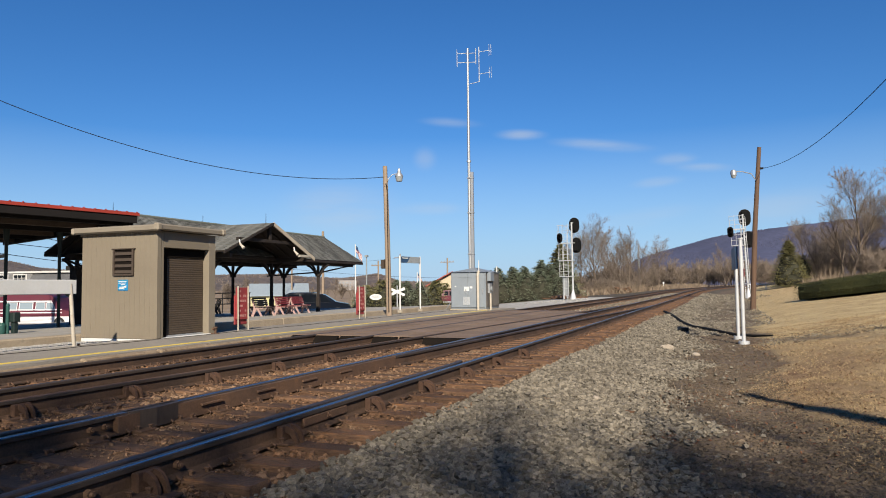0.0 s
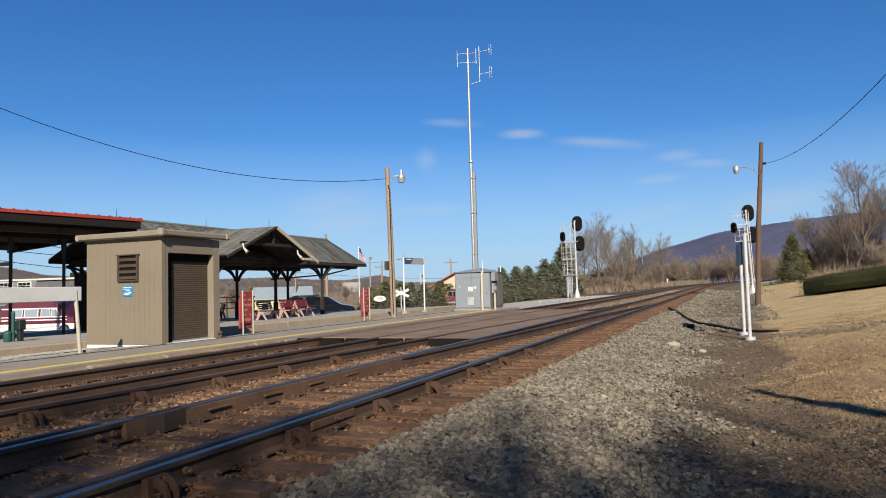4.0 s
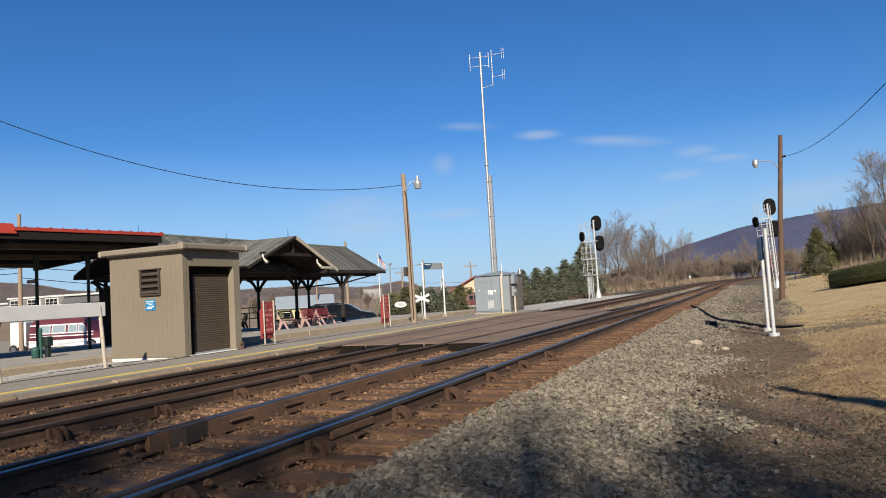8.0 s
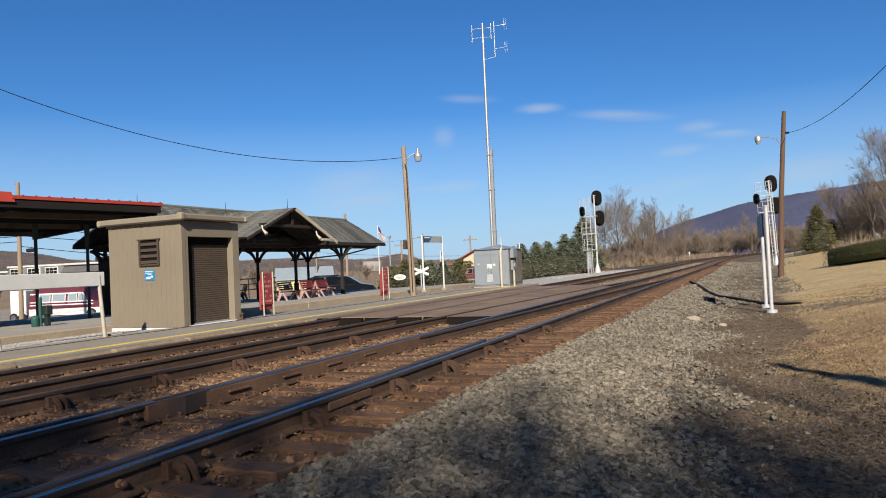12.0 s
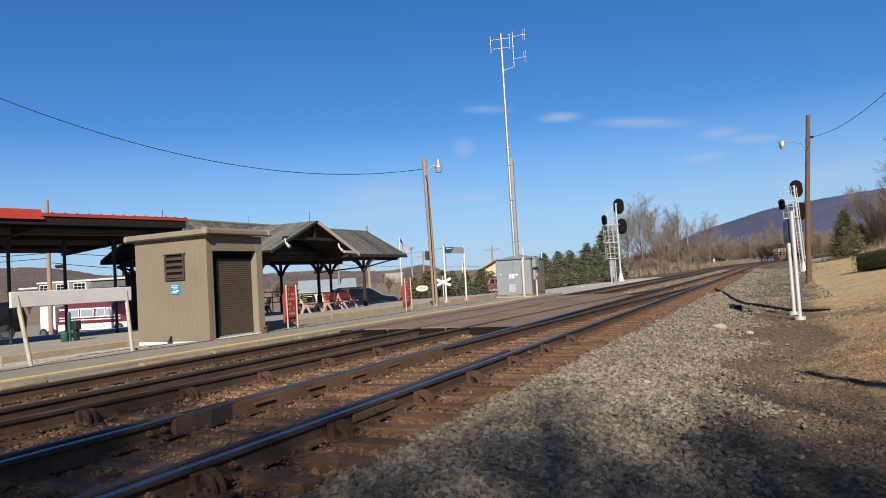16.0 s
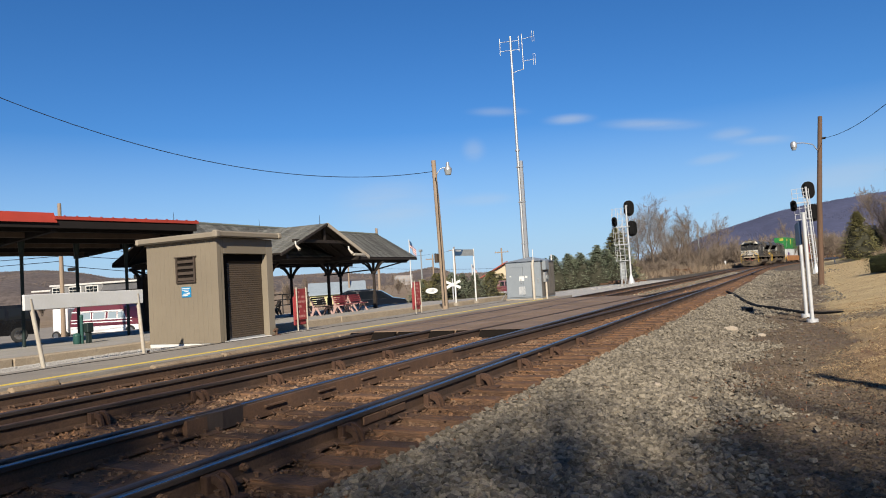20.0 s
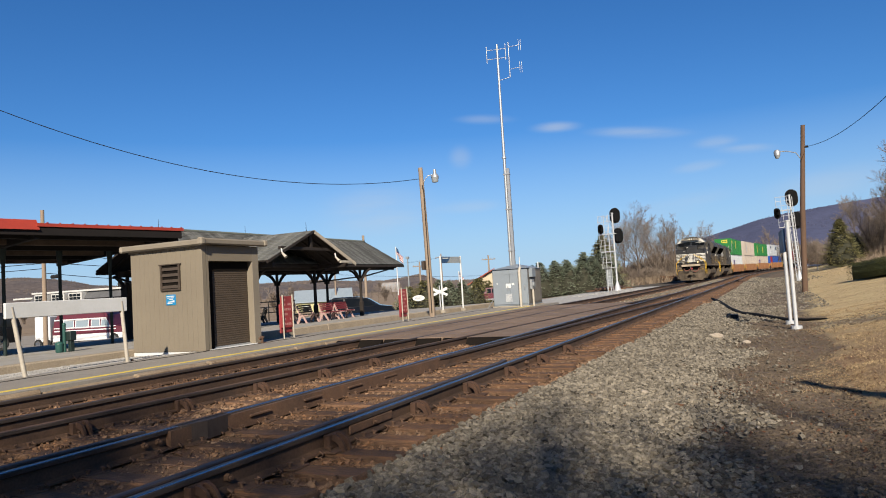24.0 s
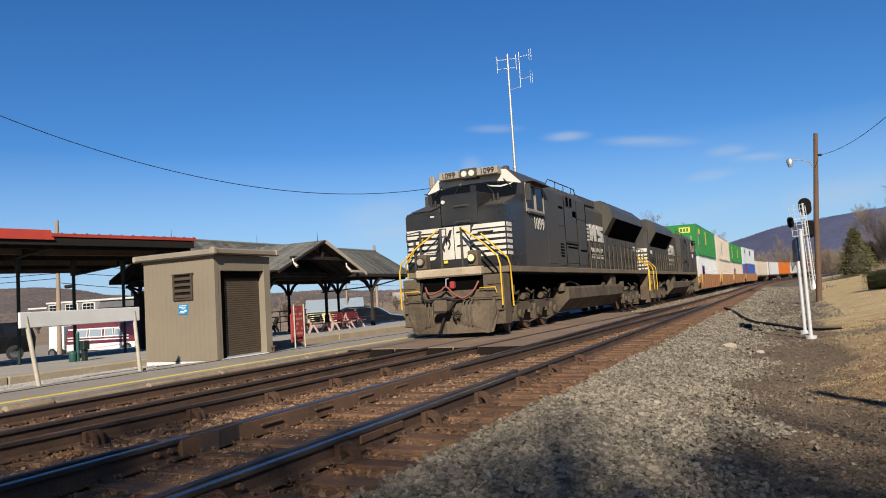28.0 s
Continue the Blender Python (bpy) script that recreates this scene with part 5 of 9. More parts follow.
part("plinth", Geo().box(-11.7, -9.93, 29.95, 32.05, -0.1, 0.05, 0.01), M_CONC, cabn)
g = Geo()
g.add([(-11.72, 29.93, 1.72), (-9.91, 29.93, 1.72), (-9.91, 32.07, 1.72), (-11.72, 32.07, 1.72), (-10.8, 31.0, 1.95), (-10.8, 31.0, 1.95)], [(0, 1, 4), (1, 2, 4), (2, 3, 4), (3, 0, 4), (0, 3, 2, 1)])
part("roof", g, M_CAB, cabn)
for x0, x1 in ((-11.62, -10.83), (-10.81, -10.02)):
    d = part("door", Geo().box(x0, x1, 29.965, 29.999, 0.12, 1.66, 0.008), M_CAB, cabn)
    part("handle", Geo().box(x1 - 0.1, x1 - 0.06, 29.93, 29.965, 0.75, 0.95, 0.008), M_ALU, d)
part("louvre", Geo().box(-11.4, -10.6, 29.955, 29.966, 1.48, 1.56, 0.003), M_CAB, cabn)
for x, z, w, h in ((-11.0, 0.86, 0.24, 0.2), (-10.72, 0.98, 0.12, 0.09), (-11.45, 1.05, 0.07, 0.05)):
    part("label", Geo().box(x, x + w, 29.957, 29.964, z, z + h), M_WHITE, cabn, "white label")
grille = part("grille", Geo().box(-11.05, -10.72, 29.957, 29.964, 0.22, 0.62, 0.0), M_CAB, cabn, "pale louvred grille")
for k in range(6):
    part("slat", Geo().box(-11.03 + k * 0.052, -10.995 + k * 0.052, 29.950, 29.957, 0.24, 0.60, 0.0), M_ALUW, grille)
part("conduit", Geo().tube([(-10.30, 29.86, 0.0), (-10.30, 29.86, 1.6), (-10.30, 30.0, 1.75)], 0.06, 8), M_POST, cabn, "cream riser pipe")
side = part("side_door", Geo().box(-9.979, -9.962, 30.06, 31.94, 0.12, 1.66, 0.006), M_CABSIDE, cabn, "ribbed side door darkened for its reflection")
for k in range(9):
    part("rib", Geo().box(-9.962, -9.952, 30.86 + k * 0.12, 30.90 + k * 0.12, 0.2, 1.58, 0.0), M_CABSIDE, side)
part("side_box", Geo().box(-9.98, -9.80, 30.2, 30.7, 1.3, 1.72, 0.01), M_CAB, cabn)
part("conduit", Geo().tube([(-9.88, 30.4, 0.0), (-9.88, 30.4, 0.75)], 0.05, 8), M_POST, cabn)
part("meter", Geo().tube([(-9.97, 30.45, 0.95), (-9.80, 30.45, 0.95)], 0.11, 12), M_GREYSIGN, cabn)
part("meter_box", Geo().box(-9.98, -9.86, 30.28, 30.62, 0.75, 1.2, 0.01), M_ALU, cabn)
part("antenna", Geo().tube([(-10.4, 30.3, 1.72), (-10.4, 30.3, 2.25)], 0.02, 6), M_WHITE, cabn)
part("antenna", Geo().tube([(-9.95, 31.6, 1.72), (-9.95, 31.6, 2.0)], 0.03, 6), M_WHITE, cabn)
part("bracket", Geo().tube([(-11.95, 30.05, 0.0), (-11.62, 30.0, 0.42)], 0.02, 5), M_ALU, cabn)
mast = thing("radio_mast", "tall slim galvanised radio mast with dipole antennas", "mast")
MX, MY = -11.38, 31.9
part("pole", Geo().tube([(MX, MY, 0), (MX, MY, 7.15), (MX + 0.0, MY, 12.75)], [0.075, 0.07, 0.05], 10), M_ALU, mast)
part("post", Geo().box(MX + 0.085, MX + 0.215, MY - 0.07, MY + 0.07, 0, 6.62, 0.01), M_ALU, mast)
part("collar", Geo().disc((MX, MY, 7.15), (0, 0, 1), 0.11, 0.08, 10), M_ALU, mast)
for z in (2.6, 4.6, 6.3):
    part("clamp", Geo().box(MX - 0.09, MX + 0.23, MY - 0.09, MY + 0.09, z, z + 0.06, 0.01), M_ALU, mast)


def ant(p):
    return (MX + p[0] * 0.92, MY + p[0] * 0.25, p[1])


for z in (12.05, 12.5):
    part("boom", Geo().tube([ant((-0.55, z)), ant((0.45, z))], 0.015, 6), M_ALU, mast)
for u, z0, z1 in ((-0.55, 11.85, 12.7), (0.42, 11.95, 12.72)):
    part("element", Geo().tube([ant((u, z0)), ant((u, z1))], 0.019, 6), M_ALU, mast)
part("offset_pole", Geo().tube([ant((0.58, 11.05)), ant((0.58, 12.8))], 0.024, 6), M_ALU, mast)
part("offset_arm", Geo().tube([ant((0.0, 10.95)), ant((0.58, 11.07))], 0.015, 6), M_ALU, mast)
for z in (11.45, 12.55):
    part("boom", Geo().tube([ant((0.58, z)), ant((1.15, z + 0.06))], 0.013, 6), M_ALU, mast)
    g = Geo()
    for du in (-0.05, 0.05):
        g.tube([ant((1.15 + du, z - 0.22)), ant((1.15 + du, z + 0.34))], 0.012, 5)
    part("dipole", g, M_ALU, mast)


# ---- signal masts ----
def oval(cx, cz, w, h, n=8):
    r = w / 2
    return [(cx + r * math.cos(a), cz + (h / 2 - r) + r * math.sin(a)) for a in [i * math.pi / n for i in range(n + 1)]] + \
           [(cx - r * math.cos(a), cz - (h / 2 - r) - r * math.sin(a)) for a in [i * math.pi / n for i in range(n + 1)]]


def signal_mast(x, y, z, k, label, lean, cages, ladder_x, box_z):
    """A mast with a ladder, caged platforms and two big heads that face away up the line; a small one faces the station."""
    ob = thing("signal_mast", label, "signal", "railway signals", "", pose(x, y, z, 0, lean, 0) @ Matrix.Diagonal((k, k, k, 1)))
    part("mast", Geo().tube([(0, 0, 0), (0, 0, 6.62)], [0.085, 0.065], 10), M_ALUW, ob)
    part("mast_cap", Geo().disc((0, 0, 6.64), (0, 0, 1), 0.085, 0.05, 10), M_ALUW, ob)
    part("base", Geo().tube([(0, 0, -0.1), (0, 0, 0.12), (0, 0, 0.75)], [0.30, 0.26, 0.09], 8), M_ALUW, ob)
    if box_z:
        bx = part("control_box", Geo().box(-0.88, -0.46, -0.1, 0.3, 0.35, box_z, 0.02), M_GREYSIGN, ob, "grey relay box")
        for xx in (-0.82, -0.52):
            part("leg", Geo().box(xx - 0.03, xx + 0.03, -0.06, 0.0, -0.2, 0.36), M_ALUW, bx)
    lad = part("ladder", Geo().tube([(ladder_x, -0.12, 0.0), (ladder_x, -0.12, 6.5)], 0.026, 6), M_ALUW, ob)
    part("rail", Geo().tube([(ladder_x - 0.38, -0.12, 0.0), (ladder_x - 0.38, -0.12, 6.5)], 0.026, 6), M_ALUW, lad)
    for i in range(21):
        part("rung", Geo().tube([(ladder_x - 0.38, -0.12, 0.3 + i * 0.3), (ladder_x, -0.12, 0.3 + i * 0.3)], 0.016, 5), M_ALUW, lad)
    for z0, z1, xa in cages:
        cage = part("cage", Geo().box(xa, 0.1, -0.32, 0.3, z0 - 0.02, z0 + 0.03), M_ALUW, ob, "open platform of bars")
        for xx in (xa, xa + 0.36, xa + 0.78):
            part("bar", Geo().tube([(xx, -0.32, z0), (xx, -0.32, z1)], 0.017, 5), M_ALUW, cage)
        part("bar", Geo().tube([(xa, 0.3, z0), (xa, 0.3, z1)], 0.017, 5), M_ALUW, cage)
        for zz in (z0 + 0.33 * (z1 - z0), z0 + 0.66 * (z1 - z0), z1 - 0.05):
            part("bar", Geo().tube([(xa, -0.32, zz), (0.08, -0.32, zz)], 0.016, 5), M_ALUW, cage)
            part("bar", Geo().tube([(xa, -0.32, zz), (xa, 0.3, zz)], 0.016, 5), M_ALUW, cage)
    for cx, cz in ((0.16, 6.42), (0.30, 4.66)):
        hd = part("signal_head", Geo().prism(oval(cx, cz, 0.84, 1.30), "y", 0.34, 0.37), M_SIGBLACK, ob, "black oval backplate")
        part("rim", Geo().prism(oval(cx, cz, 0.90, 1.36), "y", 0.371, 0.40), M_SIGRIM, hd, "worn dark grey rim")
        part("housing", Geo().box(cx - 0.2, cx + 0.14, 0.12, 0.335, cz - 0.50, cz + 0.50, 0.05), M_SIGBLACK, hd)
        for i in range(3):
            part("hood", Geo().tube([(cx, 0.40, cz + (i - 1) * 0.36), (cx, 0.66, cz + (i - 1) * 0.36 - 0.03)], 0.13, 10, 0, False), M_FLATBLACK, hd)
        part("bracket", Geo().tube([(0, 0.04, cz + 0.2), (cx, 0.2, cz + 0.2)], 0.035, 6), M_ALUW, hd)
    cx, cz = -0.98, 5.3
    hd = part("signal_head", Geo().prism(oval(cx, cz, 0.46, 0.84), "y", -0.44, -0.41), M_SIGBLACK, ob, "small black signal head")
    part("housing", Geo().box(cx - 0.15, cx + 0.15, -0.41, -0.2, cz - 0.32, cz + 0.32, 0.03), M_SIGBLACK, hd)
    for zz in (cz + 0.18, cz - 0.18):
        part("hood", Geo().tube([(cx, -0.44, zz), (cx, -0.66, zz - 0.03)], 0.12, 10, 0, False), M_FLATBLACK, hd)
        part("lens", Geo().disc((cx, -0.445, zz), (0, 1, 0), 0.09, 0.02, 12), M_FLATBLACK, hd)
    return ob


M_SIGRIM = surf("worn_signal_rim", (0.05, 0.05, 0.052), (0.035, 0.035, 0.036), 2.0, 0.7, 0.0, 0.02, 60, 0.2)
signal_mast(-12.15, 60.6, -0.10, 1.0, "silver signal mast with ladder, cages and black heads", -0.3, ((1.95, 3.35, -1.08), (3.35, 4.85, -1.14), (4.85, 6.45, -1.2)), -0.36, 1.9)
signal_mast(1.98, 66.8, -0.22, 1.11, "silver signal mast with ladder beside the lawn", -2.4, ((4.2, 5.5, -0.95), (5.5, 6.6, -1.0)), 0.16, 0)


# ---- station pavilion ----
FLOOR = -0.12
pav = thing("station_pavilion", "open dark timber pavilion with a grey shingled roof", "pavilion")
RX, RZ, EX0, EX1, EZ = -20.2, 3.82, -18.0, -22.4, 2.42
PY0, PY1 = 17.8, 33.3


def shingle_slope(parent, a0, a1, b0, b1, rows=13, lab=""):
    """Courses of shingles from the eave line a0-a1 up to the top line b0-b1, each lapping the one below."""
    a0, a1, b0, b1 = (Vector(p) for p in (a0, a1, b0, b1))
    n = (a1 - a0).cross(b0 - a0).normalized()
    if n.z < 0:
        n = -n
    rnd = random.Random(rows)
    base = Geo().slab(a0, a1, b1, b0, 0.05) if (a1 - a0).cross(b0 - a0).z > 0 else Geo().slab(a1, a0, b0, b1, 0.05)
    sl = part("roof_slope", base, M_DKWOOD, parent, lab)
    for i in range(rows):
        t0, t1 = i / rows, min(1.0, (i + 1.25) / rows)
        p0, p1, q0, q1 = a0.lerp(b0, t0), a1.lerp(b1, t0), a0.lerp(b0, t1), a1.lerp(b1, t1)
        g = Geo()
        L = (p1 - p0).length
        k = max(3, int(L / 0.2))
        for j in range(k):
            u0, u1 = j / k, (j + 1) / k - 0.02 / L * 0.4
            h = 0.024 + rnd.uniform(-0.005, 0.007)
            A, B, C, D = p0.lerp(p1, u0) + n * h, p0.lerp(p1, u1) + n * h, q0.lerp(q1, u1) + n * 0.006, q0.lerp(q1, u0) + n * 0.006
            g.add([A, B, C, D, A - n * 0.02, B - n * 0.02], [(0, 1, 2, 3), (4, 5, 1, 0)])
        part("shingle_course", g, M_SHINGLE_I, sl)
    return sl


M_SHINGLE_I = surf("shingle_tabs", (0.185, 0.182, 0.165), (0.14, 0.14, 0.13), 0.8, 0.95, 0.0, 0.3, 60, 0.3, (0.20, 0.19, 0.165), 0.6, (1, 1, 1), 0.34, True)
shingle_slope(pav, (EX0, PY0, EZ), (EX0, PY1, EZ), (RX, PY0 + 0.4, RZ), (RX, PY1 - 0.3, RZ), 24)
shingle_slope(pav, (EX1, PY1, EZ), (EX1, PY0, EZ), (RX, PY1 - 0.3, RZ), (RX, PY0 + 0.4, RZ), 19)
part("ridge_cap", Geo().tube([(RX, PY0 + 0.3, RZ + 0.01), (RX, PY1 - 0.3, RZ + 0.01)], 0.06, 6), M_SHINGLE, pav)
GX, GY0, GYM, GY1, GZE, GZP = -16.4, 20.15, 23.0, 25.85, 2.44, 3.64
shingle_slope(pav, (GX, GY0, GZE), (-18.6, GY0, GZE), (GX, GYM, GZP), (-20.0, GYM, GZP), 16, "cross-gable slope")
shingle_slope(pav, (-18.6, GY1, GZE), (GX, GY1, GZE), (-20.0, GYM, GZP), (GX, GYM, GZP), 16, "cross-gable slope")
for ya, za, yb, zb in ((GY0 - 0.1, GZE - 0.06, GYM, GZP), (GYM, GZP, GY1 + 0.1, GZE - 0.06)):
    part("rake_board", Geo().prism([(ya, za - (0.13 if ya == GYM else 0.06)), (yb, zb - (0.15 if ya == GYM else 0.07)), (yb, zb), (ya, za + 0.02)], "x", GX + 0.003, GX + 0.05), M_RAKE if ya == GYM else M_DKWOOD, pav, "painted rake board")
part("tie_beam", Geo().box(GX - 0.25, GX - 0.12, GY0 + 0.9, GY1 - 0.9, 2.86, 2.98, 0.01), M_DKWOOD, pav)
part("king_post", Geo().box(GX - 0.25, GX - 0.12, GYM - 0.07, GYM + 0.07, 2.98, 3.5, 0.01), M_DKWOOD, pav)
for i in range(6):
    x = GX - 0.5 - i * 0.55
    for ya, za, yb, zb in ((GY0, GZE - 0.1, GYM, GZP - 0.1), (GY1, GZE - 0.1, GYM, GZP - 0.1)):
        part("rafter", Geo().tube([(x, ya, za), (x, yb, zb)], 0.045, 4), M_DKWOOD, pav)
for i in range(14):
    y = PY0 + 0.6 + i * 1.12
    for ex in (EX0, EX1):
        part("rafter", Geo().tube([(ex, y, EZ - 0.1), (RX, y, RZ - 0.1)], 0.05, 4), M_DKWOOD, pav)
for x in (EX0 - 0.02, EX1 + 0.02):
    part("gutter", Geo().box(x - 0.05, x + 0.06, PY0, PY1, EZ - 0.14, EZ - 0.03, 0.02), M_DKWOOD, pav)
for x in (-18.4, -21.9):
    part("plate_beam", Geo().box(x - 0.1, x + 0.1, PY0 + 0.5, PY1 - 0.5, 2.16, 2.36, 0.01), M_DKWOOD, pav)
for y in (21.7, 25.7, 29.5):
    part("cross_beam", Geo().box(-22.0, -18.3, y - 0.08, y + 0.08, 2.18, 2.36, 0.01), M_DKWOOD, pav)
for y in (20.6, 25.45):
    part("plate_beam", Geo().box(-18.4, -16.5, y - 0.08, y + 0.08, 2.2, 2.38, 0.01), M_DKWOOD, pav)
part("soffit", Geo().box(-22.0, -18.3, PY0 + 0.6, PY1 - 0.6, 2.37, 2.40), M_DKWOOD, pav)


def pavilion_post(x, y):
    p = part("post", Geo().box(x - 0.056, x + 0.056, y - 0.056, y + 0.056, FLOOR - 0.05, 2.17, 0.015), M_DKWOOD, pav)
    part("base_block", Geo().box(x - 0.085, x + 0.085, y - 0.085, y + 0.085, FLOOR - 0.02, FLOOR + 0.75, 0.02), M_DKWOOD, p)
    part("capital", Geo().box(x - 0.11, x + 0.11, y - 0.11, y + 0.11, 1.62, 1.74, 0.02), M_DKWOOD, p)
    for dx, dy in ((0, 1), (0, -1), (1, 0), (-1, 0)):
        pts = [(x + dx * (0.07 + 0.55 * s), y + dy * (0.07 + 0.55 * s), 1.66 + 0.52 * (1 - (1 - s) ** 1.7)) for s in (0, 0.2, 0.4, 0.6, 0.8, 1.0)]
        part("bracket", Geo().tube(pts, 0.055, 5), M_DKWOOD, p)


for x, y in ((-18.4, 21.7), (-18.4, 25.7), (-18.4, 29.5), (-21.9, 23.6), (-21.9, 27.5), (-21.9, 31.7), (-21.9, 18.75), (-18.4, 18.4)):
    pavilion_post(x, y)
part("column_casing", Geo().box(-22.08, -21.72, 18.57, 18.93, FLOOR - 0.1, 1.9, 0.03), M_DKWOOD, pav)
part("downpipe", Geo().tube([(-18.05, 32.6, 2.3), (-18.15, 32.3, 2.22), (-18.35, 29.9, 1.86), (-21.6, 29.8, 1.7)], 0.035, 6), M_BLACK, pav)
part("downpipe", Geo().tube([(-21.9, 18.2, 2.2), (-21.4, 18.3, 2.0), (-20.9, 18.4, 1.85), (-20.8, 18.4, 0.0)], 0.045, 6), M_BLACK, pav)
for y, z in ((20.9, 2.62), (24.4, 2.50)):
    fl = part("floodlight", Geo().tube([(GX + 0.02, y, z + 0.12), (GX + 0.14, y, z), (GX + 0.22, y, z - 0.08)], [0.03, 0.05, 0.065], 10), M_POST, pav, "white floodlight under the gable")
    part("bracket", Geo().tube([(GX + 0.02, y, z + 0.25), (GX + 0.05, y, z + 0.1)], 0.03, 5), M_WHITE, fl)
for x, y, z in ((RX, 18.75, RZ), (RX, 23.4, RZ), (-16.75, 23.0, GZP)):
    part("finial", Geo().tube([(x, y, z), (x, y, z + 0.08), (x, y, z + 0.36)], [0.02, 0.011, 0.006], 5), M_BLACK, pav)
part("sign_box", Geo().box(GX - 0.02, GX + 0.06, 24.75, 25.6, 2.36, 2.46, 0.01), M_POST, pav)

# ---- red-edged platform canopy ----
can = thing("platform_canopy", "long dark canopy with a red metal roof edge", "canopy", "", "", pose(-16.5, 16.2, 0, 0, 0, -11) @ pose(16.5, -16.2, 0))
CX0, CX1, CY1 = -16.5, -24.2, 16.2
CZ0, CZ1 = 3.30, 3.02
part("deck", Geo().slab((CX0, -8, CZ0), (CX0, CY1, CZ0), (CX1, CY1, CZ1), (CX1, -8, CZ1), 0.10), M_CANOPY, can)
part("roof_sheet", Geo().slab((CX0 + 0.06, 11.95, CZ0 + 0.10), (CX0 + 0.06, CY1 + 0.05, CZ0 + 0.10), (CX1, CY1 + 0.05, CZ1 + 0.10), (CX1, 11.95, CZ1 + 0.10), 0.09), M_RED, can, "thin red metal roof edge")
part("roof_sheet", Geo().add([(CX0 + 0.10, -8, CZ0 - 0.08), (CX0 + 0.10, 12.0, CZ0 - 0.08), (CX0 - 0.1, 12.0, CZ0 + 0.20), (CX0 - 0.1, -8, CZ0 + 0.20), (CX1, -8, CZ1 + 0.2), (CX1, 12, CZ1 + 0.2), (CX0 - 0.1, 12.0, CZ0 - 0.02)], [(0, 1, 2, 3), (3, 2, 5, 4), (1, 6, 2)]), M_RED, can, "broad red roof edge")
for i in range(13):
    y = 12.2 + i * 0.33
    part("seam", Geo().box(CX0 + 0.0, CX0 + 0.075, y, y + 0.03, CZ0 + 0.09, CZ0 + 0.125, 0.005), M_REDSIGN, can)
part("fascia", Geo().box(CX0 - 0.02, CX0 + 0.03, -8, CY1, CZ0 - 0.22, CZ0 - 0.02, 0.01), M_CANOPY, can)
for i in range(6):
    t = (i + 0.4) / 6
    x, z = CX0 + (CX1 - CX0) * t, CZ0 + (CZ1 - CZ0) * t
    part("purlin", Geo().box(x - 0.06, x + 0.06, -8, CY1 - 0.05, z - 0.26, z - 0.10, 0.01), M_PURLIN if i % 2 else M_CANOPY, can)
for y in (CY1 - 0.12, 12.0, 8.0, 4.0):
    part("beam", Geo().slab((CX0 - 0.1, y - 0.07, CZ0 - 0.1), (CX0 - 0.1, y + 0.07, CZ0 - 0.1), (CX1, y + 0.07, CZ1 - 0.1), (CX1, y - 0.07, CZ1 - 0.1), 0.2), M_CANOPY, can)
for x, y in ((-19.3, 12.25), (-19.63, 13.98), (-19.98, 15.77), (-18.9, 10.4), (-18.5, 8.5)):
    zt = CZ0 + (CZ1 - CZ0) * (CX0 - x) / (CX0 - CX1) - 0.2
    p = part("post", Geo().tube([(x, y, -0.2), (x, y, zt)], 0.05, 10), M_GREENBLACK, can)
    part("capital", Geo().tube([(x, y, zt - 0.5), (x, y, zt - 0.3), (x, y, zt)], [0.055, 0.08, 0.10], 10), M_GREENBLACK, p)


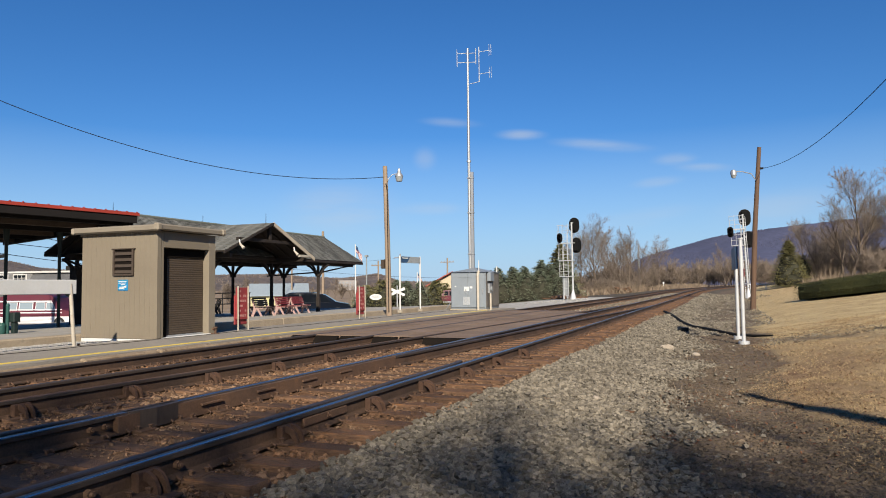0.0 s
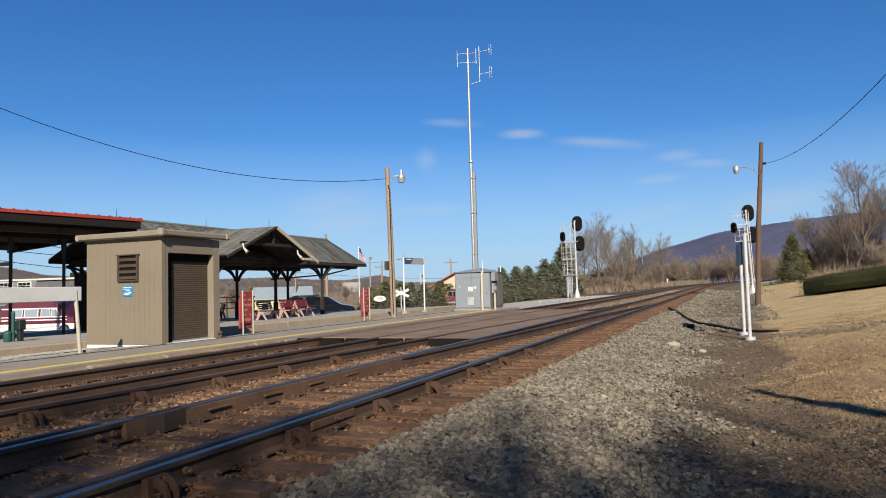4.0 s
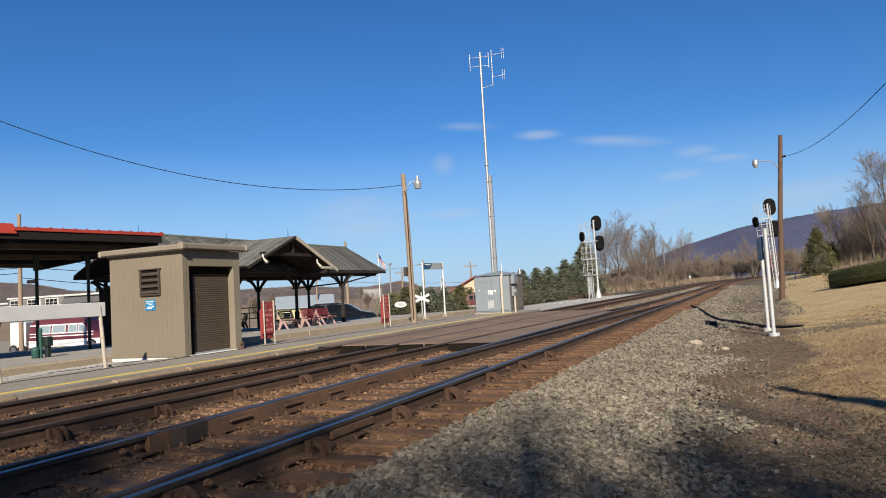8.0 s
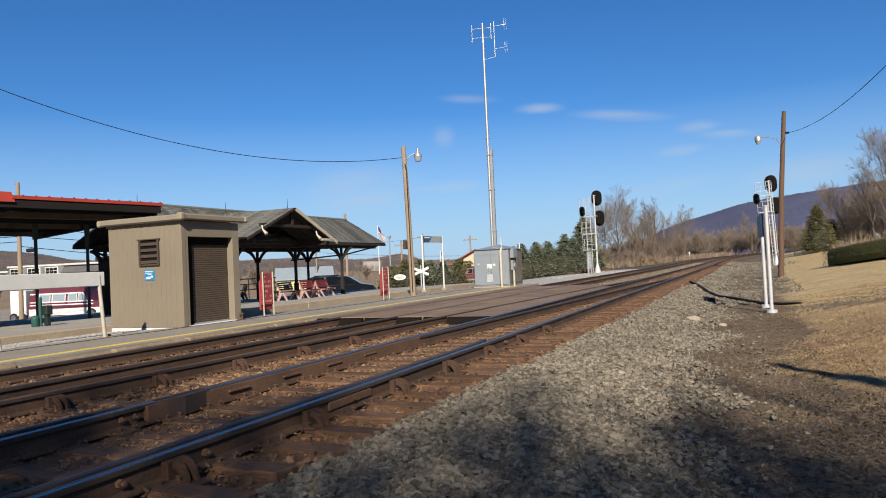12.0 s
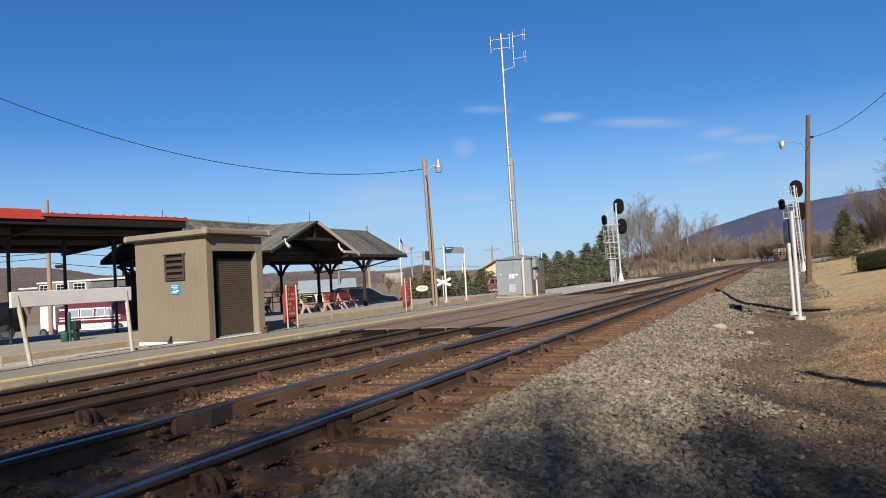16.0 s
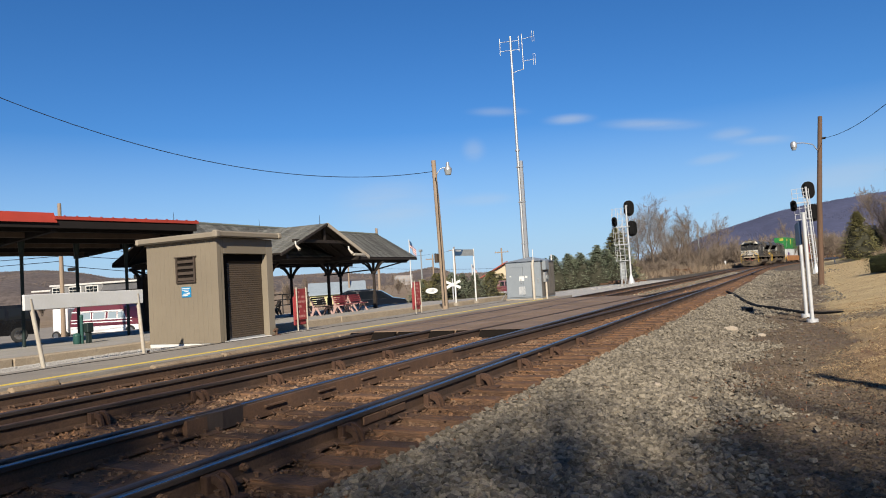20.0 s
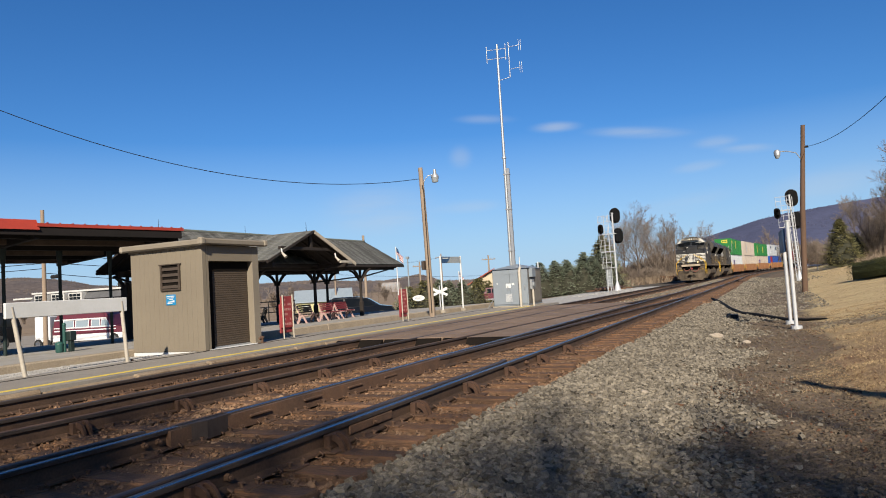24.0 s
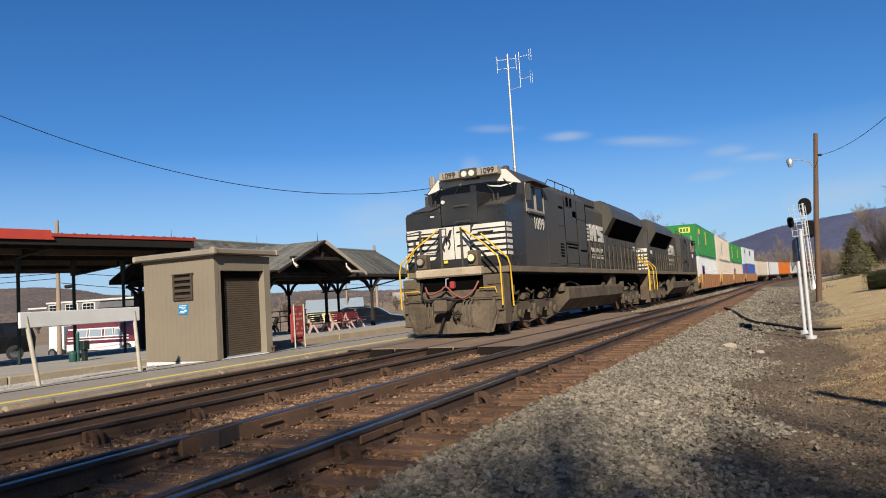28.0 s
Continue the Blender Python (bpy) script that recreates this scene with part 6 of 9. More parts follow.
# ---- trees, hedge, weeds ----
# Mountain trees carry the same painted haze blue.
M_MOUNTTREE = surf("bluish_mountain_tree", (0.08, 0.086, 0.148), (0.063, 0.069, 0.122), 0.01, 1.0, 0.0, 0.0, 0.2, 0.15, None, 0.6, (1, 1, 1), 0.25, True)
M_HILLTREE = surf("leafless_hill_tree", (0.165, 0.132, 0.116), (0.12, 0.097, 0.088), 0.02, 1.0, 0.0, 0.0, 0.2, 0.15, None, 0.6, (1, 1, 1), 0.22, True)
def branch_tree(seed, height, spread, levels=4, trunk_r=0.16, lean=0.0, stems=1, dense=1.0):
    """A bare tree: trunk and limbs as one mesh, fine twigs as another. Limbs leave at a sharp angle and turn up towards the light."""
    rnd = random.Random(seed)
    wood, twigs = Geo(), Geo()

    def grow(p, d, length, r, lvl):
        n = (6, 4, 3, 2, 1)[lvl]
        pts, rs = [p], [r]
        q = p.copy()
        for k in range(n):
            d = (d + Vector((rnd.uniform(-1, 1), rnd.uniform(-1, 1), rnd.uniform(-0.25, 0.4))) * (0.07 + 0.04 * lvl) + Vector((0, 0, 0.10 if lvl in (1, 2) else 0.0))).normalized()
            q = q + d * (length / n)
            pts.append(q.copy())
            rs.append(r * (1 - 0.75 * (k + 1) / n))
        (wood if lvl < 2 else twigs).tube(pts, rs, (7, 5, 3, 3, 3)[lvl], 0, False, True)
        if lvl >= levels:
            return
        kids = int((13, 8, 7, 5)[lvl] * dense + rnd.random())
        for k in range(kids):
            t = (k + rnd.random()) / kids
            t = (0.24 + 0.76 * t) if lvl == 0 else 0.18 + 0.82 * t
            i = min(int(t * n), n - 1)
            base = pts[i].lerp(pts[i + 1], t * n - i)
            a = rnd.uniform(0, 6.283)
            side = Vector((math.cos(a), math.sin(a), rnd.uniform(-0.25, 0.35)))
            side = (side - d * side.dot(d)).normalized()
            open_ = spread * rnd.uniform(0.75, 1.35) * (1.15 - 0.45 * t)
            nd = (d * math.cos(open_) + side * math.sin(open_)).normalized()
            grow(base, nd, length * rnd.uniform(0.42, 0.62) * (1.2 - 0.55 * t), max(rs[i] * rnd.uniform(0.42, 0.6), 0.019 - 0.003 * lvl), lvl + 1)

    for k in range(stems):
        o = Vector((rnd.uniform(-0.5, 0.5), rnd.uniform(-0.5, 0.5), -0.3)) if stems > 1 else Vector((0, 0, -0.3))
        d = Vector((rnd.uniform(-0.3, 0.3) * (stems > 1) + lean, rnd.uniform(-0.3, 0.3) * (stems > 1), 1)).normalized()
        grow(o, d, height * rnd.uniform(0.66, 0.78) * (1 if k == 0 else rnd.uniform(0.7, 1.0)), trunk_r * rnd.uniform(0.7, 1.0), 0)
    return wood.mesh("trunk_and_limbs", M_BARK), twigs.mesh("crown", M_TWIG)


def bare_tree(meshes, at, label, group, name="bare_tree"):
    ob = thing(name, label, "tree", group, "", at)
    part("trunk", meshes[0], None, ob)
    part("crown", meshes[1], None, ob)
    return ob


def needles(seed, height, width, mt, tiers=16, bottom=0.3, round_=False):
    """A conifer: whorls of boughs that droop and turn up at the tip, each set with many short needle sprays."""
    rng = np.random.default_rng(seed)
    B = int(tiers * 11)
    t = (np.arange(B) + rng.random(B)) / B
    z = bottom + (height - bottom) * t
    prof = (1 - t) ** 0.72 * 0.96 + 0.03 if not round_ else np.sin(np.pi * np.minimum(0.97, 0.25 + 0.75 * t)) ** 0.7
    rad = width / 2 * prof * rng.uniform(0.7, 1.12, B)
    a = rng.uniform(0, 2 * np.pi, B)
    K, Q = 11, 4
    s = (np.arange(K)[None] + rng.random((B, K))) / K
    s = 0.35 + 0.65 * s
    aa = a[:, None] + rng.normal(0, 0.10, (B, K)) / (0.3 + s)
    rr = rad[:, None] * s
    zz = z[:, None] - 0.10 * height * s * prof[:, None] + 0.07 * height * s ** 3 * prof[:, None] + rng.normal(0, 0.02, (B, K)) * height * 0.2
    C = np.repeat(np.stack([rr * np.cos(aa), rr * np.sin(aa), zz], -1).reshape(-1, 1, 3), Q, 1).reshape(-1, 3)
    A = np.repeat(aa.reshape(-1), Q) + rng.normal(0, 0.75, len(C))
    out = np.stack([np.cos(A), np.sin(A), rng.uniform(-0.45, 0.55, len(C))], 1)
    side = np.stack([-np.sin(A), np.cos(A), rng.uniform(-0.5, 0.5, len(C))], 1)
    L = (rng.uniform(0.10, 0.22, len(C)) * (0.6 + 0.09 * height))[:, None]
    w = L * rng.uniform(0.14, 0.26, (len(C), 1))
    V = np.stack([C - side * w, C + side * w, C + out * L], 1).reshape(-1, 3)
    return fast_mesh("needles", V, np.arange(len(V)).reshape(-1, 3), mt)


M_INNER = surf("shaded_inner_boughs", (0.05, 0.048, 0.03), (0.035, 0.035, 0.022), 2.0, 0.95, 0.0, 0.3, 12, 0.5)


def conifer(mesh, height, at, label, group, name="conifer"):
    ob = thing(name, label, "tree", group, "", at)
    part("trunk", Geo().tube([(0, 0, -0.3), (0, 0, height * 0.9)], [0.05 + height * 0.015, 0.02], 7), M_BARK, ob)
    half = max(v.co.x for v in mesh.vertices) * 0.62
    part("inner_bough_mass", Geo().tube([(0, 0, height * 0.03), (0, 0, height * 0.14), (0, 0, height * 0.45), (0, 0, height * 0.9)], [half * 0.75, half, half * 0.68, half * 0.12], 9), M_INNER, ob)
    part("needles", mesh, None, ob)
    return ob


def gz(x, y):
    return float(terrain(np.array([x]), np.array([y]))[0])


random.seed(12)
spruces = [needles(41, 4.6, 6.2, M_SPRUCE, 34, 0.1), needles(42, 4.6, 6.8, M_SPRUCE, 36, 0.1), needles(43, 4.6, 5.6, M_SPRUCE, 34, 0.1)]
pines = [needles(51, 5.6, 5.6, M_PINE, 52, 0.2), needles(52, 4.0, 4.6, M_PINE, 26, 0.1, True)]


def put(mesh, h0, x, y, top, group, label, rot, name="spruce_tree"):
    z = gz(x, y)
    k = (top - z) / h0
    ob = conifer(mesh, h0, pose(x, y, z, 0, 0, rot), label, group, name)
    ob.scale = (k, k, k)


for i, (x, y, top) in enumerate([(-25.9, 79.5, 2.6), (-24.4, 78.0, 3.2), (-22.9, 79.0, 3.3), (-21.4, 79.5, 3.1), (-19.9, 80.0, 3.1), (-18.5, 81.0, 2.9), (-20.6, 83.5, 4.2), (-18.4, 84.5, 4.4), (-27.3, 80.5, 2.7), (-23.6, 82.5, 3.2), (-17.4, 80.5, 2.4), (-26.6, 82.0, 3.0), (-22.2, 81.5, 3.4), (-19.2, 82.0, 3.6)]):
    put(spruces[i % 3], 4.6, x, y, top, "blue spruces in a row", "bushy grey-green spruce at the edge of the yard", i * 67)
for i, (x, y, top) in enumerate([(-29.4, 54.6, 1.2), (-27.9, 55.2, 1.75), (-26.6, 56.2, 1.5), (-28.8, 57.6, 1.7), (-27.0, 58.5, 1.6), (-30.4, 57.0, 1.3), (-25.3, 57.6, 1.55), (-24.4, 58.8, 1.35), (-28.4, 59.2, 1.75), (-31.6, 77, 1.9), (-33.2, 80, 1.8), (-30.2, 76, 1.5)]):
    put(pines[1] if i % 2 else spruces[i % 3], 4.0 if i % 2 else 4.6, x, y, top, "evergreens by the parking lot", "rounded dark green evergreen by the parking lot", i * 51)
put(pines[0], 5.6, -19.6, 90, 6.4, "", "tall olive-brown pine behind the signal mast", 20, "pine_tree")
put(pines[0], 5.6, 7.2, 92.5, 6.1, "", "broad olive-green pine at the edge of the lawn", 140, "pine_tree")
put(pines[1], 4.0, 9.2, 98, 4.6, "", "low olive-green pine at the edge of the lawn", 10, "pine_tree")

big = [branch_tree(61, 12.5, 0.66, 4, 0.22), branch_tree(62, 12, 0.62, 4, 0.17, 0.03, 2, 0.82), branch_tree(63, 11, 0.7, 4, 0.17, -0.03, 1, 1.0)]
shrub = [branch_tree(71, 4.5, 0.6, 3, 0.05, 0, 7, 0.75), branch_tree(72, 4.0, 0.65, 3, 0.045, 0, 8, 0.75)]


def put_tree(meshes, h0, x, y, top, label, group, rot):
    z = gz(x, y)
    ob = bare_tree(meshes, pose(x, y, z, 0, 0, rot), label, group)
    k = (top - z) / h0
    ob.scale = (k, k, k)


for i, (x, y, top) in enumerate([(-19.0, 113, 12.0), (-16.6, 116, 11.2), (-21.4, 112, 9.6), (-14.6, 119, 10.2), (-13.0, 121, 8.6), (-17.8, 122, 10.8), (-23.5, 110, 8.2), (-15.6, 112, 8.4)]):
    put_tree(big[i % 3], (12.5, 12, 11)[i % 3] * 1.02, x, y, top, "tall bare tree among brown brush", "bare trees beyond the signal", i * 77)
put_tree(big[0], 12.7, -16.1, 199, 13.8, "lone bare tree in the field", "", 30)
put_tree(big[1], 12.2, 0.5, 205, 13.0, "lone bare tree in the field", "", 130)
for i, (x, y, top) in enumerate([(13.2, 94, 13.0), (14.6, 92, 14.0), (18.6, 92, 14.2), (11.6, 97, 9.5), (16.0, 99, 11.5), (21, 90, 14.6), (19.8, 95, 13.0), (24.0, 95, 13.6)]):
    put_tree(big[(i + 1) % 3], (12, 11, 12.5)[i % 3], x, y, top, "tall bare tree above the hedge", "bare trees beyond the lawn", i * 61 + 9)
random.seed(14)
for i in range(22):
    x, y = random.uniform(-24, -12.5), random.uniform(104, 121)
    put_tree(shrub[i % 2], 4.4, x, y, random.uniform(1.6, 3.2), "leafless brown shrub in the brush", "brush by the line", i * 41)
for i in range(9):
    x, y = random.uniform(10, 26), random.uniform(96, 112)
    put_tree(big[i % 3], 12, x, y, gz(x, y) + random.uniform(6.0, 9.5), "bare tree in the wood beyond the lawn", "wood beyond the lawn", i * 29)
for i in range(9):
    x, y = random.uniform(11, 24), random.uniform(82, 90)
    put_tree(shrub[i % 2], 4.4, x, y, gz(x, y) + random.uniform(2.0, 4.2), "leafless brown shrub beyond the lawn", "brush beyond the lawn", i * 37)
for i in range(26):
    x, y = -31 + i * 0.75 + random.uniform(-0.5, 0.5), random.uniform(124, 142)
    put_tree(shrub[i % 2], 4.4, x, y, random.uniform(3.2, 5.4), "leafless brown shrub behind the bare trees", "brush behind the bare trees", i * 43)
for i in range(44):
    x = -36 + i * 1.35 + random.uniform(-0.8, 0.8)
    y = 225 + random.uniform(-22, 34)
    put_tree(shrub[i % 2], 4.4, x, y, random.uniform(4.5, 11.0), "distant leafless brush beyond the field", "far brush", i * 53)

for i in range(34):
    x, y = 8.8 + (i % 17) * 1.3 + random.uniform(-0.5, 0.5), random.uniform(93, 112) + 3.0 * (i // 17)
    put_tree(shrub[i % 2], 4.4, x, y, gz(x, y) + random.uniform(3.2, 5.0), "dense leafless thicket shrub beyond the lawn", "thicket beyond the lawn", i * 47)

for i in range(46):
    a = radians(-56 + i * 0.72 + random.uniform(-0.3, 0.3))
    d = random.uniform(120, 190)
    x, y = d * math.sin(a), d * math.cos(a)
    put_tree(big[i % 3] if i % 3 else shrub[i % 2], 12 if i % 3 else 4.4, x, y, gz(x, y) + random.uniform(3.0, 5.2), "distant leafless tree beyond the town", "trees beyond the town", i * 59)

# clipped hedge: a dense body under a coat of leaves
hedge = thing("hedge", "long clipped dark green yew hedge on the lawn", "hedge")
hx0, hy0, hx1, hy1 = 3.25, 41.2, 12.5, 34.2


def hedge_parts():
    d = Vector((hx1 - hx0, hy1 - hy0, 0))
    L = d.length
    d.normalize()
    nrm = Vector((-d.y, d.x, 0))
    if nrm.y < 0:
        nrm = -nrm
    rng = np.random.default_rng(77)
    g = Geo()
    W, H = 2.2, 0.9
    V, F, n = [], [], 0
    rows = []
    for k in range(24):
        t = k / 23
        e = min(1.0, 0.45 + 4.0 * t)
        c = Vector((hx0, hy0, 0)) + d * (L * t) + nrm * (W / 2)
        z0 = gz(c.x, c.y)
        sec = [(-W / 2 * e * 0.86, 0.05), (-W / 2 * e, 0.35), (-W / 2 * e * 0.97, 0.8 * H), (-W / 2 * e * 0.75, H * (0.9 + 0.1 * e)), (0, H * (0.93 + 0.12 * e)), (W / 2 * e * 0.75, H), (W / 2 * e, 0.6), (W / 2 * e * 0.9, 0.05)]
        rows.append([c + nrm * (u * 0.93) + Vector((0, 0, z0 + w * 0.96)) for u, w in sec])
        for q in range(900):
            i = rng.integers(0, len(sec) - 1)
            s_ = rng.random()
            u = sec[i][0] * (1 - s_) + sec[i + 1][0] * s_
            w = sec[i][1] * (1 - s_) + sec[i + 1][1] * s_
            p = np.array(c + d * (rng.uniform(-0.5, 0.5) * L / 23) + nrm * u + Vector((0, 0, z0 + w))) + rng.normal(0, 0.03, 3)
            a, b = rng.normal(0, 1, 3), rng.normal(0, 1, 3)
            a /= np.linalg.norm(a)
            b /= np.linalg.norm(b)
            s2 = rng.uniform(0.025, 0.06)
            V += [p, p + a * s2, p + b * s2]
            F.append((n, n + 1, n + 2))
            n += 3
    m = len(rows[0])
    v = [p for r_ in rows for p in r_]
    f = [(i * m + j, (i + 1) * m + j, (i + 1) * m + j + 1, i * m + j + 1) for i in range(23) for j in range(m - 1)] + [tuple(range(m))]
    g.add(v, f)
    part("inner_mass", g, M_HEDGE, hedge)
    part("leaf_coat", fast_mesh("leaf_coat", np.array(V), np.array(F), M_HEDGE), None, hedge)


hedge_parts()


def blades(name, label, seed, areas, mt, cat):
    rng = np.random.default_rng(seed)
    P, H, W = [], [], []
    for x0, x1, y0, y1, n, h0, h1, w in areas:
        x, y = rng.uniform(x0, x1, n), rng.uniform(y0, y1, n)
        lawn = ground_zones(x, y)[0]
        cross = np.where(y > BEND_Y, BEND_X - np.hypot(BEND_X - x, y - BEND_Y), x)
        k = (rng.random(n) < (lawn * (0.35 + 0.65 * (np.sin(x * 4.3 + 2.0 * np.sin(y * 1.7)) + np.sin(y * 3.9 + x * 1.3) > -0.5)) if mt is M_BLADE else 1.0)) & ((cross < -11.8) | (cross > -2.2))
        x, y = x[k], y[k]
        P.append(np.stack([x, y, terrain(x, y) + relief(x, y) - 0.005], 1))
        H.append(rng.uniform(h0, h1, len(x)))
        W.append(np.full(len(x), w))
    P, H, W = np.concatenate(P), np.concatenate(H), np.concatenate(W)
    n = len(P)
    a = rng.uniform(0, 2 * np.pi, n)
    side = np.stack([np.cos(a), np.sin(a), np.zeros(n)], 1) * W[:, None]
    lean = np.stack([rng.normal(0, 0.45, n), rng.normal(0, 0.45, n), np.ones(n)], 1) * H[:, None] * (np.array([2.2, 2.2, 1.0]) if mt is M_BLADE else 1.0)
    V = np.stack([P - side, P + side, P + lean], 1).reshape(-1, 3)
    F = np.arange(3 * n).reshape(n, 3)
    tagged(part(name, fast_mesh(name, V, F, mt), None), label, cat, "", "stuff")


blades("lawn_grass", "short dormant tan grass", 81, [(0.1, 2.6, 5.5, 12, 34000, 0.012, 0.034, 0.006), (0.3, 4.5, 12, 24, 34000, 0.014, 0.034, 0.009), (0.5, 9, 24, 46, 22000, 0.012, 0.03, 0.01), (1.5, 16, 46, 90, 12000, 0.03, 0.06, 0.02)], M_BLADE, "grass")
blades("dry_weeds", "tall dry brown weeds in the field", 82, [(-13.5, -2.0, 135, 205, 5200, 0.5, 1.3, 0.05), (-24, -12.2, 98, 124, 3600, 0.4, 1.4, 0.04), (-34, -12.5, 124, 200, 5200, 0.5, 1.5, 0.06), (8, 26, 78, 90, 2500, 0.3, 1.0, 0.04), (-23, -12.0, 103, 121, 4200, 0.6, 1.8, 0.025), (-14.0, -3.0, 150, 204, 3600, 0.5, 1.4, 0.04), (9, 26, 84, 108, 1500, 0.6, 2.0, 0.03)], M_STRAW, "weeds")
blades("trackside_weeds", "thin dry weeds in the dirt", 83, [(-1.0, 0.5, 8.0, 11.0, 300, 0.03, 0.10, 0.004), (-1.2, 0.6, 12, 34, 500, 0.03, 0.10, 0.006), (-14.1, -13.9, 5, 35, 200, 0.03, 0.09, 0.005)], M_STRAW, "weeds")


def leaves():
    rng = np.random.default_rng(91)
    cx = np.concatenate([rng.normal(-1.0, 0.22, 420), rng.normal(-0.75, 0.14, 160), rng.normal(-0.55, 0.28, 160), rng.normal(-0.2, 0.7, 420), rng.normal(0.9, 0.5, 420), rng.normal(-1.0, 0.5, 160)])
    cy = np.concatenate([rng.normal(9.45, 0.22, 420), rng.normal(7.3, 0.10, 160), rng.normal(9.6, 0.45, 160), rng.normal(12.5, 3.2, 420), rng.normal(8.6, 2.2, 420), rng.normal(8.2, 2.0, 160)])
    cx = np.concatenate([cx, rng.uniform(0.2, 4.2, 1500), rng.normal(0.75, 0.35, 700)])
    cy = np.concatenate([cy, rng.uniform(6.5, 20.5, 1500), rng.uniform(6.0, 20.0, 700)])
    z = terrain(cx, cy) + relief(cx, cy) + 0.016
    V, F = [], []
    for i in range(len(cx)):
        a, s = rng.uniform(0, 6.28), rng.uniform(0.010, 0.024)
        u = np.array([math.cos(a), math.sin(a), rng.normal(0, 0.35)]) * s
        w = np.array([-math.sin(a), math.cos(a), rng.normal(0, 0.35)]) * s * 0.5
        p = np.array([cx[i], cy[i], z[i]])
        V += [p - u, p - w, p + u, p + w]
        F.append((4 * i, 4 * i + 1, 4 * i + 2, 4 * i + 3))
    tagged(part("fallen_leaves", fast_mesh("fallen_leaves", np.array(V), np.array(F), M_LEAF), None), "scattered reddish-brown dead leaves", "leaves", "", "stuff")


leaves()
# trees and posts behind the eye, whose shade falls on the foreground
for i, x, y, k in ((0, 0.2, -8.8, 0.75), (2, 1.9, -9.2, 0.78), (4, 3.5, -8.6, 0.75), (5, 5.2, -7.2, 0.75), (9, 6.6, -6.7, 0.75), (11, 8.6, -7.4, 0.75), (3, 4.4, -9.6, 0.85), (8, 7.4, -8.4, 0.85), (6, -1.0, -8.6, 0.75), (10, 1.0, -8.0, 0.7), (13, 2.7, -7.6, 0.7), (16, 5.9, -8.0, 0.82), (17, 0.9, -6.2, 0.6), (18, -0.3, -5.7, 0.6), (19, 2.1, -6.5, 0.64), (21, 3.3, -5.2, 0.53)):
    bare_tree(big[i % 3], pose(x, y, -0.4, 0, 0, 70 * i + 15), "bare tree behind the path", "bare trees behind the path").scale = (k, k, k)
for x, y, h in ((3.86, 2.8, 5.0), (6.27, 12.4, 4.6)):
    solo("timber_post", Geo().tube([(x, y, -0.5), (x, y, h - 0.4)], [0.13, 0.11], 10), M_WOODD, "dark timber post on the lawn", "post", "lawn posts")
hill_woods("mountain_woods", "leafless woods on the mountain, coloured haze blue", -10.5, 26, 3200, 860, MOUNT_LINE, 12000, 8.0, M_MOUNTTREE, 18)
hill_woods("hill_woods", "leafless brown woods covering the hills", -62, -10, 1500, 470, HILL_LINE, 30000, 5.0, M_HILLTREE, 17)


# ---- things on the plaza and in the lot ----
M_PINKEND = surf("faded_pink_bench_end", (0.50, 0.34, 0.31), (0.40, 0.26, 0.24), 3.0, 0.7)
def box_bin(x, y, z, label):
    ob = thing("litter_bin", label, "litter bin", "green bins", "", pose(x, y, z))
    part("body", Geo().tube([(0, 0, 0), (0, 0, 0.04), (0, 0, 0.22)], [0.09, 0.10, 0.105], 12), M_GREEN, ob)
    part("lid", Geo().tube([(0, 0, 0.22), (0, 0, 0.26), (0, 0, 0.30)], [0.11, 0.10, 0.04], 12), M_GREEN, ob)


box_bin(-17.78, 12.92, -0.06, "low dark green litter bin by the canopy post")
ob = thing("newspaper_box", "dark green newspaper box on a pedestal", "box", "", "", pose(-17.62, 13.16, -0.06))
part("pedestal", Geo().box(-0.06, 0.06, -0.06, 0.06, 0, 0.34, 0.01), M_GREENBLACK, ob)
part("box", Geo().box(-0.1, 0.1, -0.1, 0.1, 0.3, 0.56, 0.02), M_GREENBLACK, ob)
ob = thing("bollard", "slim dark green bollard on the plaza", "bollard", "", "", pose(-17.72, 13.03, -0.06))
part("shaft", Geo().tube([(0, 0, 0), (0, 0, 0.74)], 0.045, 10), M_GREEN, ob)
part("cap", Geo().tube([(0, 0, 0.74), (0, 0, 0.80)], [0.055, 0.03], 10), M_GREEN, ob)


def bench(x, y, rot, slat_mat, end_mat, label):
    ob = thing("bench", label, "bench", "platform benches", "", pose(x, y, -0.07 if x > -20 else -0.23, 0, 0, rot) @ Matrix.Diagonal((0.62, 0.85, 0.85, 1)))
    for ex in (-0.72, 0.72):
        part("end_frame", Geo().prism([(-0.30, 0), (-0.20, 0), (0.02, 0.36), (0.22, 0), (0.32, 0), (0.20, 0.42), (0.34, 0.85), (0.26, 0.88), (0.10, 0.46), (-0.30, 0.44), (-0.32, 0.38), (-0.08, 0.38)], "x", ex - 0.03, ex + 0.03), end_mat, ob)
    for i in range(4):
        part("seat_slat", Geo().box(-0.78, 0.78, -0.30 + i * 0.11, -0.21 + i * 0.11, 0.42, 0.45, 0.006), slat_mat, ob)
    for i in range(4):
        z = 0.52 + i * 0.10
        yy = 0.13 + i * 0.036
        part("back_slat", Geo().box(-0.78, 0.78, yy, yy + 0.03, z, z + 0.08, 0.006), slat_mat, ob)


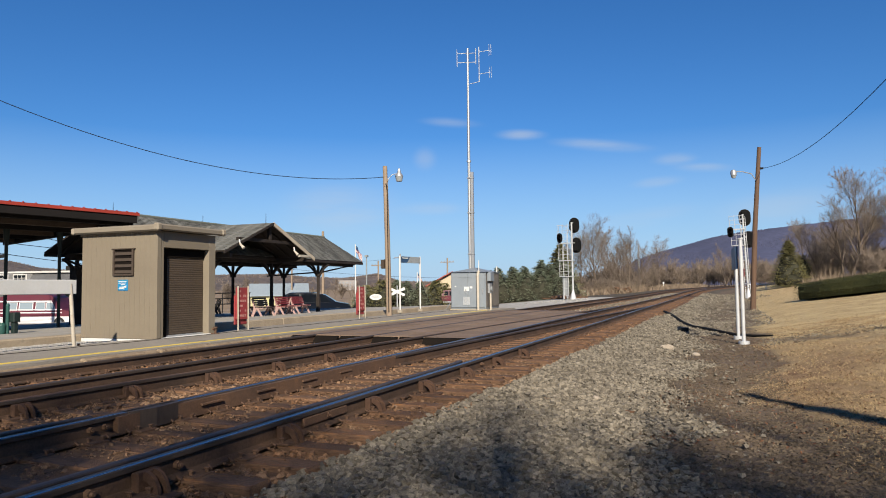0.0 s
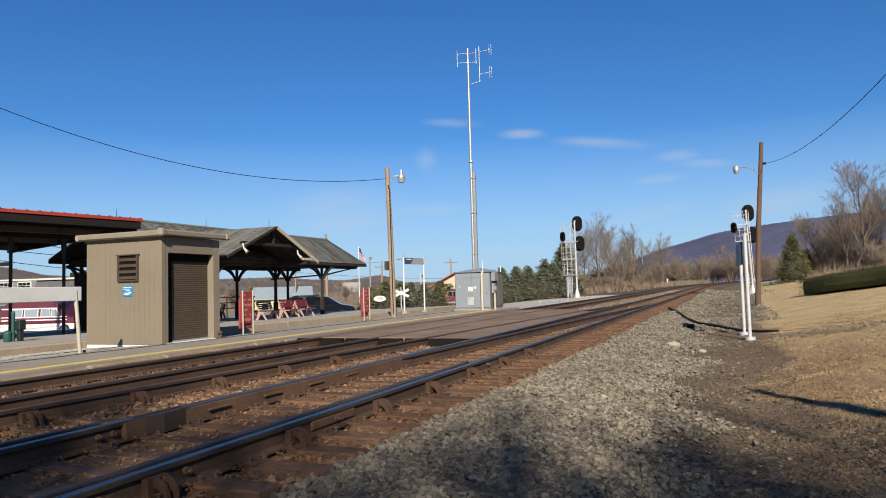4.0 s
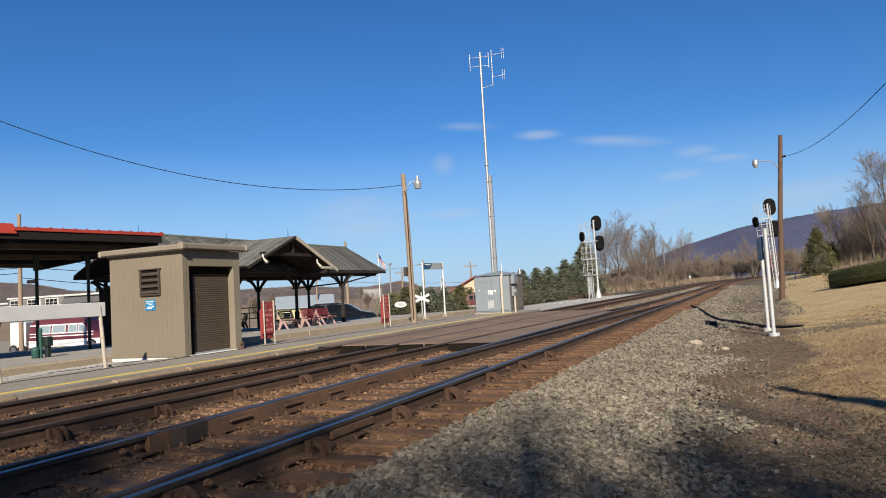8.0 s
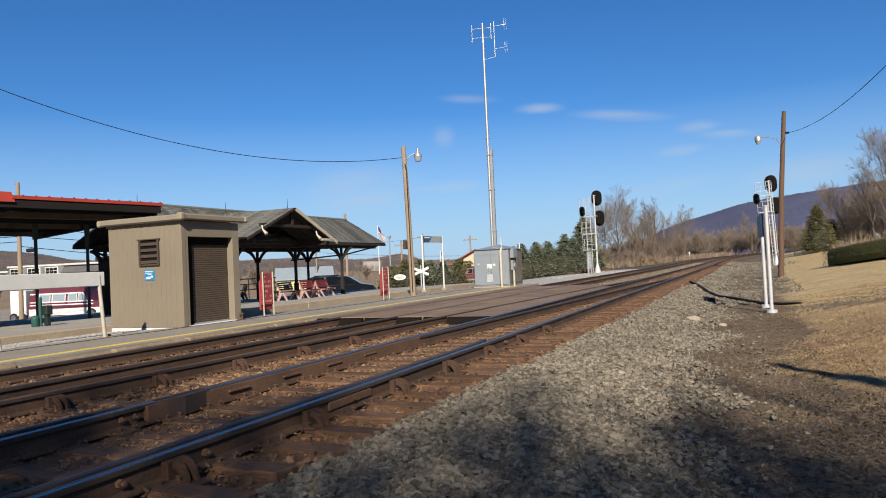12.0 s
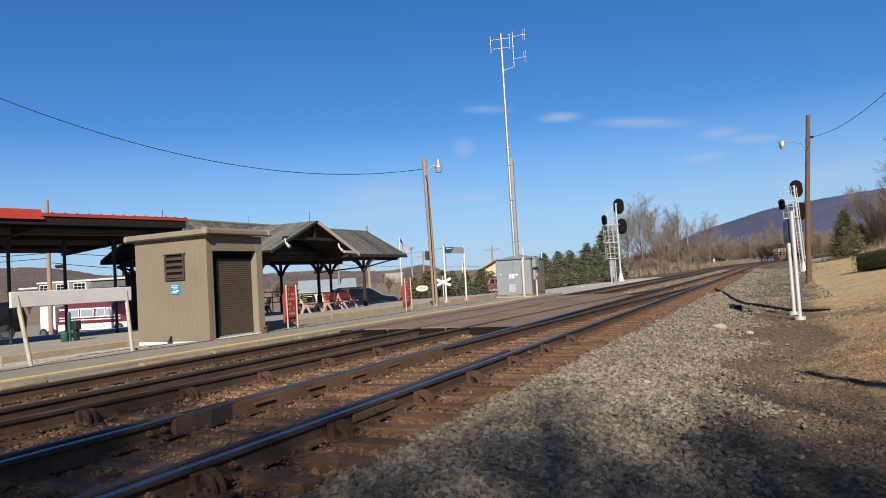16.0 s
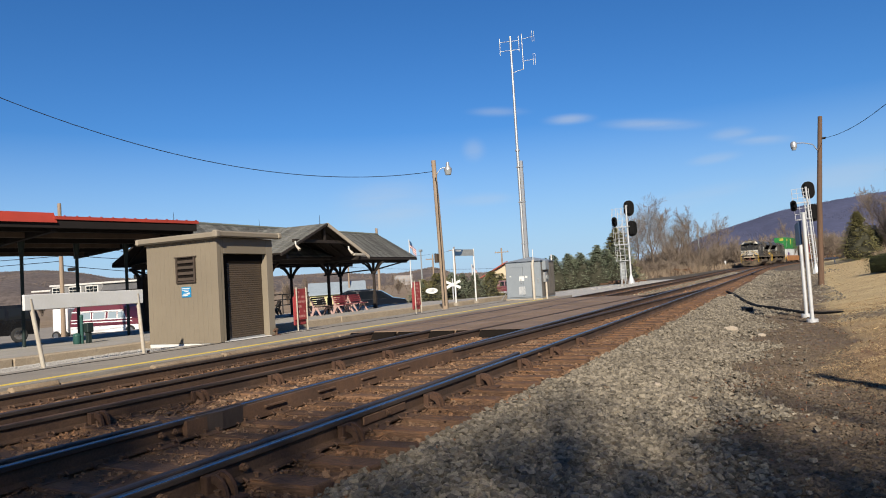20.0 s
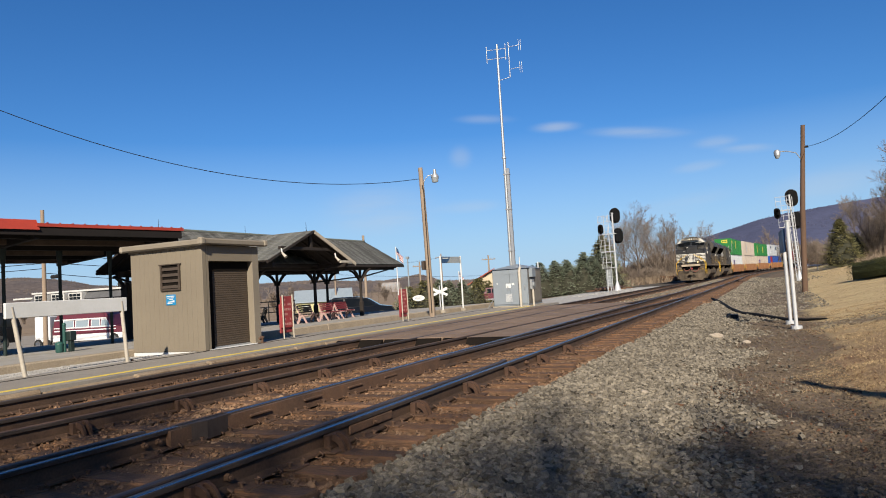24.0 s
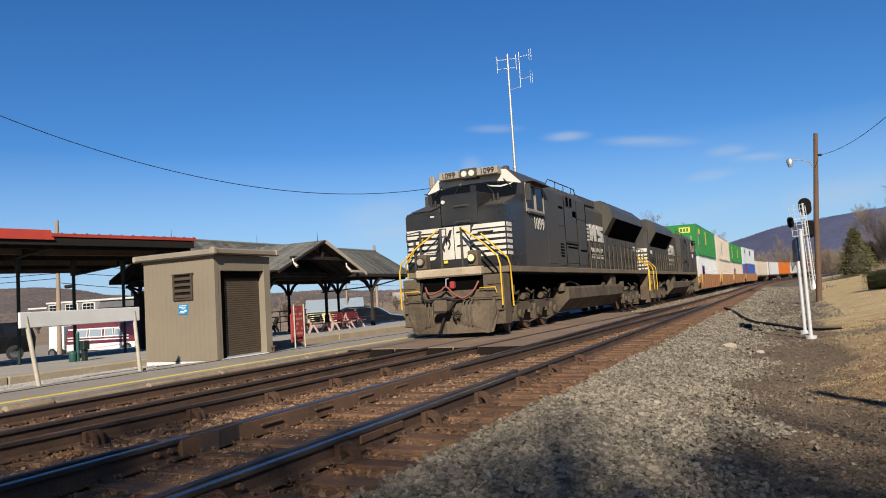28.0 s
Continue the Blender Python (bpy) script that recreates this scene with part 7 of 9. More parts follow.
bench(-17.6, 24.05, 92, M_BLACK, M_PINKEND, "black slatted bench with pale end frames")
bench(-17.75, 25.8, 92, M_REDBENCH, M_PINKEND, "dark red slatted bench with pale end frames")
bench(-17.9, 27.2, 92, M_REDBENCH, M_PINKEND, "dark red slatted bench with pale end frames")
bench(-18.35, 26.3, 272, M_REDBENCH, M_PINKEND, "dark red slatted bench with pale end frames")
bench(-18.45, 24.2, 118, M_BLACK, M_PINKEND, "black slatted bench with pale end frames")
bench(-24.4, 29.2, 300, M_BLACK, M_BLACK, "black slatted bench on the plaza")

fence = thing("plaza_railing", "low dark pipe railing along the back of the plaza", "railing")
for i in range(4):
    part("post", Geo().tube([(-25.2, 26.2 + i * 2.3, -0.3), (-25.2, 26.2 + i * 2.3, 0.86)], 0.03, 6), M_BLACK, fence)
for z in (0.25, 0.55, 0.84):
    part("rail", Geo().tube([(-25.2, 26.2, z), (-25.2, 33.2, z)], 0.028, 6), M_BLACK, fence)


# ---- vehicles ----
def wheel(ob, x, y, r, w, rim):
    wl = part("wheel", Geo().tube([(x - w / 2, y, r), (x - w / 2 + 0.02, y, r), (x + w / 2 - 0.02, y, r), (x + w / 2, y, r)], [r * 0.9, r, r, r * 0.9], 18), M_TYRE, ob)
    s = 1 if x > 0 else -1
    part("rim", Geo().disc((x + s * w / 2, y, r), (1, 0, 0), r * 0.6, 0.03, 14), rim, wl)


def car(name, label, cat, at, length, width, side, roof_from, glass_poly, paint, lower, rim, wheels, r, split, tumble=0.14, pane=None, trim=None):
    """A vehicle from its side outline (y, z), narrowing towards the roof; windows are panes set in the sides."""
    ob = thing(name, label, cat, "", "", at)
    hw = width / 2

    def inset(z):
        return hw - max(0.0, (z - roof_from)) * tumble

    low = [p for p in side]
    n = len(low)
    g = Geo()
    v = [(-inset(z), y, z) for y, z in low] + [(inset(z), y, z) for y, z in low]
    g.add(v, [tuple(range(n)), tuple(reversed(range(n, 2 * n)))] + [(i, (i + 1) % n, (i + 1) % n + n, i + n) for i in range(n)])
    part("body", g, paint, ob).data.shade_flat()
    if lower is not None:
        y0, y1, z0, z1 = split
        for s in (-1, 1):
            part("lower_panel", Geo().box(s * hw - 0.004, s * (hw + 0.012), y0, y1, z0, z1, 0.004), lower, ob)
    for poly in glass_poly:
        for s in (-1, 1):
            g = Geo().add([(s * (inset(z) + 0.006), y, z) for y, z in poly], [tuple(range(len(poly)))])
            w = part("side_window", g, pane or M_GLASS, ob)
            if trim is not None:
                c = [sum(p[i] for p in poly) / len(poly) for i in (0, 1)]
                ring = [(c[0] + (y - c[0]) * 1.13, c[1] + (z - c[1]) * 1.2) for y, z in poly]
                part("window_trim", Geo().add([(s * (inset(z) + 0.003), y, z) for y, z in ring], [tuple(range(len(ring)))]), trim, w)
    for x in (-1, 1):
        for y in wheels:
            wheel(ob, x * (hw - 0.08), y, r, 0.22, rim)
    return ob


M_MAROON = surf("maroon_van_paint", (0.13, 0.027, 0.042), (0.11, 0.022, 0.036), 1.5, 0.4, 0.0, 0.0, 30, 0.06, None, 0.6, (1, 1, 1), 0, False, 0.3)
# Pale blue base colour stands for the light in the van's windows.
M_VANGLASS = glass("pale_van_glass", (0.17, 0.21, 0.24), 0.08)
M_VANWHITE = surf("white_van_paint", (0.80, 0.79, 0.79), (0.72, 0.71, 0.71), 1.5, 0.35, 0.0, 0.0, 30, 0.05)
M_NAVYCAR = surf("dark_blue_car_paint", (0.009, 0.012, 0.020), (0.007, 0.010, 0.016), 1.5, 0.12, 0.0, 0.0, 30, 0.06, None, 0.6, (1, 1, 1), 0, False, 0.14)
M_TINT = surf("black_tinted_glass", (0.006, 0.007, 0.008), (0.008, 0.009, 0.010), 1.0, 0.1, 0.0, 0.0, 30, 0.02, None, 0.6, (1, 1, 1), 0, False, 0.12)
M_BLACKCAR = surf("black_car_paint", (0.006, 0.006, 0.007), (0.004, 0.004, 0.005), 1.5, 0.2, 0.0, 0.0, 30, 0.06, None, 0.6, (1, 1, 1), 0, False, 0.3)
M_SILVER = surf("silver_trim_paint", (0.36, 0.36, 0.37), (0.32, 0.32, 0.33), 1.5, 0.4, 0.3, 0.0, 30, 0.06)
van_at = pose(-42.3, 33.6, -1.38, 0, 0, -70)
van = car("conversion_van", "maroon and white high-top conversion van", "van", van_at, 5.3, 1.95,
          [(-2.6, 0.35), (-2.62, 1.0), (-2.5, 1.75), (-2.35, 2.05), (-1.7, 2.22), (1.0, 2.18), (1.35, 1.95), (1.72, 1.25), (2.5, 1.08), (2.68, 0.8), (2.65, 0.35)], 1.0,
          [[(-1.9, 1.2), (-1.15, 1.2), (-1.15, 1.68), (-1.85, 1.68)], [(-0.95, 1.2), (-0.1, 1.2), (-0.1, 1.68), (-0.95, 1.68)], [(0.15, 1.2), (0.75, 1.2), (0.7, 1.68), (0.15, 1.68)], [(0.85, 1.2), (1.45, 1.2), (1.2, 1.66), (0.85, 1.66)]],
          M_MAROON, M_VANWHITE, M_CHROME, (-1.65, 1.75), 0.36, (-2.58, 2.6, 0.32, 0.76), 0.14, M_VANGLASS, M_VANWHITE)
for z0, z1, mt in ((0.98, 1.05, M_VANWHITE), (1.18, 1.24, M_VANWHITE), (1.72, 1.80, M_VANWHITE)):
    for s in (-1, 1):
        part("stripe", Geo().box(s * 0.972 - (0.1 if z0 > 1.5 else 0.0) * s, s * 0.988 - (0.06 if z0 > 1.5 else 0.0) * s, -2.5, 1.9 if z0 < 1.5 else 1.2, z0, z1), mt, van, "white body stripe")
car("parked_suv", "dark parked car behind the platform board", "car", pose(-33.75, 19.7, -0.62, 0, 0, 147), 4.7, 1.9,
    [(-2.3, 0.35), (-2.35, 1.0), (-2.15, 1.65), (-1.6, 1.75), (0.4, 1.72), (1.1, 1.15), (2.2, 1.0), (2.4, 0.7), (2.38, 0.35)], 1.0,
    [[(-1.95, 1.08), (-1.1, 1.08), (-1.1, 1.6), (-1.85, 1.6)], [(-0.95, 1.08), (0.75, 1.08), (0.35, 1.6), (-0.95, 1.6)]], M_BLACKCAR, None, M_CHROME, (-1.5, 1.5), 0.35, None)
mini = car("minivan", "dark navy minivan with black side glass", "car", pose(-28.7, 45.9, -1.05, 0, 0, -62), 5.0, 1.95,
           [(-2.5, 0.32), (-2.55, 0.95), (-2.35, 1.62), (-1.9, 1.80), (-0.2, 1.80), (0.6, 1.62), (1.45, 1.08), (2.35, 0.92), (2.55, 0.65), (2.5, 0.32)], 0.95,
           [[(-2.2, 1.05), (-1.25, 1.05), (-1.25, 1.66), (-2.05, 1.66)], [(-1.1, 1.05), (0.0, 1.05), (0.0, 1.66), (-1.1, 1.66)], [(0.12, 1.05), (1.15, 1.05), (0.55, 1.55), (0.12, 1.64)]],
           M_NAVYCAR, M_BLACKCAR, M_CHROME, (-1.55, 1.6), 0.34, (-2.45, 2.4, 0.3, 0.58), 0.14, M_TINT, M_BLACKCAR)
part("windscreen", Geo().add([(-0.72, 0.68, 1.585), (0.72, 0.68, 1.585), (0.84, 1.42, 1.11), (-0.84, 1.42, 1.11)], [(0, 1, 2, 3)]), M_GLASS, mini)
pick = car("pickup_truck", "maroon pickup with silver lower sides", "truck", pose(-28.0, 70.3, -1.1, 0, 0, -70), 5.6, 1.95,
           [(-2.7, 0.5), (-2.72, 1.12), (-0.35, 1.14), (-0.3, 1.2), (-0.1, 1.78), (0.9, 1.80), (1.45, 1.22), (2.7, 1.12), (2.8, 0.5)], 1.15,
           [[(-0.05, 1.22), (0.45, 1.22), (0.45, 1.68), (0.05, 1.68)], [(0.55, 1.22), (1.25, 1.22), (0.85, 1.68), (0.55, 1.68)]], M_MAROON, M_SILVER, M_CHROME, (-1.7, 1.85), 0.38, (-2.65, 2.7, 0.48, 0.64))

# ---- buildings ----
# Haze is put into this wall tone; the building's windows are paled too.
M_HAZY = surf("far_pale_masonry", (0.36, 0.33, 0.32), (0.31, 0.29, 0.285), 0.2, 0.9)
M_CREAM = surf("cream_stucco", (0.60, 0.50, 0.36), (0.54, 0.45, 0.32), 0.6, 0.85)
M_YELLOWW = surf("pale_yellow_siding", (0.60, 0.56, 0.30), (0.54, 0.50, 0.28), 0.6, 0.85)
M_METALROOF = surf("pale_blue_metal_roof", (0.36, 0.42, 0.47), (0.32, 0.38, 0.43), 0.5, 0.5, 0.2)
M_GREYROOF = surf("grey_mansard_shingle", (0.13, 0.13, 0.135), (0.10, 0.10, 0.105), 0.8, 0.9)
M_OFFWHITE = surf("off_white_trim", (0.62, 0.61, 0.58), (0.56, 0.55, 0.53), 0.8, 0.7)
M_REDROOF = surf("red_tile_roof", (0.36, 0.085, 0.06), (0.30, 0.07, 0.05), 0.8, 0.8)
bld = thing("long_building", "long low building with a grey mansard and white dormer windows", "building", "", "", pose(-85.4, 64.2, -1.6, 0, 0, 8))
part("wall", Geo().box(-6.6, 10, 0, 8, 0, 4.4), M_GREYROOF, bld)
part("roof", Geo().slab((-6.8, -0.5, 4.0), (10.2, -0.5, 4.0), (10.2, 0.2, 4.95), (-6.8, 0.2, 4.95), 0.12), M_GREYROOF, bld)
part("roof_edge", Geo().box(-6.9, 10.3, -0.2, 8.2, 4.95, 5.2, 0.03), M_OFFWHITE, bld)
part("porch_roof", Geo().box(-10.4, -6.9, 0.0, 7, 4.35, 4.6, 0.03), M_OFFWHITE, bld)
part("vent_box", Geo().box(5.6, 7.2, 2.0, 3.4, 5.2, 5.9, 0.03), M_BLACK, bld)
for x in (-4.6, -1.7, 1.2):
    d = part("dormer", Geo().box(x - 1.1, x + 1.1, -0.85, 0.6, 3.75, 4.85, 0.03), M_OFFWHITE, bld)
    for k in range(3):
        w = part("window", Geo().box(x - 0.92 + k * 0.63, x - 0.36 + k * 0.63, -0.87, -0.84, 3.9, 4.7), M_GLASS, d)
        part("glazing_bar", Geo().box(x - 0.92 + k * 0.63, x - 0.36 + k * 0.63, -0.89, -0.865, 4.28, 4.33), M_OFFWHITE, w)
for i in range(4):
    part("window", Geo().box(-5.5 + i * 4, -4.0 + i * 4, -0.03, 0.01, 1.2, 2.6), M_GLASS, bld)
tr = thing("box_trailer", "plain white box trailer in the lot", "trailer", "", "", pose(-45.35, 32.35, -1.42, 0, 0, -70))
part("box", Geo().box(-0.9, 0.9, -0.55, 0.55, 0.35, 2.1, 0.04), M_VANWHITE, tr)
for y in (-0.3, 0.3):
    wheel(tr, 0.85, y, 0.3, 0.2, M_CHROME)
house = thing("yellow_house", "pale yellow house with a blue-grey metal roof", "house", "", "", pose(-62.9, 90.0, -2.6, 0, 0, 35))
part("wall", Geo().box(-4.2, 4.2, 0, 6, 0, 2.65), M_YELLOWW, house)
part("roof", Geo().prism([(-0.4, 2.5), (3.0, 4.3), (6.4, 2.5), (6.4, 2.62), (3.0, 4.43), (-0.4, 2.62)], "x", -4.5, 4.5), M_METALROOF, house)
part("gable_wall", Geo().prism([(0, 2.65), (3.0, 4.2), (6, 2.65)], "x", -4.18, 4.18), M_YELLOWW, house)
for x in (-3.2, 0.2, 2.6):
    w = part("window", Geo().box(x, x + 0.9, -0.04, 0.01, 0.9, 1.9), M_GLASS, house)
    part("frame", Geo().box(x - 0.08, x + 0.98, -0.03, -0.005, 0.82, 1.98), M_OFFWHITE, w)
house = thing("cream_house", "cream stucco house with a red tiled gable roof", "house", "", "", pose(-33.9, 88.0, -1.3, 0, 0, 20))
part("wall", Geo().box(-3.2, 3.2, 0, 7, 0, 2.5), M_CREAM, house)
part("gable_wall", Geo().prism([(-3.2, 2.5), (0, 4.2), (3.2, 2.5)], "y", 0.0, 7.0), M_CREAM, house)
for s in (-1, 1):
    part("roof_slope", Geo().prism([(s * 3.7, 2.28), (0, 4.28), (0, 4.44), (s * 3.7, 2.44)], "y", -0.5, 7.4), M_REDROOF, house, "red tiled roof slope")
w = part("window", Geo().box(-0.6, 0.9, -0.03, 0.01, 0.9, 2.0), M_GLASS, house)
part("frame", Geo().box(-0.7, 1.0, -0.02, -0.003, 0.8, 2.1), M_REDBENCH, w)
hb = thing("hillside_building", "distant pale building below the hills", "building", "", "", pose(-296, 522, -1.0, 0, 0, 30))
part("wall", Geo().box(-8, 8, 0, 8, 0, 8), M_HAZY, hb)
part("roof", Geo().box(-8.3, 8.3, -0.3, 8.3, 8, 8.4), M_HAZY, hb)
for i in range(5):
    for z in (3.0, 5.6):
        part("window", Geo().box(-7 + i * 3.0, -5.8 + i * 3.0, -0.06, 0.01, z, z + 1.3), M_CAB, hb)
rd = thing("overpass", "pale concrete road deck across the far field", "road", "", "structure")
for i in range(12):
    a, b = i / 12, (i + 1) / 12
    P = lambda t: (-46 + 62 * t, 279 + 3 * t, 1.4 + 3.2 * t)
    x0, y0, z0 = P(a)
    x1, y1, z1 = P(b)
    part("deck", Geo().slab((x0, y0, z0), (x1, y1, z1), (x1, y1 + 8, z1), (x0, y0 + 8, z0), 0.5), M_OFFWHITE, rd)
    part("parapet", Geo().slab((x0, y0, z0), (x1, y1, z1), (x1, y1, z1 + 0.7), (x0, y0, z0 + 0.7), 0.2), M_OFFWHITE, rd)

# ---- town poles, flags, small signs ----
def town_pole(x, y, z, top, mt, label, arms=True, r=0.14):
    ob = thing("utility_pole", label, "utility pole", "town poles", "", pose(x, y, z))
    part("shaft", Geo().tube([(0, 0, -0.3), (0, 0, top - z)], [r, r * 0.75], 8), mt, ob)
    if arms:
        part("crossarm", Geo().box(-1.1, 1.1, -0.06, 0.06, top - z - 0.7, top - z - 0.58, 0.01), mt, ob)
        for dx in (-0.95, -0.4, 0.4, 0.95):
            part("insulator", Geo().disc((dx, 0, top - z - 0.5), (0, 0, 1), 0.05, 0.14, 6), M_GREYSIGN, ob)
    return ob


p1 = town_pole(-37.6, 26.5, -1.45, 6.85, M_WOOD, "tan timber utility pole beside the lot", False, 0.135)
part("street_lamp", Geo().box(0.2, 1.0, 0.2, 0.4, 4.35, 4.55, 0.05), M_BLACK, p1)
town_pole(-62, 92, -2, 6.2, M_WOOD, "distant timber utility pole", True)
town_pole(-45, 88, -2, 4.8, M_WOOD, "distant timber utility pole", True)
town_pole(-52, 110, -2, 6.8, M_WOOD, "distant timber utility pole", True)
town_pole(-38.5, 98, -2, 5.4, M_WOOD, "distant timber utility pole", True)
town_pole(-35.6, 58, -1.6, 6.5, M_WOOD, "timber utility pole beyond the pavilion", False, 0.15)
town_pole(-21.6, 200, 0.5, 12.0, M_GREYSIGN, "grey pole at the field's edge", False, 0.2)
town_pole(24.0, 62.0, 2.4, 10.6, M_WOOD, "timber utility pole among bare trees", True)
for a, b, d in (((-37.6, 26.5, 3.25), (-66, 74, 3.6), 0.35), ((-37.6, 26.5, 3.85), (-62, 92, 4.9), 0.5), ((-37.6, 26.5, 3.8), (-68, 12, 4.9), 0.5), ((-37.6, 26.5, 3.5), (-68, 12, 4.5), 0.5), ((-37.6, 26.5, 4.6), (-66, 74, 5.4), 0.4), ((-62, 92, 5.6), (-52, 110, 6.2), 0.6), ((-62, 92, 4.0), (-22, 130, 3.4), 1.2)):
    solo("overhead_wire", Geo().tube(sag(a, b, d, 18), 0.024, 4), M_WIRE, "thin black town wire between poles", "wire")


def flag_pole(x, y, z, top, mt_a, mt_b, label, k=1.0):
    ob = thing("flagpole", label, "flagpole", "flags", "", pose(x, y, z))
    part("pole", Geo().tube([(0, 0, 0), (0, 0, top - z)], 0.05, 6), M_WHITE, ob)
    g = Geo()
    pts = [(0.06 + 0.13 * k * i, 0.10 * math.sin(i * 1.1), -0.20 * k * i + 0.03 * math.sin(i)) for i in range(8)]
    H = top - z
    for i in range(7):
        (x0, y0, d0), (x1, y1, d1) = pts[i], pts[i + 1]
        for j in range(7):
            za, zb = H - 0.1 - j * 0.13 * k, H - 0.1 - (j + 1) * 0.13 * k
            mi = 2 if (i < 3 and j < 4) else j % 2
            g.quad((x0, y0, za + d0), (x1, y1, za + d1), (x1, y1, zb + d1), (x0, y0, zb + d0), mi)
    part("flag", g, [mt_a, M_WHITE, mt_b], ob, "red, white and blue flag hanging in folds")


flag_pole(-33.9, 61.3, -1.5, 5.35, M_REDSIGN, M_NAVY, "white flagpole with a drooping striped flag", 0.72)
flag_pole(-29.5, 66.5, -1.4, 2.6, M_REDSIGN, M_NAVY, "short flagpole with a drooping flag", 0.45)
solo("light_pole", Geo().tube([(-37.6, 70.6, -1.7), (-37.6, 70.6, 4.7)], [0.10, 0.06], 8).box(-37.75, -37.45, 70.4, 70.8, 4.5, 4.75, 0.02), M_GREYSIGN, "grey metal light pole in the lot", "light pole")
cb = thing("crossbuck", "white crossed-board crossing sign on a post", "sign", "", "", pose(-25.9, 54.1, -1.1, 0, 0, 25))
part("post", Geo().tube([(0, 0.06, 0), (0, 0.06, 2.3)], 0.05, 8), M_ALUW, cb)
for a in (-24, 24):
    part("board", Geo().box(-0.72, 0.72, -0.02 if a < 0 else -0.045, 0.0 if a < 0 else -0.022, -0.11, 0.11, 0.0, 0, pose(0, 0, 1.78, 0, a, 0)), M_WHITE, cb, "white crossing board")
ov = thing("oval_sign", "white oval sign on a thin post", "sign", "", "", pose(-26.6, 51.5, -1.1, 0, 0, 27))
part("post", Geo().tube([(0, 0.03, 0), (0, 0.03, 1.3)], 0.03, 6), M_BLACK, ov)
part("panel", Geo().prism([(0.5 * math.cos(i * math.pi / 10), 1.38 + 0.24 * math.sin(i * math.pi / 10)) for i in range(20)], "y", -0.02, 0.01), M_WHITE, ov)
g = Geo()
for z, w in ((1.45, 0.5), (1.36, 0.6), (1.28, 0.4)):
    g.box(-w / 2, w / 2, -0.026, -0.021, z, z + 0.045)
part("lettering", g, M_GREYSIGN, ov)

# ---- trackside clutter ----
random.seed(55)


def rock(name, label, x, y, sx, sy, sz, mt, rot=0):
    bv, bf = ico()
    rng_ = np.random.default_rng(int(x * 100 + y * 10) % 1000 + 7)
    V = bv * (1 + rng_.uniform(-0.22, 0.22, (12, 1))) * np.array([sx, sy, sz])
    ob = tagged(part(name, fast_mesh(name, V, bf, mt, True), None), label, "rock")
    ob.matrix_basis = pose(x, y, gz(x, y) + sz * 0.35, 0, 0, rot)


M_PALE = surf("pale_limestone", (0.46, 0.39, 0.31), (0.36, 0.30, 0.235), 4.0, 0.9, 0.0, 0.3, 40, 0.2)
rock("rock", "large pale tan rock in the gravel", -1.24, 16.6, 0.17, 0.11, 0.10, M_PALE, 10)
rock("rock", "flat pinkish-tan rock in the gravel", -0.62, 15.7, 0.12, 0.08, 0.06, M_PALE, 40)
rock("rock", "small pale rock in the gravel", -1.55, 8.85, 0.06, 0.05, 0.04, M_PALE, 70)
rock("rock", "small pale rock in the gravel", -1.05, 12.6, 0.07, 0.05, 0.04, M_PALE, 20)
rock("rock", "small pale rock in the dirt", -0.35, 12.2, 0.06, 0.045, 0.035, M_PALE, 90)
rock("rock", "brown clod of earth in the gravel", -1.15, 8.35, 0.14, 0.07, 0.03, M_TIE, 15)
rock("rock", "brown clod of earth in the gravel", -1.72, 6.5, 0.11, 0.04, 0.02, M_TIE, 5)
# A black tube laid along the gravel stands for the shadow of a gully.
pts = [(-2.75, 35.4), (-2.1, 31.0), (-1.45, 26.9), (-1.05, 25.4), (-0.6, 24.3), (-0.1, 23.0), (0.26, 22.0), (0.7, 21.3), (1.15, 20.85)]
solo("drain_hose", Geo().tube([(x, y, gz(x, y) + 0.03 + 0.012 * math.sin(i * 2.0)) for i, (x, y) in enumerate(pts)], [0.04, 0.075, 0.08, 0.075, 0.07, 0.07, 0.06, 0.04, 0.02], 8), M_WIRE, "black tube laid as a gully's shadow over the gravel", "hose")
solo("drain_box", Geo().box(-1.32, -1.06, 22.4, 22.75, gz(-1.2, 22.5) - 0.05, gz(-1.2, 22.5) + 0.16, 0.02), M_BLACK, "small black drain box in the gravel", "box")
pile = thing("timber_pile", "heap of old rusty-brown ties and scrap", "pile")
for i in range(16):
    x, y = -13.6 + random.uniform(-1.6, 1.6), 104.2 + random.uniform(-1.5, 1.5)
    part("timber", Geo().box(-1.2, 1.2, -0.12, 0.12, -0.1, 0.1, 0.02), M_TIE, pile, "", pose(x, y, gz(x, y) + random.uniform(0.05, 0.75), random.uniform(-14, 14), random.uniform(-14, 14), random.uniform(0, 180)))
stack = thing("stored_rails", "rusty spare rails laid on timbers beside the signal", "rails")
for i in range(4):
    part("rail", Geo().box(-0.07, 0.07, -5.5, 5.5, 0.0, 0.16, 0.03), M_RUST, stack, "", pose(-13.2 - i * 0.5, 66.0 + i * 0.4, -0.02, 0, 0, 4))
for y in (62.5, 66, 69.5):
    part("timber", Geo().box(-1.4, 1.4, -0.12, 0.12, -0.12, 0.0, 0.01), M_TIE, stack, "", pose(-13.9, y, -0.03))
solo("white_fence", Geo().box(3.0, 5.4, 98.0, 98.1, 0.9, 1.05).box(3.2, 3.3, 98.0, 98.1, 0.0, 1.0).box(4.9, 5.0, 98.0, 98.1, 0.0, 1.0), M_WHITE, "low white rail fence by the line", "fence")
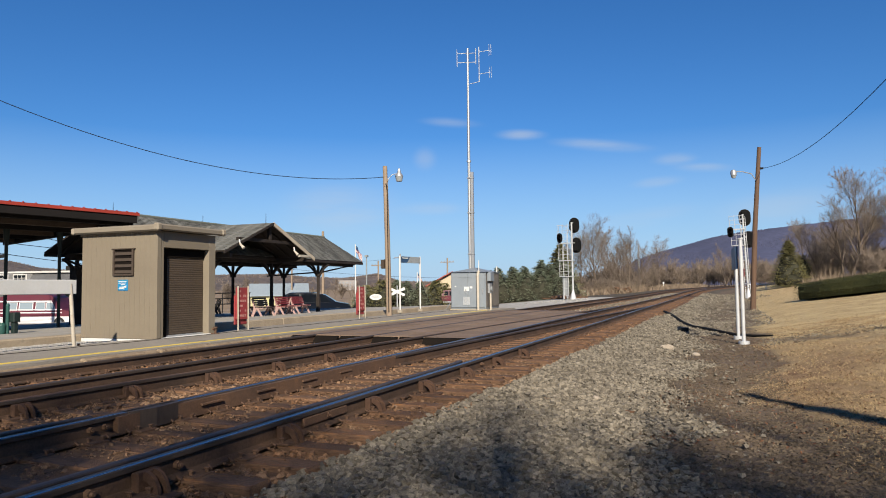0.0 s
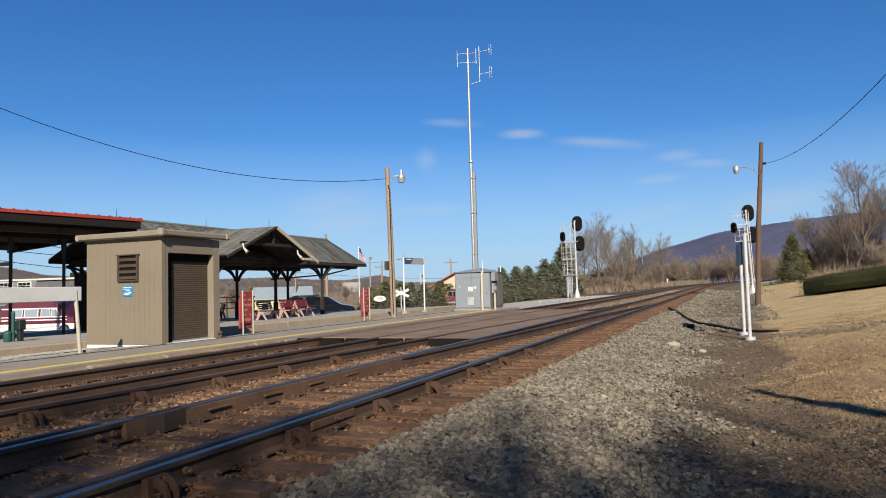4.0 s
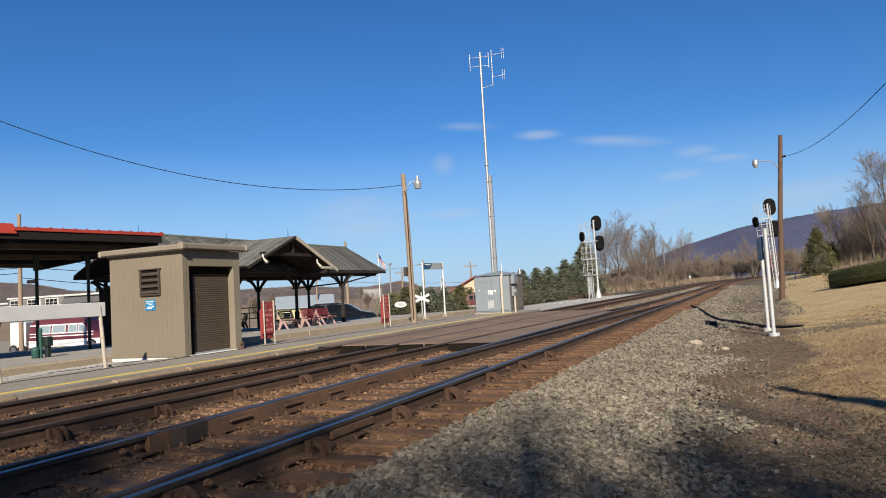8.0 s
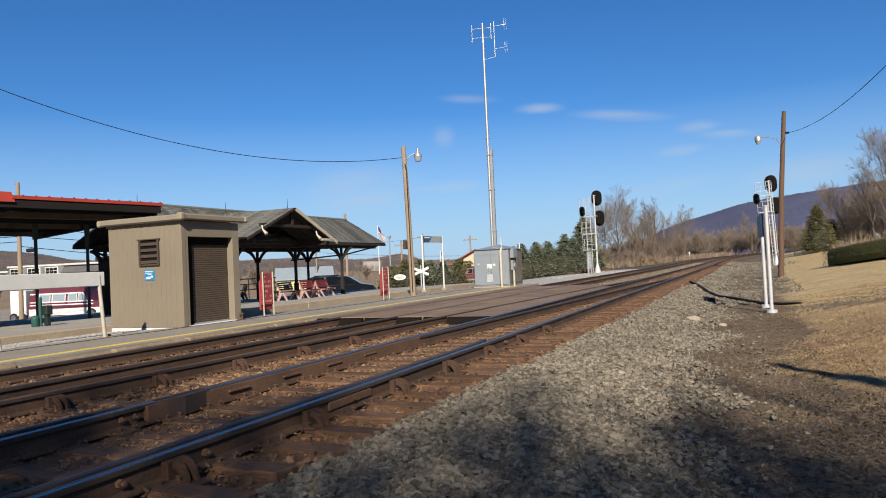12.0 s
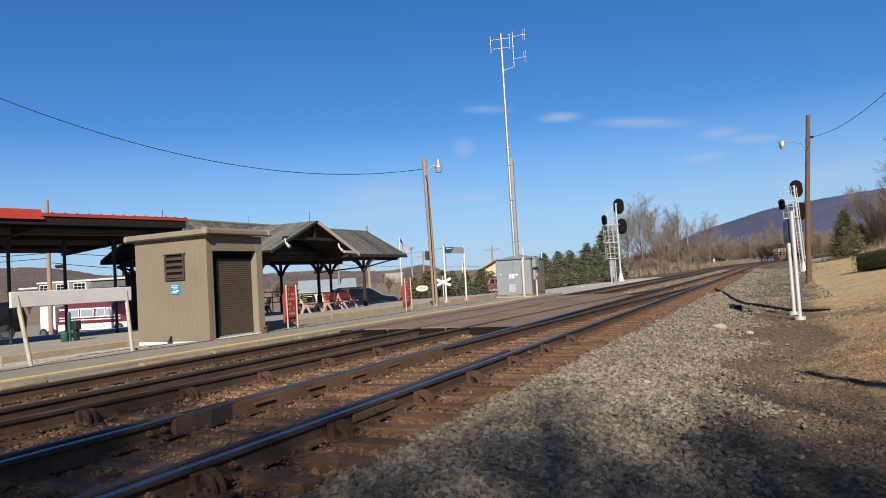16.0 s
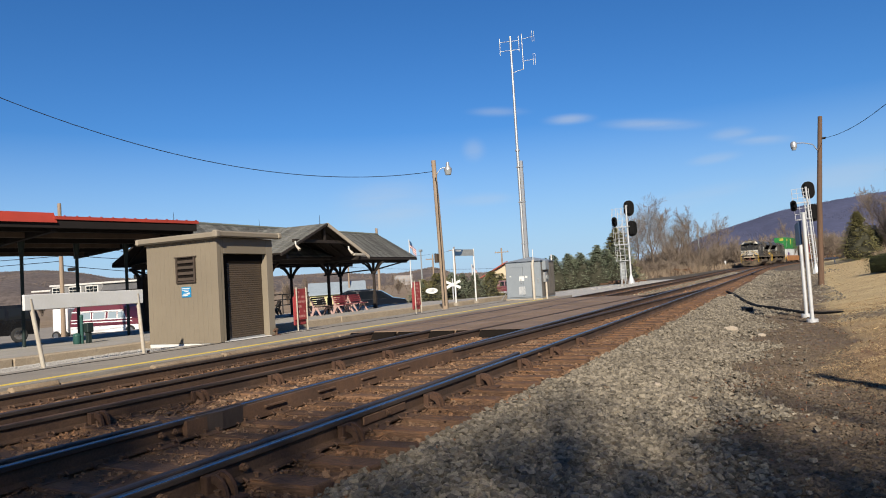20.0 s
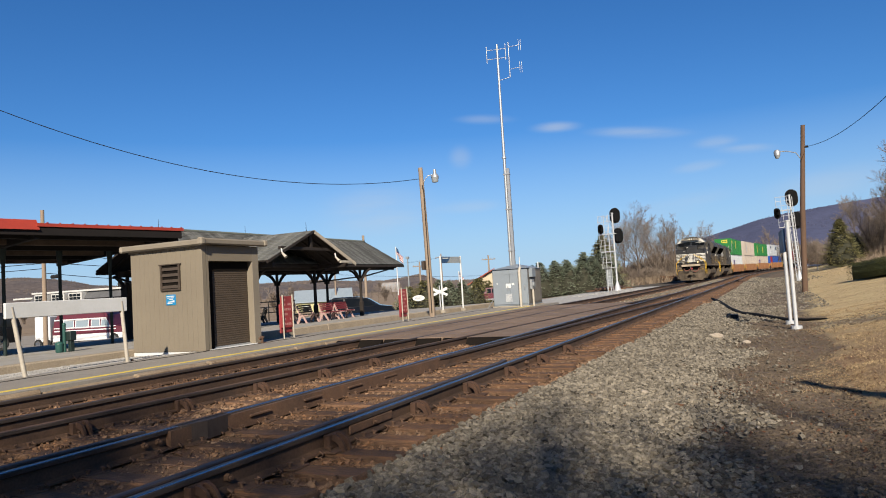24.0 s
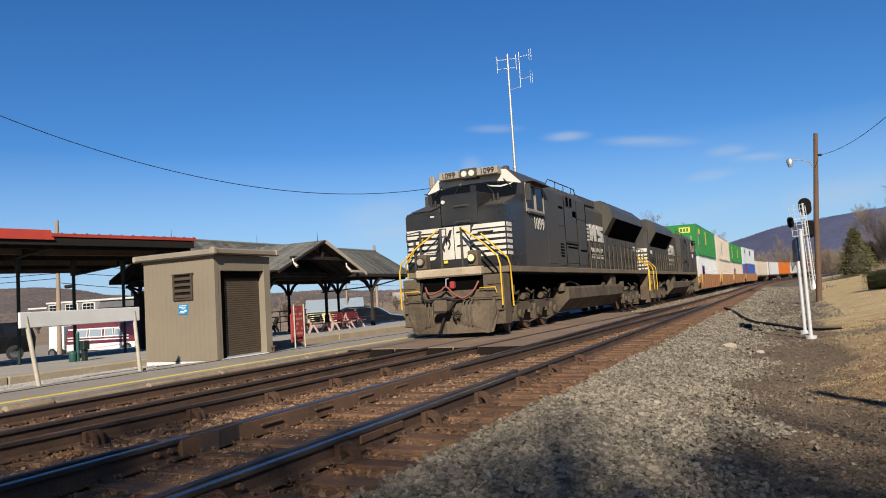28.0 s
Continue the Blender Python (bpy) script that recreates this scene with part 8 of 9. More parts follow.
solo("marker_flag", Geo().tube([(-8.6 - 3.0, 152, 0.2), (-8.6 - 3.0, 152, 1.2)], 0.05, 6).box(-11.75, -11.45, 151.97, 152.03, 1.2, 1.6, 0.01), M_WHITE, "small white trackside marker", "marker")


# ---- the train ----
M_LOCO = surf("black_loco_paint", (0.054, 0.051, 0.047), (0.083, 0.076, 0.066), 0.7, 0.45, 0.0, 0.08, 25, 0.25, (0.115, 0.092, 0.066), 0.62, (1, 1, 0.6), 0, False, 0.12)
M_DUST = surf("dusty_running_gear", (0.125, 0.096, 0.067), (0.07, 0.055, 0.04), 1.6, 0.9, 0.0, 0.2, 30, 0.3, (0.055, 0.047, 0.04), 0.6)
M_PILOT = surf("road_grime", (0.135, 0.102, 0.07), (0.078, 0.06, 0.044), 1.6, 0.85, 0.0, 0.2, 22, 0.3, (0.065, 0.053, 0.042), 0.56)
M_STRIPE = surf("weathered_white_stripe", (0.66, 0.64, 0.58), (0.56, 0.53, 0.47), 1.5, 0.55, 0.0, 0.03, 30, 0.1, (0.36, 0.32, 0.26), 0.68)
M_HANDRAIL = surf("yellow_handrail", (0.72, 0.45, 0.03), (0.62, 0.38, 0.03), 2.0, 0.5, 0.0, 0.02, 30, 0.1)
M_HOSE = surf("faded_red_hose", (0.28, 0.085, 0.07), (0.22, 0.07, 0.06), 3.0, 0.7)
# Black for openings and seams, and for shade painted under the walkway.
M_GAPSHADE = surf("black_recess", (0.004, 0.004, 0.004), (0.005, 0.005, 0.005), 2.0, 1.0, 0.0, 0.0, 60, 0.3, None, 0.6, (1, 1, 1), 0, False, 0.0)
M_HEAD = glow("ditch_light_glow", (0.65, 0.46, 0.22), 0.3)
M_LENS = glow("headlight_lens_glass", (0.36, 0.33, 0.26), 0.3)
M_ANTI = surf("scuffed_anticlimber", (0.46, 0.38, 0.28), (0.34, 0.27, 0.19), 2.0, 0.7, 0.0, 0.08, 30, 0.2, (0.2, 0.13, 0.08), 0.6)
M_NOSE = surf("glossy_black_nose_paint", (0.020, 0.020, 0.020), (0.032, 0.030, 0.028), 1.0, 0.34, 0.0, 0.03, 25, 0.15, (0.055, 0.048, 0.04), 0.64, (1, 1, 1), 0, False, 0.4)
M_CABGLASS = glass("black_cab_glass", (0.003, 0.003, 0.003), 0.12)
M_NUMB = surf("number_board", (0.34, 0.30, 0.24), (0.30, 0.265, 0.21), 2.0, 0.5, 0.0, 0.0)
M_SILL = surf("dusty_sill", (0.195, 0.152, 0.107), (0.135, 0.105, 0.077), 1.0, 0.85, 0.0, 0.1, 25, 0.2)


def words(text, size, at, mt, parent, label=""):
    """Raised characters from the built-in font, as a mesh part; the text reads along local x and stands along local y."""
    cu = bpy.data.curves.new("lettering", "FONT")
    cu.body, cu.size, cu.extrude, cu.align_x, cu.align_y = text, size, 0.004, "CENTER", "CENTER"
    tmp = bpy.data.objects.new("lettering_tmp", cu)
    scene.collection.objects.link(tmp)
    me = bpy.data.meshes.new_from_object(tmp.evaluated_get(bpy.context.evaluated_depsgraph_get()))
    bpy.data.objects.remove(tmp)
    me.materials.clear()
    me.materials.append(mt)
    ob = new("lettering", me)
    ob.parent = parent
    ob.matrix_basis = at
    if label:
        ob["label"] = label
    return ob


def bowed(pts, n=6):
    """Points along a smooth line through the given ones."""
    P = [Vector(p) for p in pts]
    P = [2 * P[0] - P[1]] + P + [2 * P[-1] - P[-2]]
    out = []
    for i in range(1, len(P) - 2):
        for k in range(n):
            t = k / n
            out.append(0.5 * (2 * P[i] + (P[i + 1] - P[i - 1]) * t + (2 * P[i - 1] - 5 * P[i] + 4 * P[i + 1] - P[i + 2]) * t * t + (3 * P[i] - P[i - 1] - 3 * P[i + 1] + P[i + 2]) * t ** 3))
    return out + [P[-2]]


def truck_frame(ob, y0, y1, axles, n=3):
    tr = part("truck", Geo().box(-1.0, 1.0, y0 + 0.3, y1 - 0.3, 0.55, 0.85, 0.03), M_DUST, ob, "dusty six-wheeled truck")
    for s in (-1, 1):
        g = Geo()
        g.prism([(y0, 0.66), (y0 + 0.25, 0.84), (y1 - 0.25, 0.84), (y1, 0.66), (y1 - 0.1, 0.58), (y0 + 0.1, 0.58)], "x", s * 1.05 - 0.09, s * 1.05 + 0.09)
        part("side_frame", g, M_DUST, tr)
        for k, y in enumerate(axles):
            part("axle_box", Geo().prism([(y - 0.17, 0.30), (y - 0.22, 0.60), (y - 0.14, 0.74), (y + 0.14, 0.74), (y + 0.22, 0.60), (y + 0.17, 0.30)], "x", s * 1.04, s * 1.22), M_DUST, tr)
            part("axle_cap", Geo().disc((s * 1.28, y, 0.5), (1, 0, 0), 0.14, 0.08, 12), M_PILOT, tr)
            if k < len(axles) - 1:
                ym = (y + axles[k + 1]) / 2
                part("brake_cylinder", Geo().tube([(s * 1.12, ym - 0.2, 0.98), (s * 1.12, ym + 0.25, 0.98)], 0.10, 10), M_DUST, tr)
                part("spring", Geo().tube([(s * 1.12, ym - 0.25, 0.5), (s * 1.12, ym - 0.25, 0.6)], 0.07, 8), M_PILOT, tr)
                part("spring", Geo().tube([(s * 1.12, ym + 0.28, 0.5), (s * 1.12, ym + 0.28, 0.6)], 0.07, 8), M_PILOT, tr)
                part("brake_rod", Geo().tube([(s * 1.2, y + 0.1, 0.3), (s * 1.2, ym, 0.22), (s * 1.2, axles[k + 1] - 0.1, 0.3)], 0.035, 5), M_DUST, tr)
        for y in axles:
            wl = part("wheel", Geo().tube([(s * 0.70, y, 0.53), (s * 0.74, y, 0.53), (s * 0.76, y, 0.53), (s * 0.86, y, 0.53)], [0.56, 0.56, 0.53, 0.525], 24), M_RUST, tr)
    return tr


def locomotive(number, tail_first, label):
    """A six-axle road diesel; y runs back from the coupler face, z up from the rail."""
    ob = thing("locomotive", label, "locomotive", "road locomotives")
    # Dark boxes here put the shade beneath the walkway into colour.
    part("frame", Geo().box(-0.95, 0.95, 0.9, 21.9, 1.05, 1.66, 0.02), M_GAPSHADE, ob)
    part("underframe", Geo().box(-0.62, 0.62, 1.3, 21.4, 0.42, 1.06, 0.02), M_GAPSHADE, ob)
    part("walkway", Geo().box(-1.53, 1.53, 0.95, 21.85, 1.66, 1.84, 0.02), M_SILL, ob, "dusty tan walkway sill")
    # ends
    for e, sgn in ((0.0, 1), (22.75, -1)):
        Y = lambda d: e + sgn * d
        pl = part("pilot", Geo().prism([(-1.28, 0.98), (1.28, 0.98), (1.30, 0.62), (1.08, 0.10), (-1.08, 0.10), (-1.30, 0.62)], "y", Y(0.42), Y(0.52)), M_PILOT, ob, "grimy snowplough pilot")
        for s in (-1, 1):
            part("plough_wing", Geo().add([(0, Y(0.12), 0.12), (s * 1.18, Y(0.46), 0.12), (s * 1.36, Y(0.5), 0.66), (s * 1.36, Y(0.5), 0.86), (s * 0.42, Y(0.2), 0.86), (s * 0.42, Y(0.2), 0.45), (0, Y(0.12), 0.45)], [(0, 1, 2, 3, 4, 5, 6)]), M_PILOT, pl)
            part("step_well", Geo().box(s * 1.06, s * 1.50, Y(0.55), Y(1.05), 0.30, 1.62, 0.02), M_PILOT, ob)
            for z in (0.32, 0.68, 1.04, 1.36):
                part("step", Geo().box(s * 1.08, s * 1.49, Y(0.47), Y(0.56), z, z + 0.03, 0.005), M_DUST, ob)
            part("corner_plate", Geo().box(s * 0.95, s * 1.45, Y(0.5), Y(0.56), 0.95, 1.62, 0.01), M_PILOT, ob)
            part("grab_iron", Geo().tube([(s * 1.34, Y(0.46), 1.12), (s * 1.34, Y(0.36), 1.28), (s * 0.9, Y(0.36), 1.28), (s * 0.86, Y(0.46), 1.2)], 0.016, 5), M_HANDRAIL, ob)
            part("handrail", Geo().tube([(s * 1.5, Y(0.42), 0.8), (s * 1.5, Y(0.40), 1.85), (s * 1.44, Y(0.42), 2.08), (s * 1.0, Y(0.52), 2.48), (s * 0.36, Y(0.62), 2.93)], 0.024, 6), M_HANDRAIL, ob, "yellow step handrail")
            part("handrail", Geo().tube([(s * 1.56, Y(1.06), 0.75), (s * 1.56, Y(0.98), 1.85), (s * 1.55, Y(0.84), 2.05), (s * 1.1, Y(0.74), 2.5), (s * 0.88, Y(0.72), 2.74)], 0.024, 6), M_HANDRAIL, ob, "yellow step handrail")
            for k in range(3):
                x = s * (0.45 + 0.11 * k)
                part("air_hose", Geo().tube([(x, Y(0.45), 1.0), (x, Y(0.25), 0.92), (x * 1.02, Y(0.20), 0.6), (x * 1.02, Y(0.24), 0.32)], 0.022, 5), M_DUST, ob)
        part("anticlimber", Geo().box(-0.98, 0.98, Y(0.32), Y(0.62), 1.62, 1.86, 0.04), M_ANTI, ob, "dusty pale anticlimber")
        part("end_recess", Geo().box(-0.95, 0.95, Y(0.55), Y(0.9), 1.0, 1.62), M_GAPSHADE, ob)
        part("end_plate", Geo().box(-1.05, 1.05, Y(0.48), Y(0.56), 0.85, 1.25, 0.01), M_PILOT, ob)
        cp = part("coupler", Geo().box(-0.13, 0.13, Y(-0.12), Y(0.5), 0.72, 0.98, 0.04), M_DUST, ob)
        part("knuckle", Geo().box(-0.20, 0.20, Y(-0.30), Y(-0.08), 0.68, 1.02, 0.06), M_DUST, cp)
        part("draft_pocket", Geo().box(-0.34, 0.34, Y(0.36), Y(0.5), 0.62, 1.08, 0.02), M_DUST, cp)
        part("cut_lever", Geo().tube([(-1.25, Y(0.34), 1.02), (-0.2, Y(0.30), 1.06), (-0.05, Y(0.2), 1.1), (0.2, Y(0.30), 1.06), (1.25, Y(0.34), 1.02)], 0.018, 5), M_DUST, ob)
        part("mu_hose", Geo().tube(bowed([(-0.72, Y(0.40), 1.38), (-0.55, Y(0.28), 1.18), (-0.2, Y(0.24), 1.26), (-0.02, Y(0.24), 1.36), (0.2, Y(0.24), 1.16), (0.45, Y(0.28), 1.05), (0.72, Y(0.34), 1.22), (0.84, Y(0.45), 1.46)]), 0.028, 6), M_HOSE, ob, "faded red hose")
        part("mu_cable", Geo().tube(bowed([(-0.82, Y(0.42), 1.50), (-0.78, Y(0.28), 1.15), (-0.55, Y(0.24), 0.98), (-0.1, Y(0.24), 1.05), (0.3, Y(0.26), 1.0), (0.62, Y(0.34), 1.12)]), 0.03, 6), M_BLACK, ob)
        part("mu_bracket", Geo().tube([(-0.02, Y(0.4), 1.58), (-0.02, Y(0.26), 1.56), (-0.02, Y(0.24), 1.36)], 0.02, 5), M_GREYSIGN, ob)
        part("gladhand_knot", Geo().tube(bowed([(0.2, Y(0.1), 0.78), (0.3, Y(0.02), 0.62), (0.42, Y(0.05), 0.55), (0.36, Y(0.1), 0.70), (0.24, Y(0.06), 0.60), (0.34, Y(0.0), 0.48)]), 0.025, 6), M_BLACK, ob)
        part("gladhand_hose", Geo().tube(bowed([(0.2, Y(0.3), 0.95), (0.12, Y(0.1), 0.78), (-0.02, Y(-0.02), 0.5), (-0.14, Y(0.0), 0.22), (-0.22, Y(0.08), 0.16)]), 0.032, 6), M_BLACK, ob)
        part("valve", Geo().box(0.02, 0.16, Y(0.35), Y(0.5), 1.3, 1.5, 0.03), M_REDSIGN, ob)
    # tank and trucks
    tk = part("fuel_tank", Geo().prism([(-1.46, 1.2), (1.46, 1.2), (1.5, 1.12), (1.5, 0.78), (1.05, 0.34), (-1.05, 0.34), (-1.5, 0.78), (-1.5, 1.12)], "y", 6.6, 15.2), M_PILOT, ob, "dusty chamfered fuel tank")
    part("filler", Geo().tube([(1.45, 11.5, 1.15), (1.55, 11.5, 1.28)], 0.07, 8), M_DUST, tk)
    for s in (-1, 1):
        part("air_reservoir", Geo().tube([(s * 0.98, 7.0, 1.40), (s * 0.98, 14.8, 1.40)], 0.13, 10), M_GAPSHADE, tk)
        part("equipment_box", Geo().box(s * 1.05, s * 1.42, 13.4, 14.3, 1.15, 1.62, 0.03), M_DUST, tk)
        part("pipe", Geo().tube([(s * 1.2, 6.6, 1.25), (s * 1.25, 7.6, 1.38), (s * 1.25, 8.4, 1.3), (s * 1.2, 9.0, 1.2)], 0.04, 6), M_DUST, tk)
    truck_frame(ob, 1.75, 6.25, (2.35, 4.0, 5.65))
    truck_frame(ob, 16.3, 20.9, (16.95, 18.6, 20.25))
    for s in (-1, 1):
        for y, r in ((1.6, 0.16), (6.6, 0.14), (15.9, 0.18)):
            part("air_filter", Geo().tube([(s * 1.25, y, 1.05), (s * 1.25, y, 1.32)], r, 10), M_DUST, ob)
        part("sand_pipe", Geo().tube([(s * 1.2, 1.5, 1.3), (s * 1.15, 1.7, 0.7), (s * 0.9, 1.75, 0.15)], 0.03, 5), M_DUST, ob)
    # cab
    cab = part("cab", Geo().prism([(-1.52, 1.84), (-1.52, 3.92), (-1.1, 4.34), (-0.5, 4.42), (0.5, 4.42), (1.1, 4.34), (1.52, 3.92), (1.52, 1.84)], "y", 2.45, 5.9), M_LOCO, ob)
    part("brow", Geo().prism([(-1.5, 3.90), (-1.08, 4.32), (-0.5, 4.40), (0.5, 4.40), (1.08, 4.32), (1.5, 3.90), (1.5, 3.86), (1.0, 3.98), (0.5, 4.02), (-0.5, 4.02), (-1.0, 3.98), (-1.5, 3.86)], "y", 2.425, 2.449), M_STRIPE, cab, "white cab brow")
    for s in (-1, 1):
        part("windscreen", Geo().prism([(s * 0.10, 3.64), (s * 0.46, 3.62), (s * 0.85, 3.52), (s * 1.34, 3.56), (s * 1.40, 3.86), (s * 0.9, 3.96), (s * 0.10, 3.97)], "y", 2.43, 2.446), M_CABGLASS, cab)
    for s in (-1, 1):
        part("wiper", Geo().tube([(s * 0.4, 2.40, 4.02), (s * 0.7, 2.38, 3.6)], 0.015, 4), M_BLACK, cab)
        part("wiper", Geo().tube([(s * 1.0, 2.40, 4.05), (s * 1.25, 2.38, 3.75)], 0.015, 4), M_BLACK, cab)
        for y0, y1 in ((2.75, 3.45), (3.6, 4.3)):
            w = part("side_window", Geo().box(s * 1.515, s * 1.527, y0, y1, 3.25, 3.86), M_CABGLASS, cab)
            for ya, yb, za, zb in ((y0 - 0.05, y0, 3.2, 3.9), (y1, y1 + 0.05, 3.2, 3.9), (y0, y1, 3.86, 3.9), (y0, y1, 3.2, 3.25)):
                part("frame", Geo().box(s * 1.517, s * 1.55, ya, yb, za, zb), M_NUMB, w)
        part("sunshade", Geo().box(s * 1.53, s * 1.78, 2.7, 4.35, 3.92, 3.94), M_LOCO, cab)
        part("armrest", Geo().box(s * 1.52, s * 1.60, 2.8, 4.3, 3.17, 3.21, 0.01), M_LOCO, cab)
        part("mirror", Geo().box(s * 1.56, s * 1.72, 2.62, 2.66, 3.35, 3.85, 0.01), M_LOCO, cab)
        part("cab_door_panel", Geo().box(s * 1.515, s * 1.53, 4.6, 5.5, 1.95, 3.95, 0.01), M_LOCO, cab)
    for s, x0 in ((-1, -0.96), (1, 0.28)):
        nb = part("number_board", Geo().box(x0, x0 + 0.66, 2.10, 2.45, 4.18, 4.40, 0.02), M_NUMB, cab, "number board")
        words(number, 0.23, pose(x0 + 0.34, 2.078, 4.29, 90, 0, 0), M_BLACK, nb)
    hl = part("headlight", Geo().box(-0.26, 0.26, 2.12, 2.45, 4.14, 4.44, 0.03), M_LOCO, cab)
    for x in (-0.12, 0.12):
        part("headlight_lens", Geo().disc((x, 2.11, 4.29), (0, 1, 0), 0.09, 0.03, 14), M_LENS if not tail_first else M_GREYSIGN, hl, "cream headlight")
    part("roof_unit", Geo().box(-0.6, 0.6, 3.0, 4.6, 4.40, 4.58, 0.04), M_LOCO, cab)
    part("horn", Geo().tube([(0.4, 4.8, 4.5), (0.4, 4.3, 4.55)], [0.03, 0.09], 8), M_LOCO, cab)
    part("antenna", Geo().tube([(0.2, 5.2, 4.4), (0.2, 5.2, 4.75)], 0.02, 5), M_WHITE, cab)
    # hoods
    eb = part("equipment_hood", Geo().prism([(-1.46, 1.84), (-1.46, 3.95), (-1.1, 4.28), (1.1, 4.28), (1.46, 3.95), (1.46, 1.84)], "y", 5.9, 9.7), M_LOCO, ob)
    for s in (-1, 1):
        for y0, y1, z0, z1 in ((5.95, 6.75, 1.9, 3.0), (6.85, 8.3, 2.0, 2.6), (6.85, 8.3, 2.75, 3.5), (8.4, 9.6, 1.95, 3.2), (6.0, 6.7, 3.1, 3.9), (7.0, 7.6, 3.6, 4.0), (7.8, 9.5, 3.3, 3.9)):
            part("door_panel", Geo().box(s * 1.455, s * 1.475, y0, y1, z0, z1, 0.01), M_LOCO, eb)
        for k in range(5):
            part("louvre", Geo().box(s * 1.47, s * 1.485, 6.1, 6.5, 2.2 + k * 0.1, 2.25 + k * 0.1), M_GAPSHADE, eb)
        part("shadow_slot", Geo().box(s * 1.458, s * 1.468, 6.9, 9.6, 2.64, 2.70), M_GAPSHADE, eb)
        part("roof_rail", Geo().tube([(s * 1.15, 5.9, 4.3), (s * 1.15, 6.2, 4.48), (s * 1.15, 9.4, 4.48), (s * 1.15, 9.6, 4.25)], 0.02, 5), M_LOCO, eb)
        for y in (7.0, 8.0, 9.0):
            part("roof_rail_post", Geo().tube([(s * 1.15, y, 4.22), (s * 1.15, y, 4.48)], 0.016, 5), M_LOCO, eb)
    hd = part("long_hood", Geo().prism([(-1.12, 1.84), (-1.12, 3.9), (-0.9, 4.12), (0.9, 4.12), (1.12, 3.9), (1.12, 1.84)], "y", 9.7, 21.2), M_LOCO, ob)
    for s in (-1, 1):
        for k in range(12):
            y0 = 9.8 + k * 0.94
            part("hood_door", Geo().box(s * 1.115, s * 1.14, y0, y0 + 0.86, 1.95, 3.25, 0.015), M_LOCO, hd)
        part("lettering_bar", Geo().prism([(11.5, 2.97), (11.82, 2.97), (12.15, 3.17), (12.15, 2.97), (12.5, 2.97), (12.5, 3.33), (12.15, 3.33), (11.82, 3.15), (11.82, 3.33), (11.5, 3.33)], "x", s * 1.12, s * 1.146), M_STRIPE, hd, "white company device")
        for k in range(5):
            part("speed_line", Geo().box(s * 1.12, s * 1.146, 10.55 + 0.1 * k, 11.36, 2.97 + k * 0.075, 3.01 + k * 0.075), M_STRIPE, hd)
        part("lettering_bar", Geo().prism([(12.7, 2.97), (13.75, 2.97), (13.75, 3.17), (13.1, 3.23), (13.75, 3.25), (13.75, 3.33), (12.7, 3.33), (12.7, 3.14), (13.35, 3.09), (12.7, 3.05)], "x", s * 1.12, s * 1.146), M_STRIPE, hd, "white company device")
        for k, z in enumerate((2.56, 2.30)):
            for j in range(7):
                part("lettering_bar", Geo().box(s * 1.14, s * 1.147, 11.5 + j * 0.30, 11.71 + j * 0.30, z, z + 0.17), M_STRIPE, hd)
    part("brake_grid", Geo().box(-1.0, 1.0, 10.2, 13.2, 4.1, 4.42, 0.04), M_LOCO, hd)
    part("exhaust", Geo().box(-0.3, 0.3, 13.7, 14.4, 4.1, 4.36, 0.03), M_RUST, hd)
    rd_ = part("radiator", Geo().prism([(-1.12, 3.15), (-1.58, 3.72), (-1.52, 4.10), (-1.1, 4.50), (1.1, 4.50), (1.52, 4.10), (1.58, 3.72), (1.12, 3.15)], "y", 13.9, 20.9), M_LOCO, hd, "flared radiator housing")
    for s in (-1, 1):
        part("radiator_grille", Geo().add([(s * 1.14, 14.6, 3.13), (s * 1.596, 14.6, 3.70), (s * 1.596, 20.7, 3.70), (s * 1.14, 20.7, 3.13)], [(0, 1, 2, 3)]), M_GAPSHADE, rd_, "dark radiator intake")
    for k in range(3):
        part("radiator_fan", Geo().disc((0, 16.4 + k * 1.75, 4.52), (0, 0, 1), 0.75, 0.08, 20), M_LOCO, rd_)
    for s in (-1, 1):
        for y in (6.8, 8.35, 9.65):
            part("panel_seam", Geo().box(s * 1.462, s * 1.478, y - 0.012, y + 0.012, 1.9, 3.9), M_GAPSHADE, eb)
        for y0, z0, w, h in ((7.05, 3.62, 0.28, 0.3), (7.5, 3.62, 0.28, 0.3), (6.1, 3.45, 0.5, 0.08), (8.6, 2.45, 0.9, 0.07), (7.0, 2.52, 1.2, 0.06)):
            part("vent_slot", Geo().box(s * 1.47, s * 1.482, y0, y0 + w, z0, z0 + h), M_GAPSHADE, eb)
        for k in range(7):
            y = 6.3 + k * 0.5
            part("roof_bracket", Geo().box(s * 1.12, s * 1.3, y, y + 0.12, 4.1, 4.2, 0.01), M_LOCO, eb)
        for k in range(12):
            y0 = 9.8 + k * 0.94
            part("door_latch", Geo().box(s * 1.138, s * 1.155, y0 + 0.74, y0 + 0.80, 2.45, 2.65, 0.005), M_GAPSHADE, hd)
            part("door_hinge", Geo().box(s * 1.138, s * 1.15, y0 + 0.02, y0 + 0.06, 2.1, 3.1, 0.004), M_GAPSHADE, hd)
        for y in (1.9, 3.2, 4.8, 17.8, 19.4):
            part("air_pipe", Geo().tube([(s * 1.3, y - 0.3, 1.2), (s * 1.32, y, 1.06), (s * 1.28, y + 0.35, 1.14), (s * 1.2, y + 0.5, 0.9)], 0.035, 5), M_DUST, ob)
        # Black strip painted as the walkway's shadow.
        part("sill_shadow", Geo().box(s * 1.40, s * 1.50, 1.2, 21.6, 1.60, 1.655), M_GAPSHADE, ob)
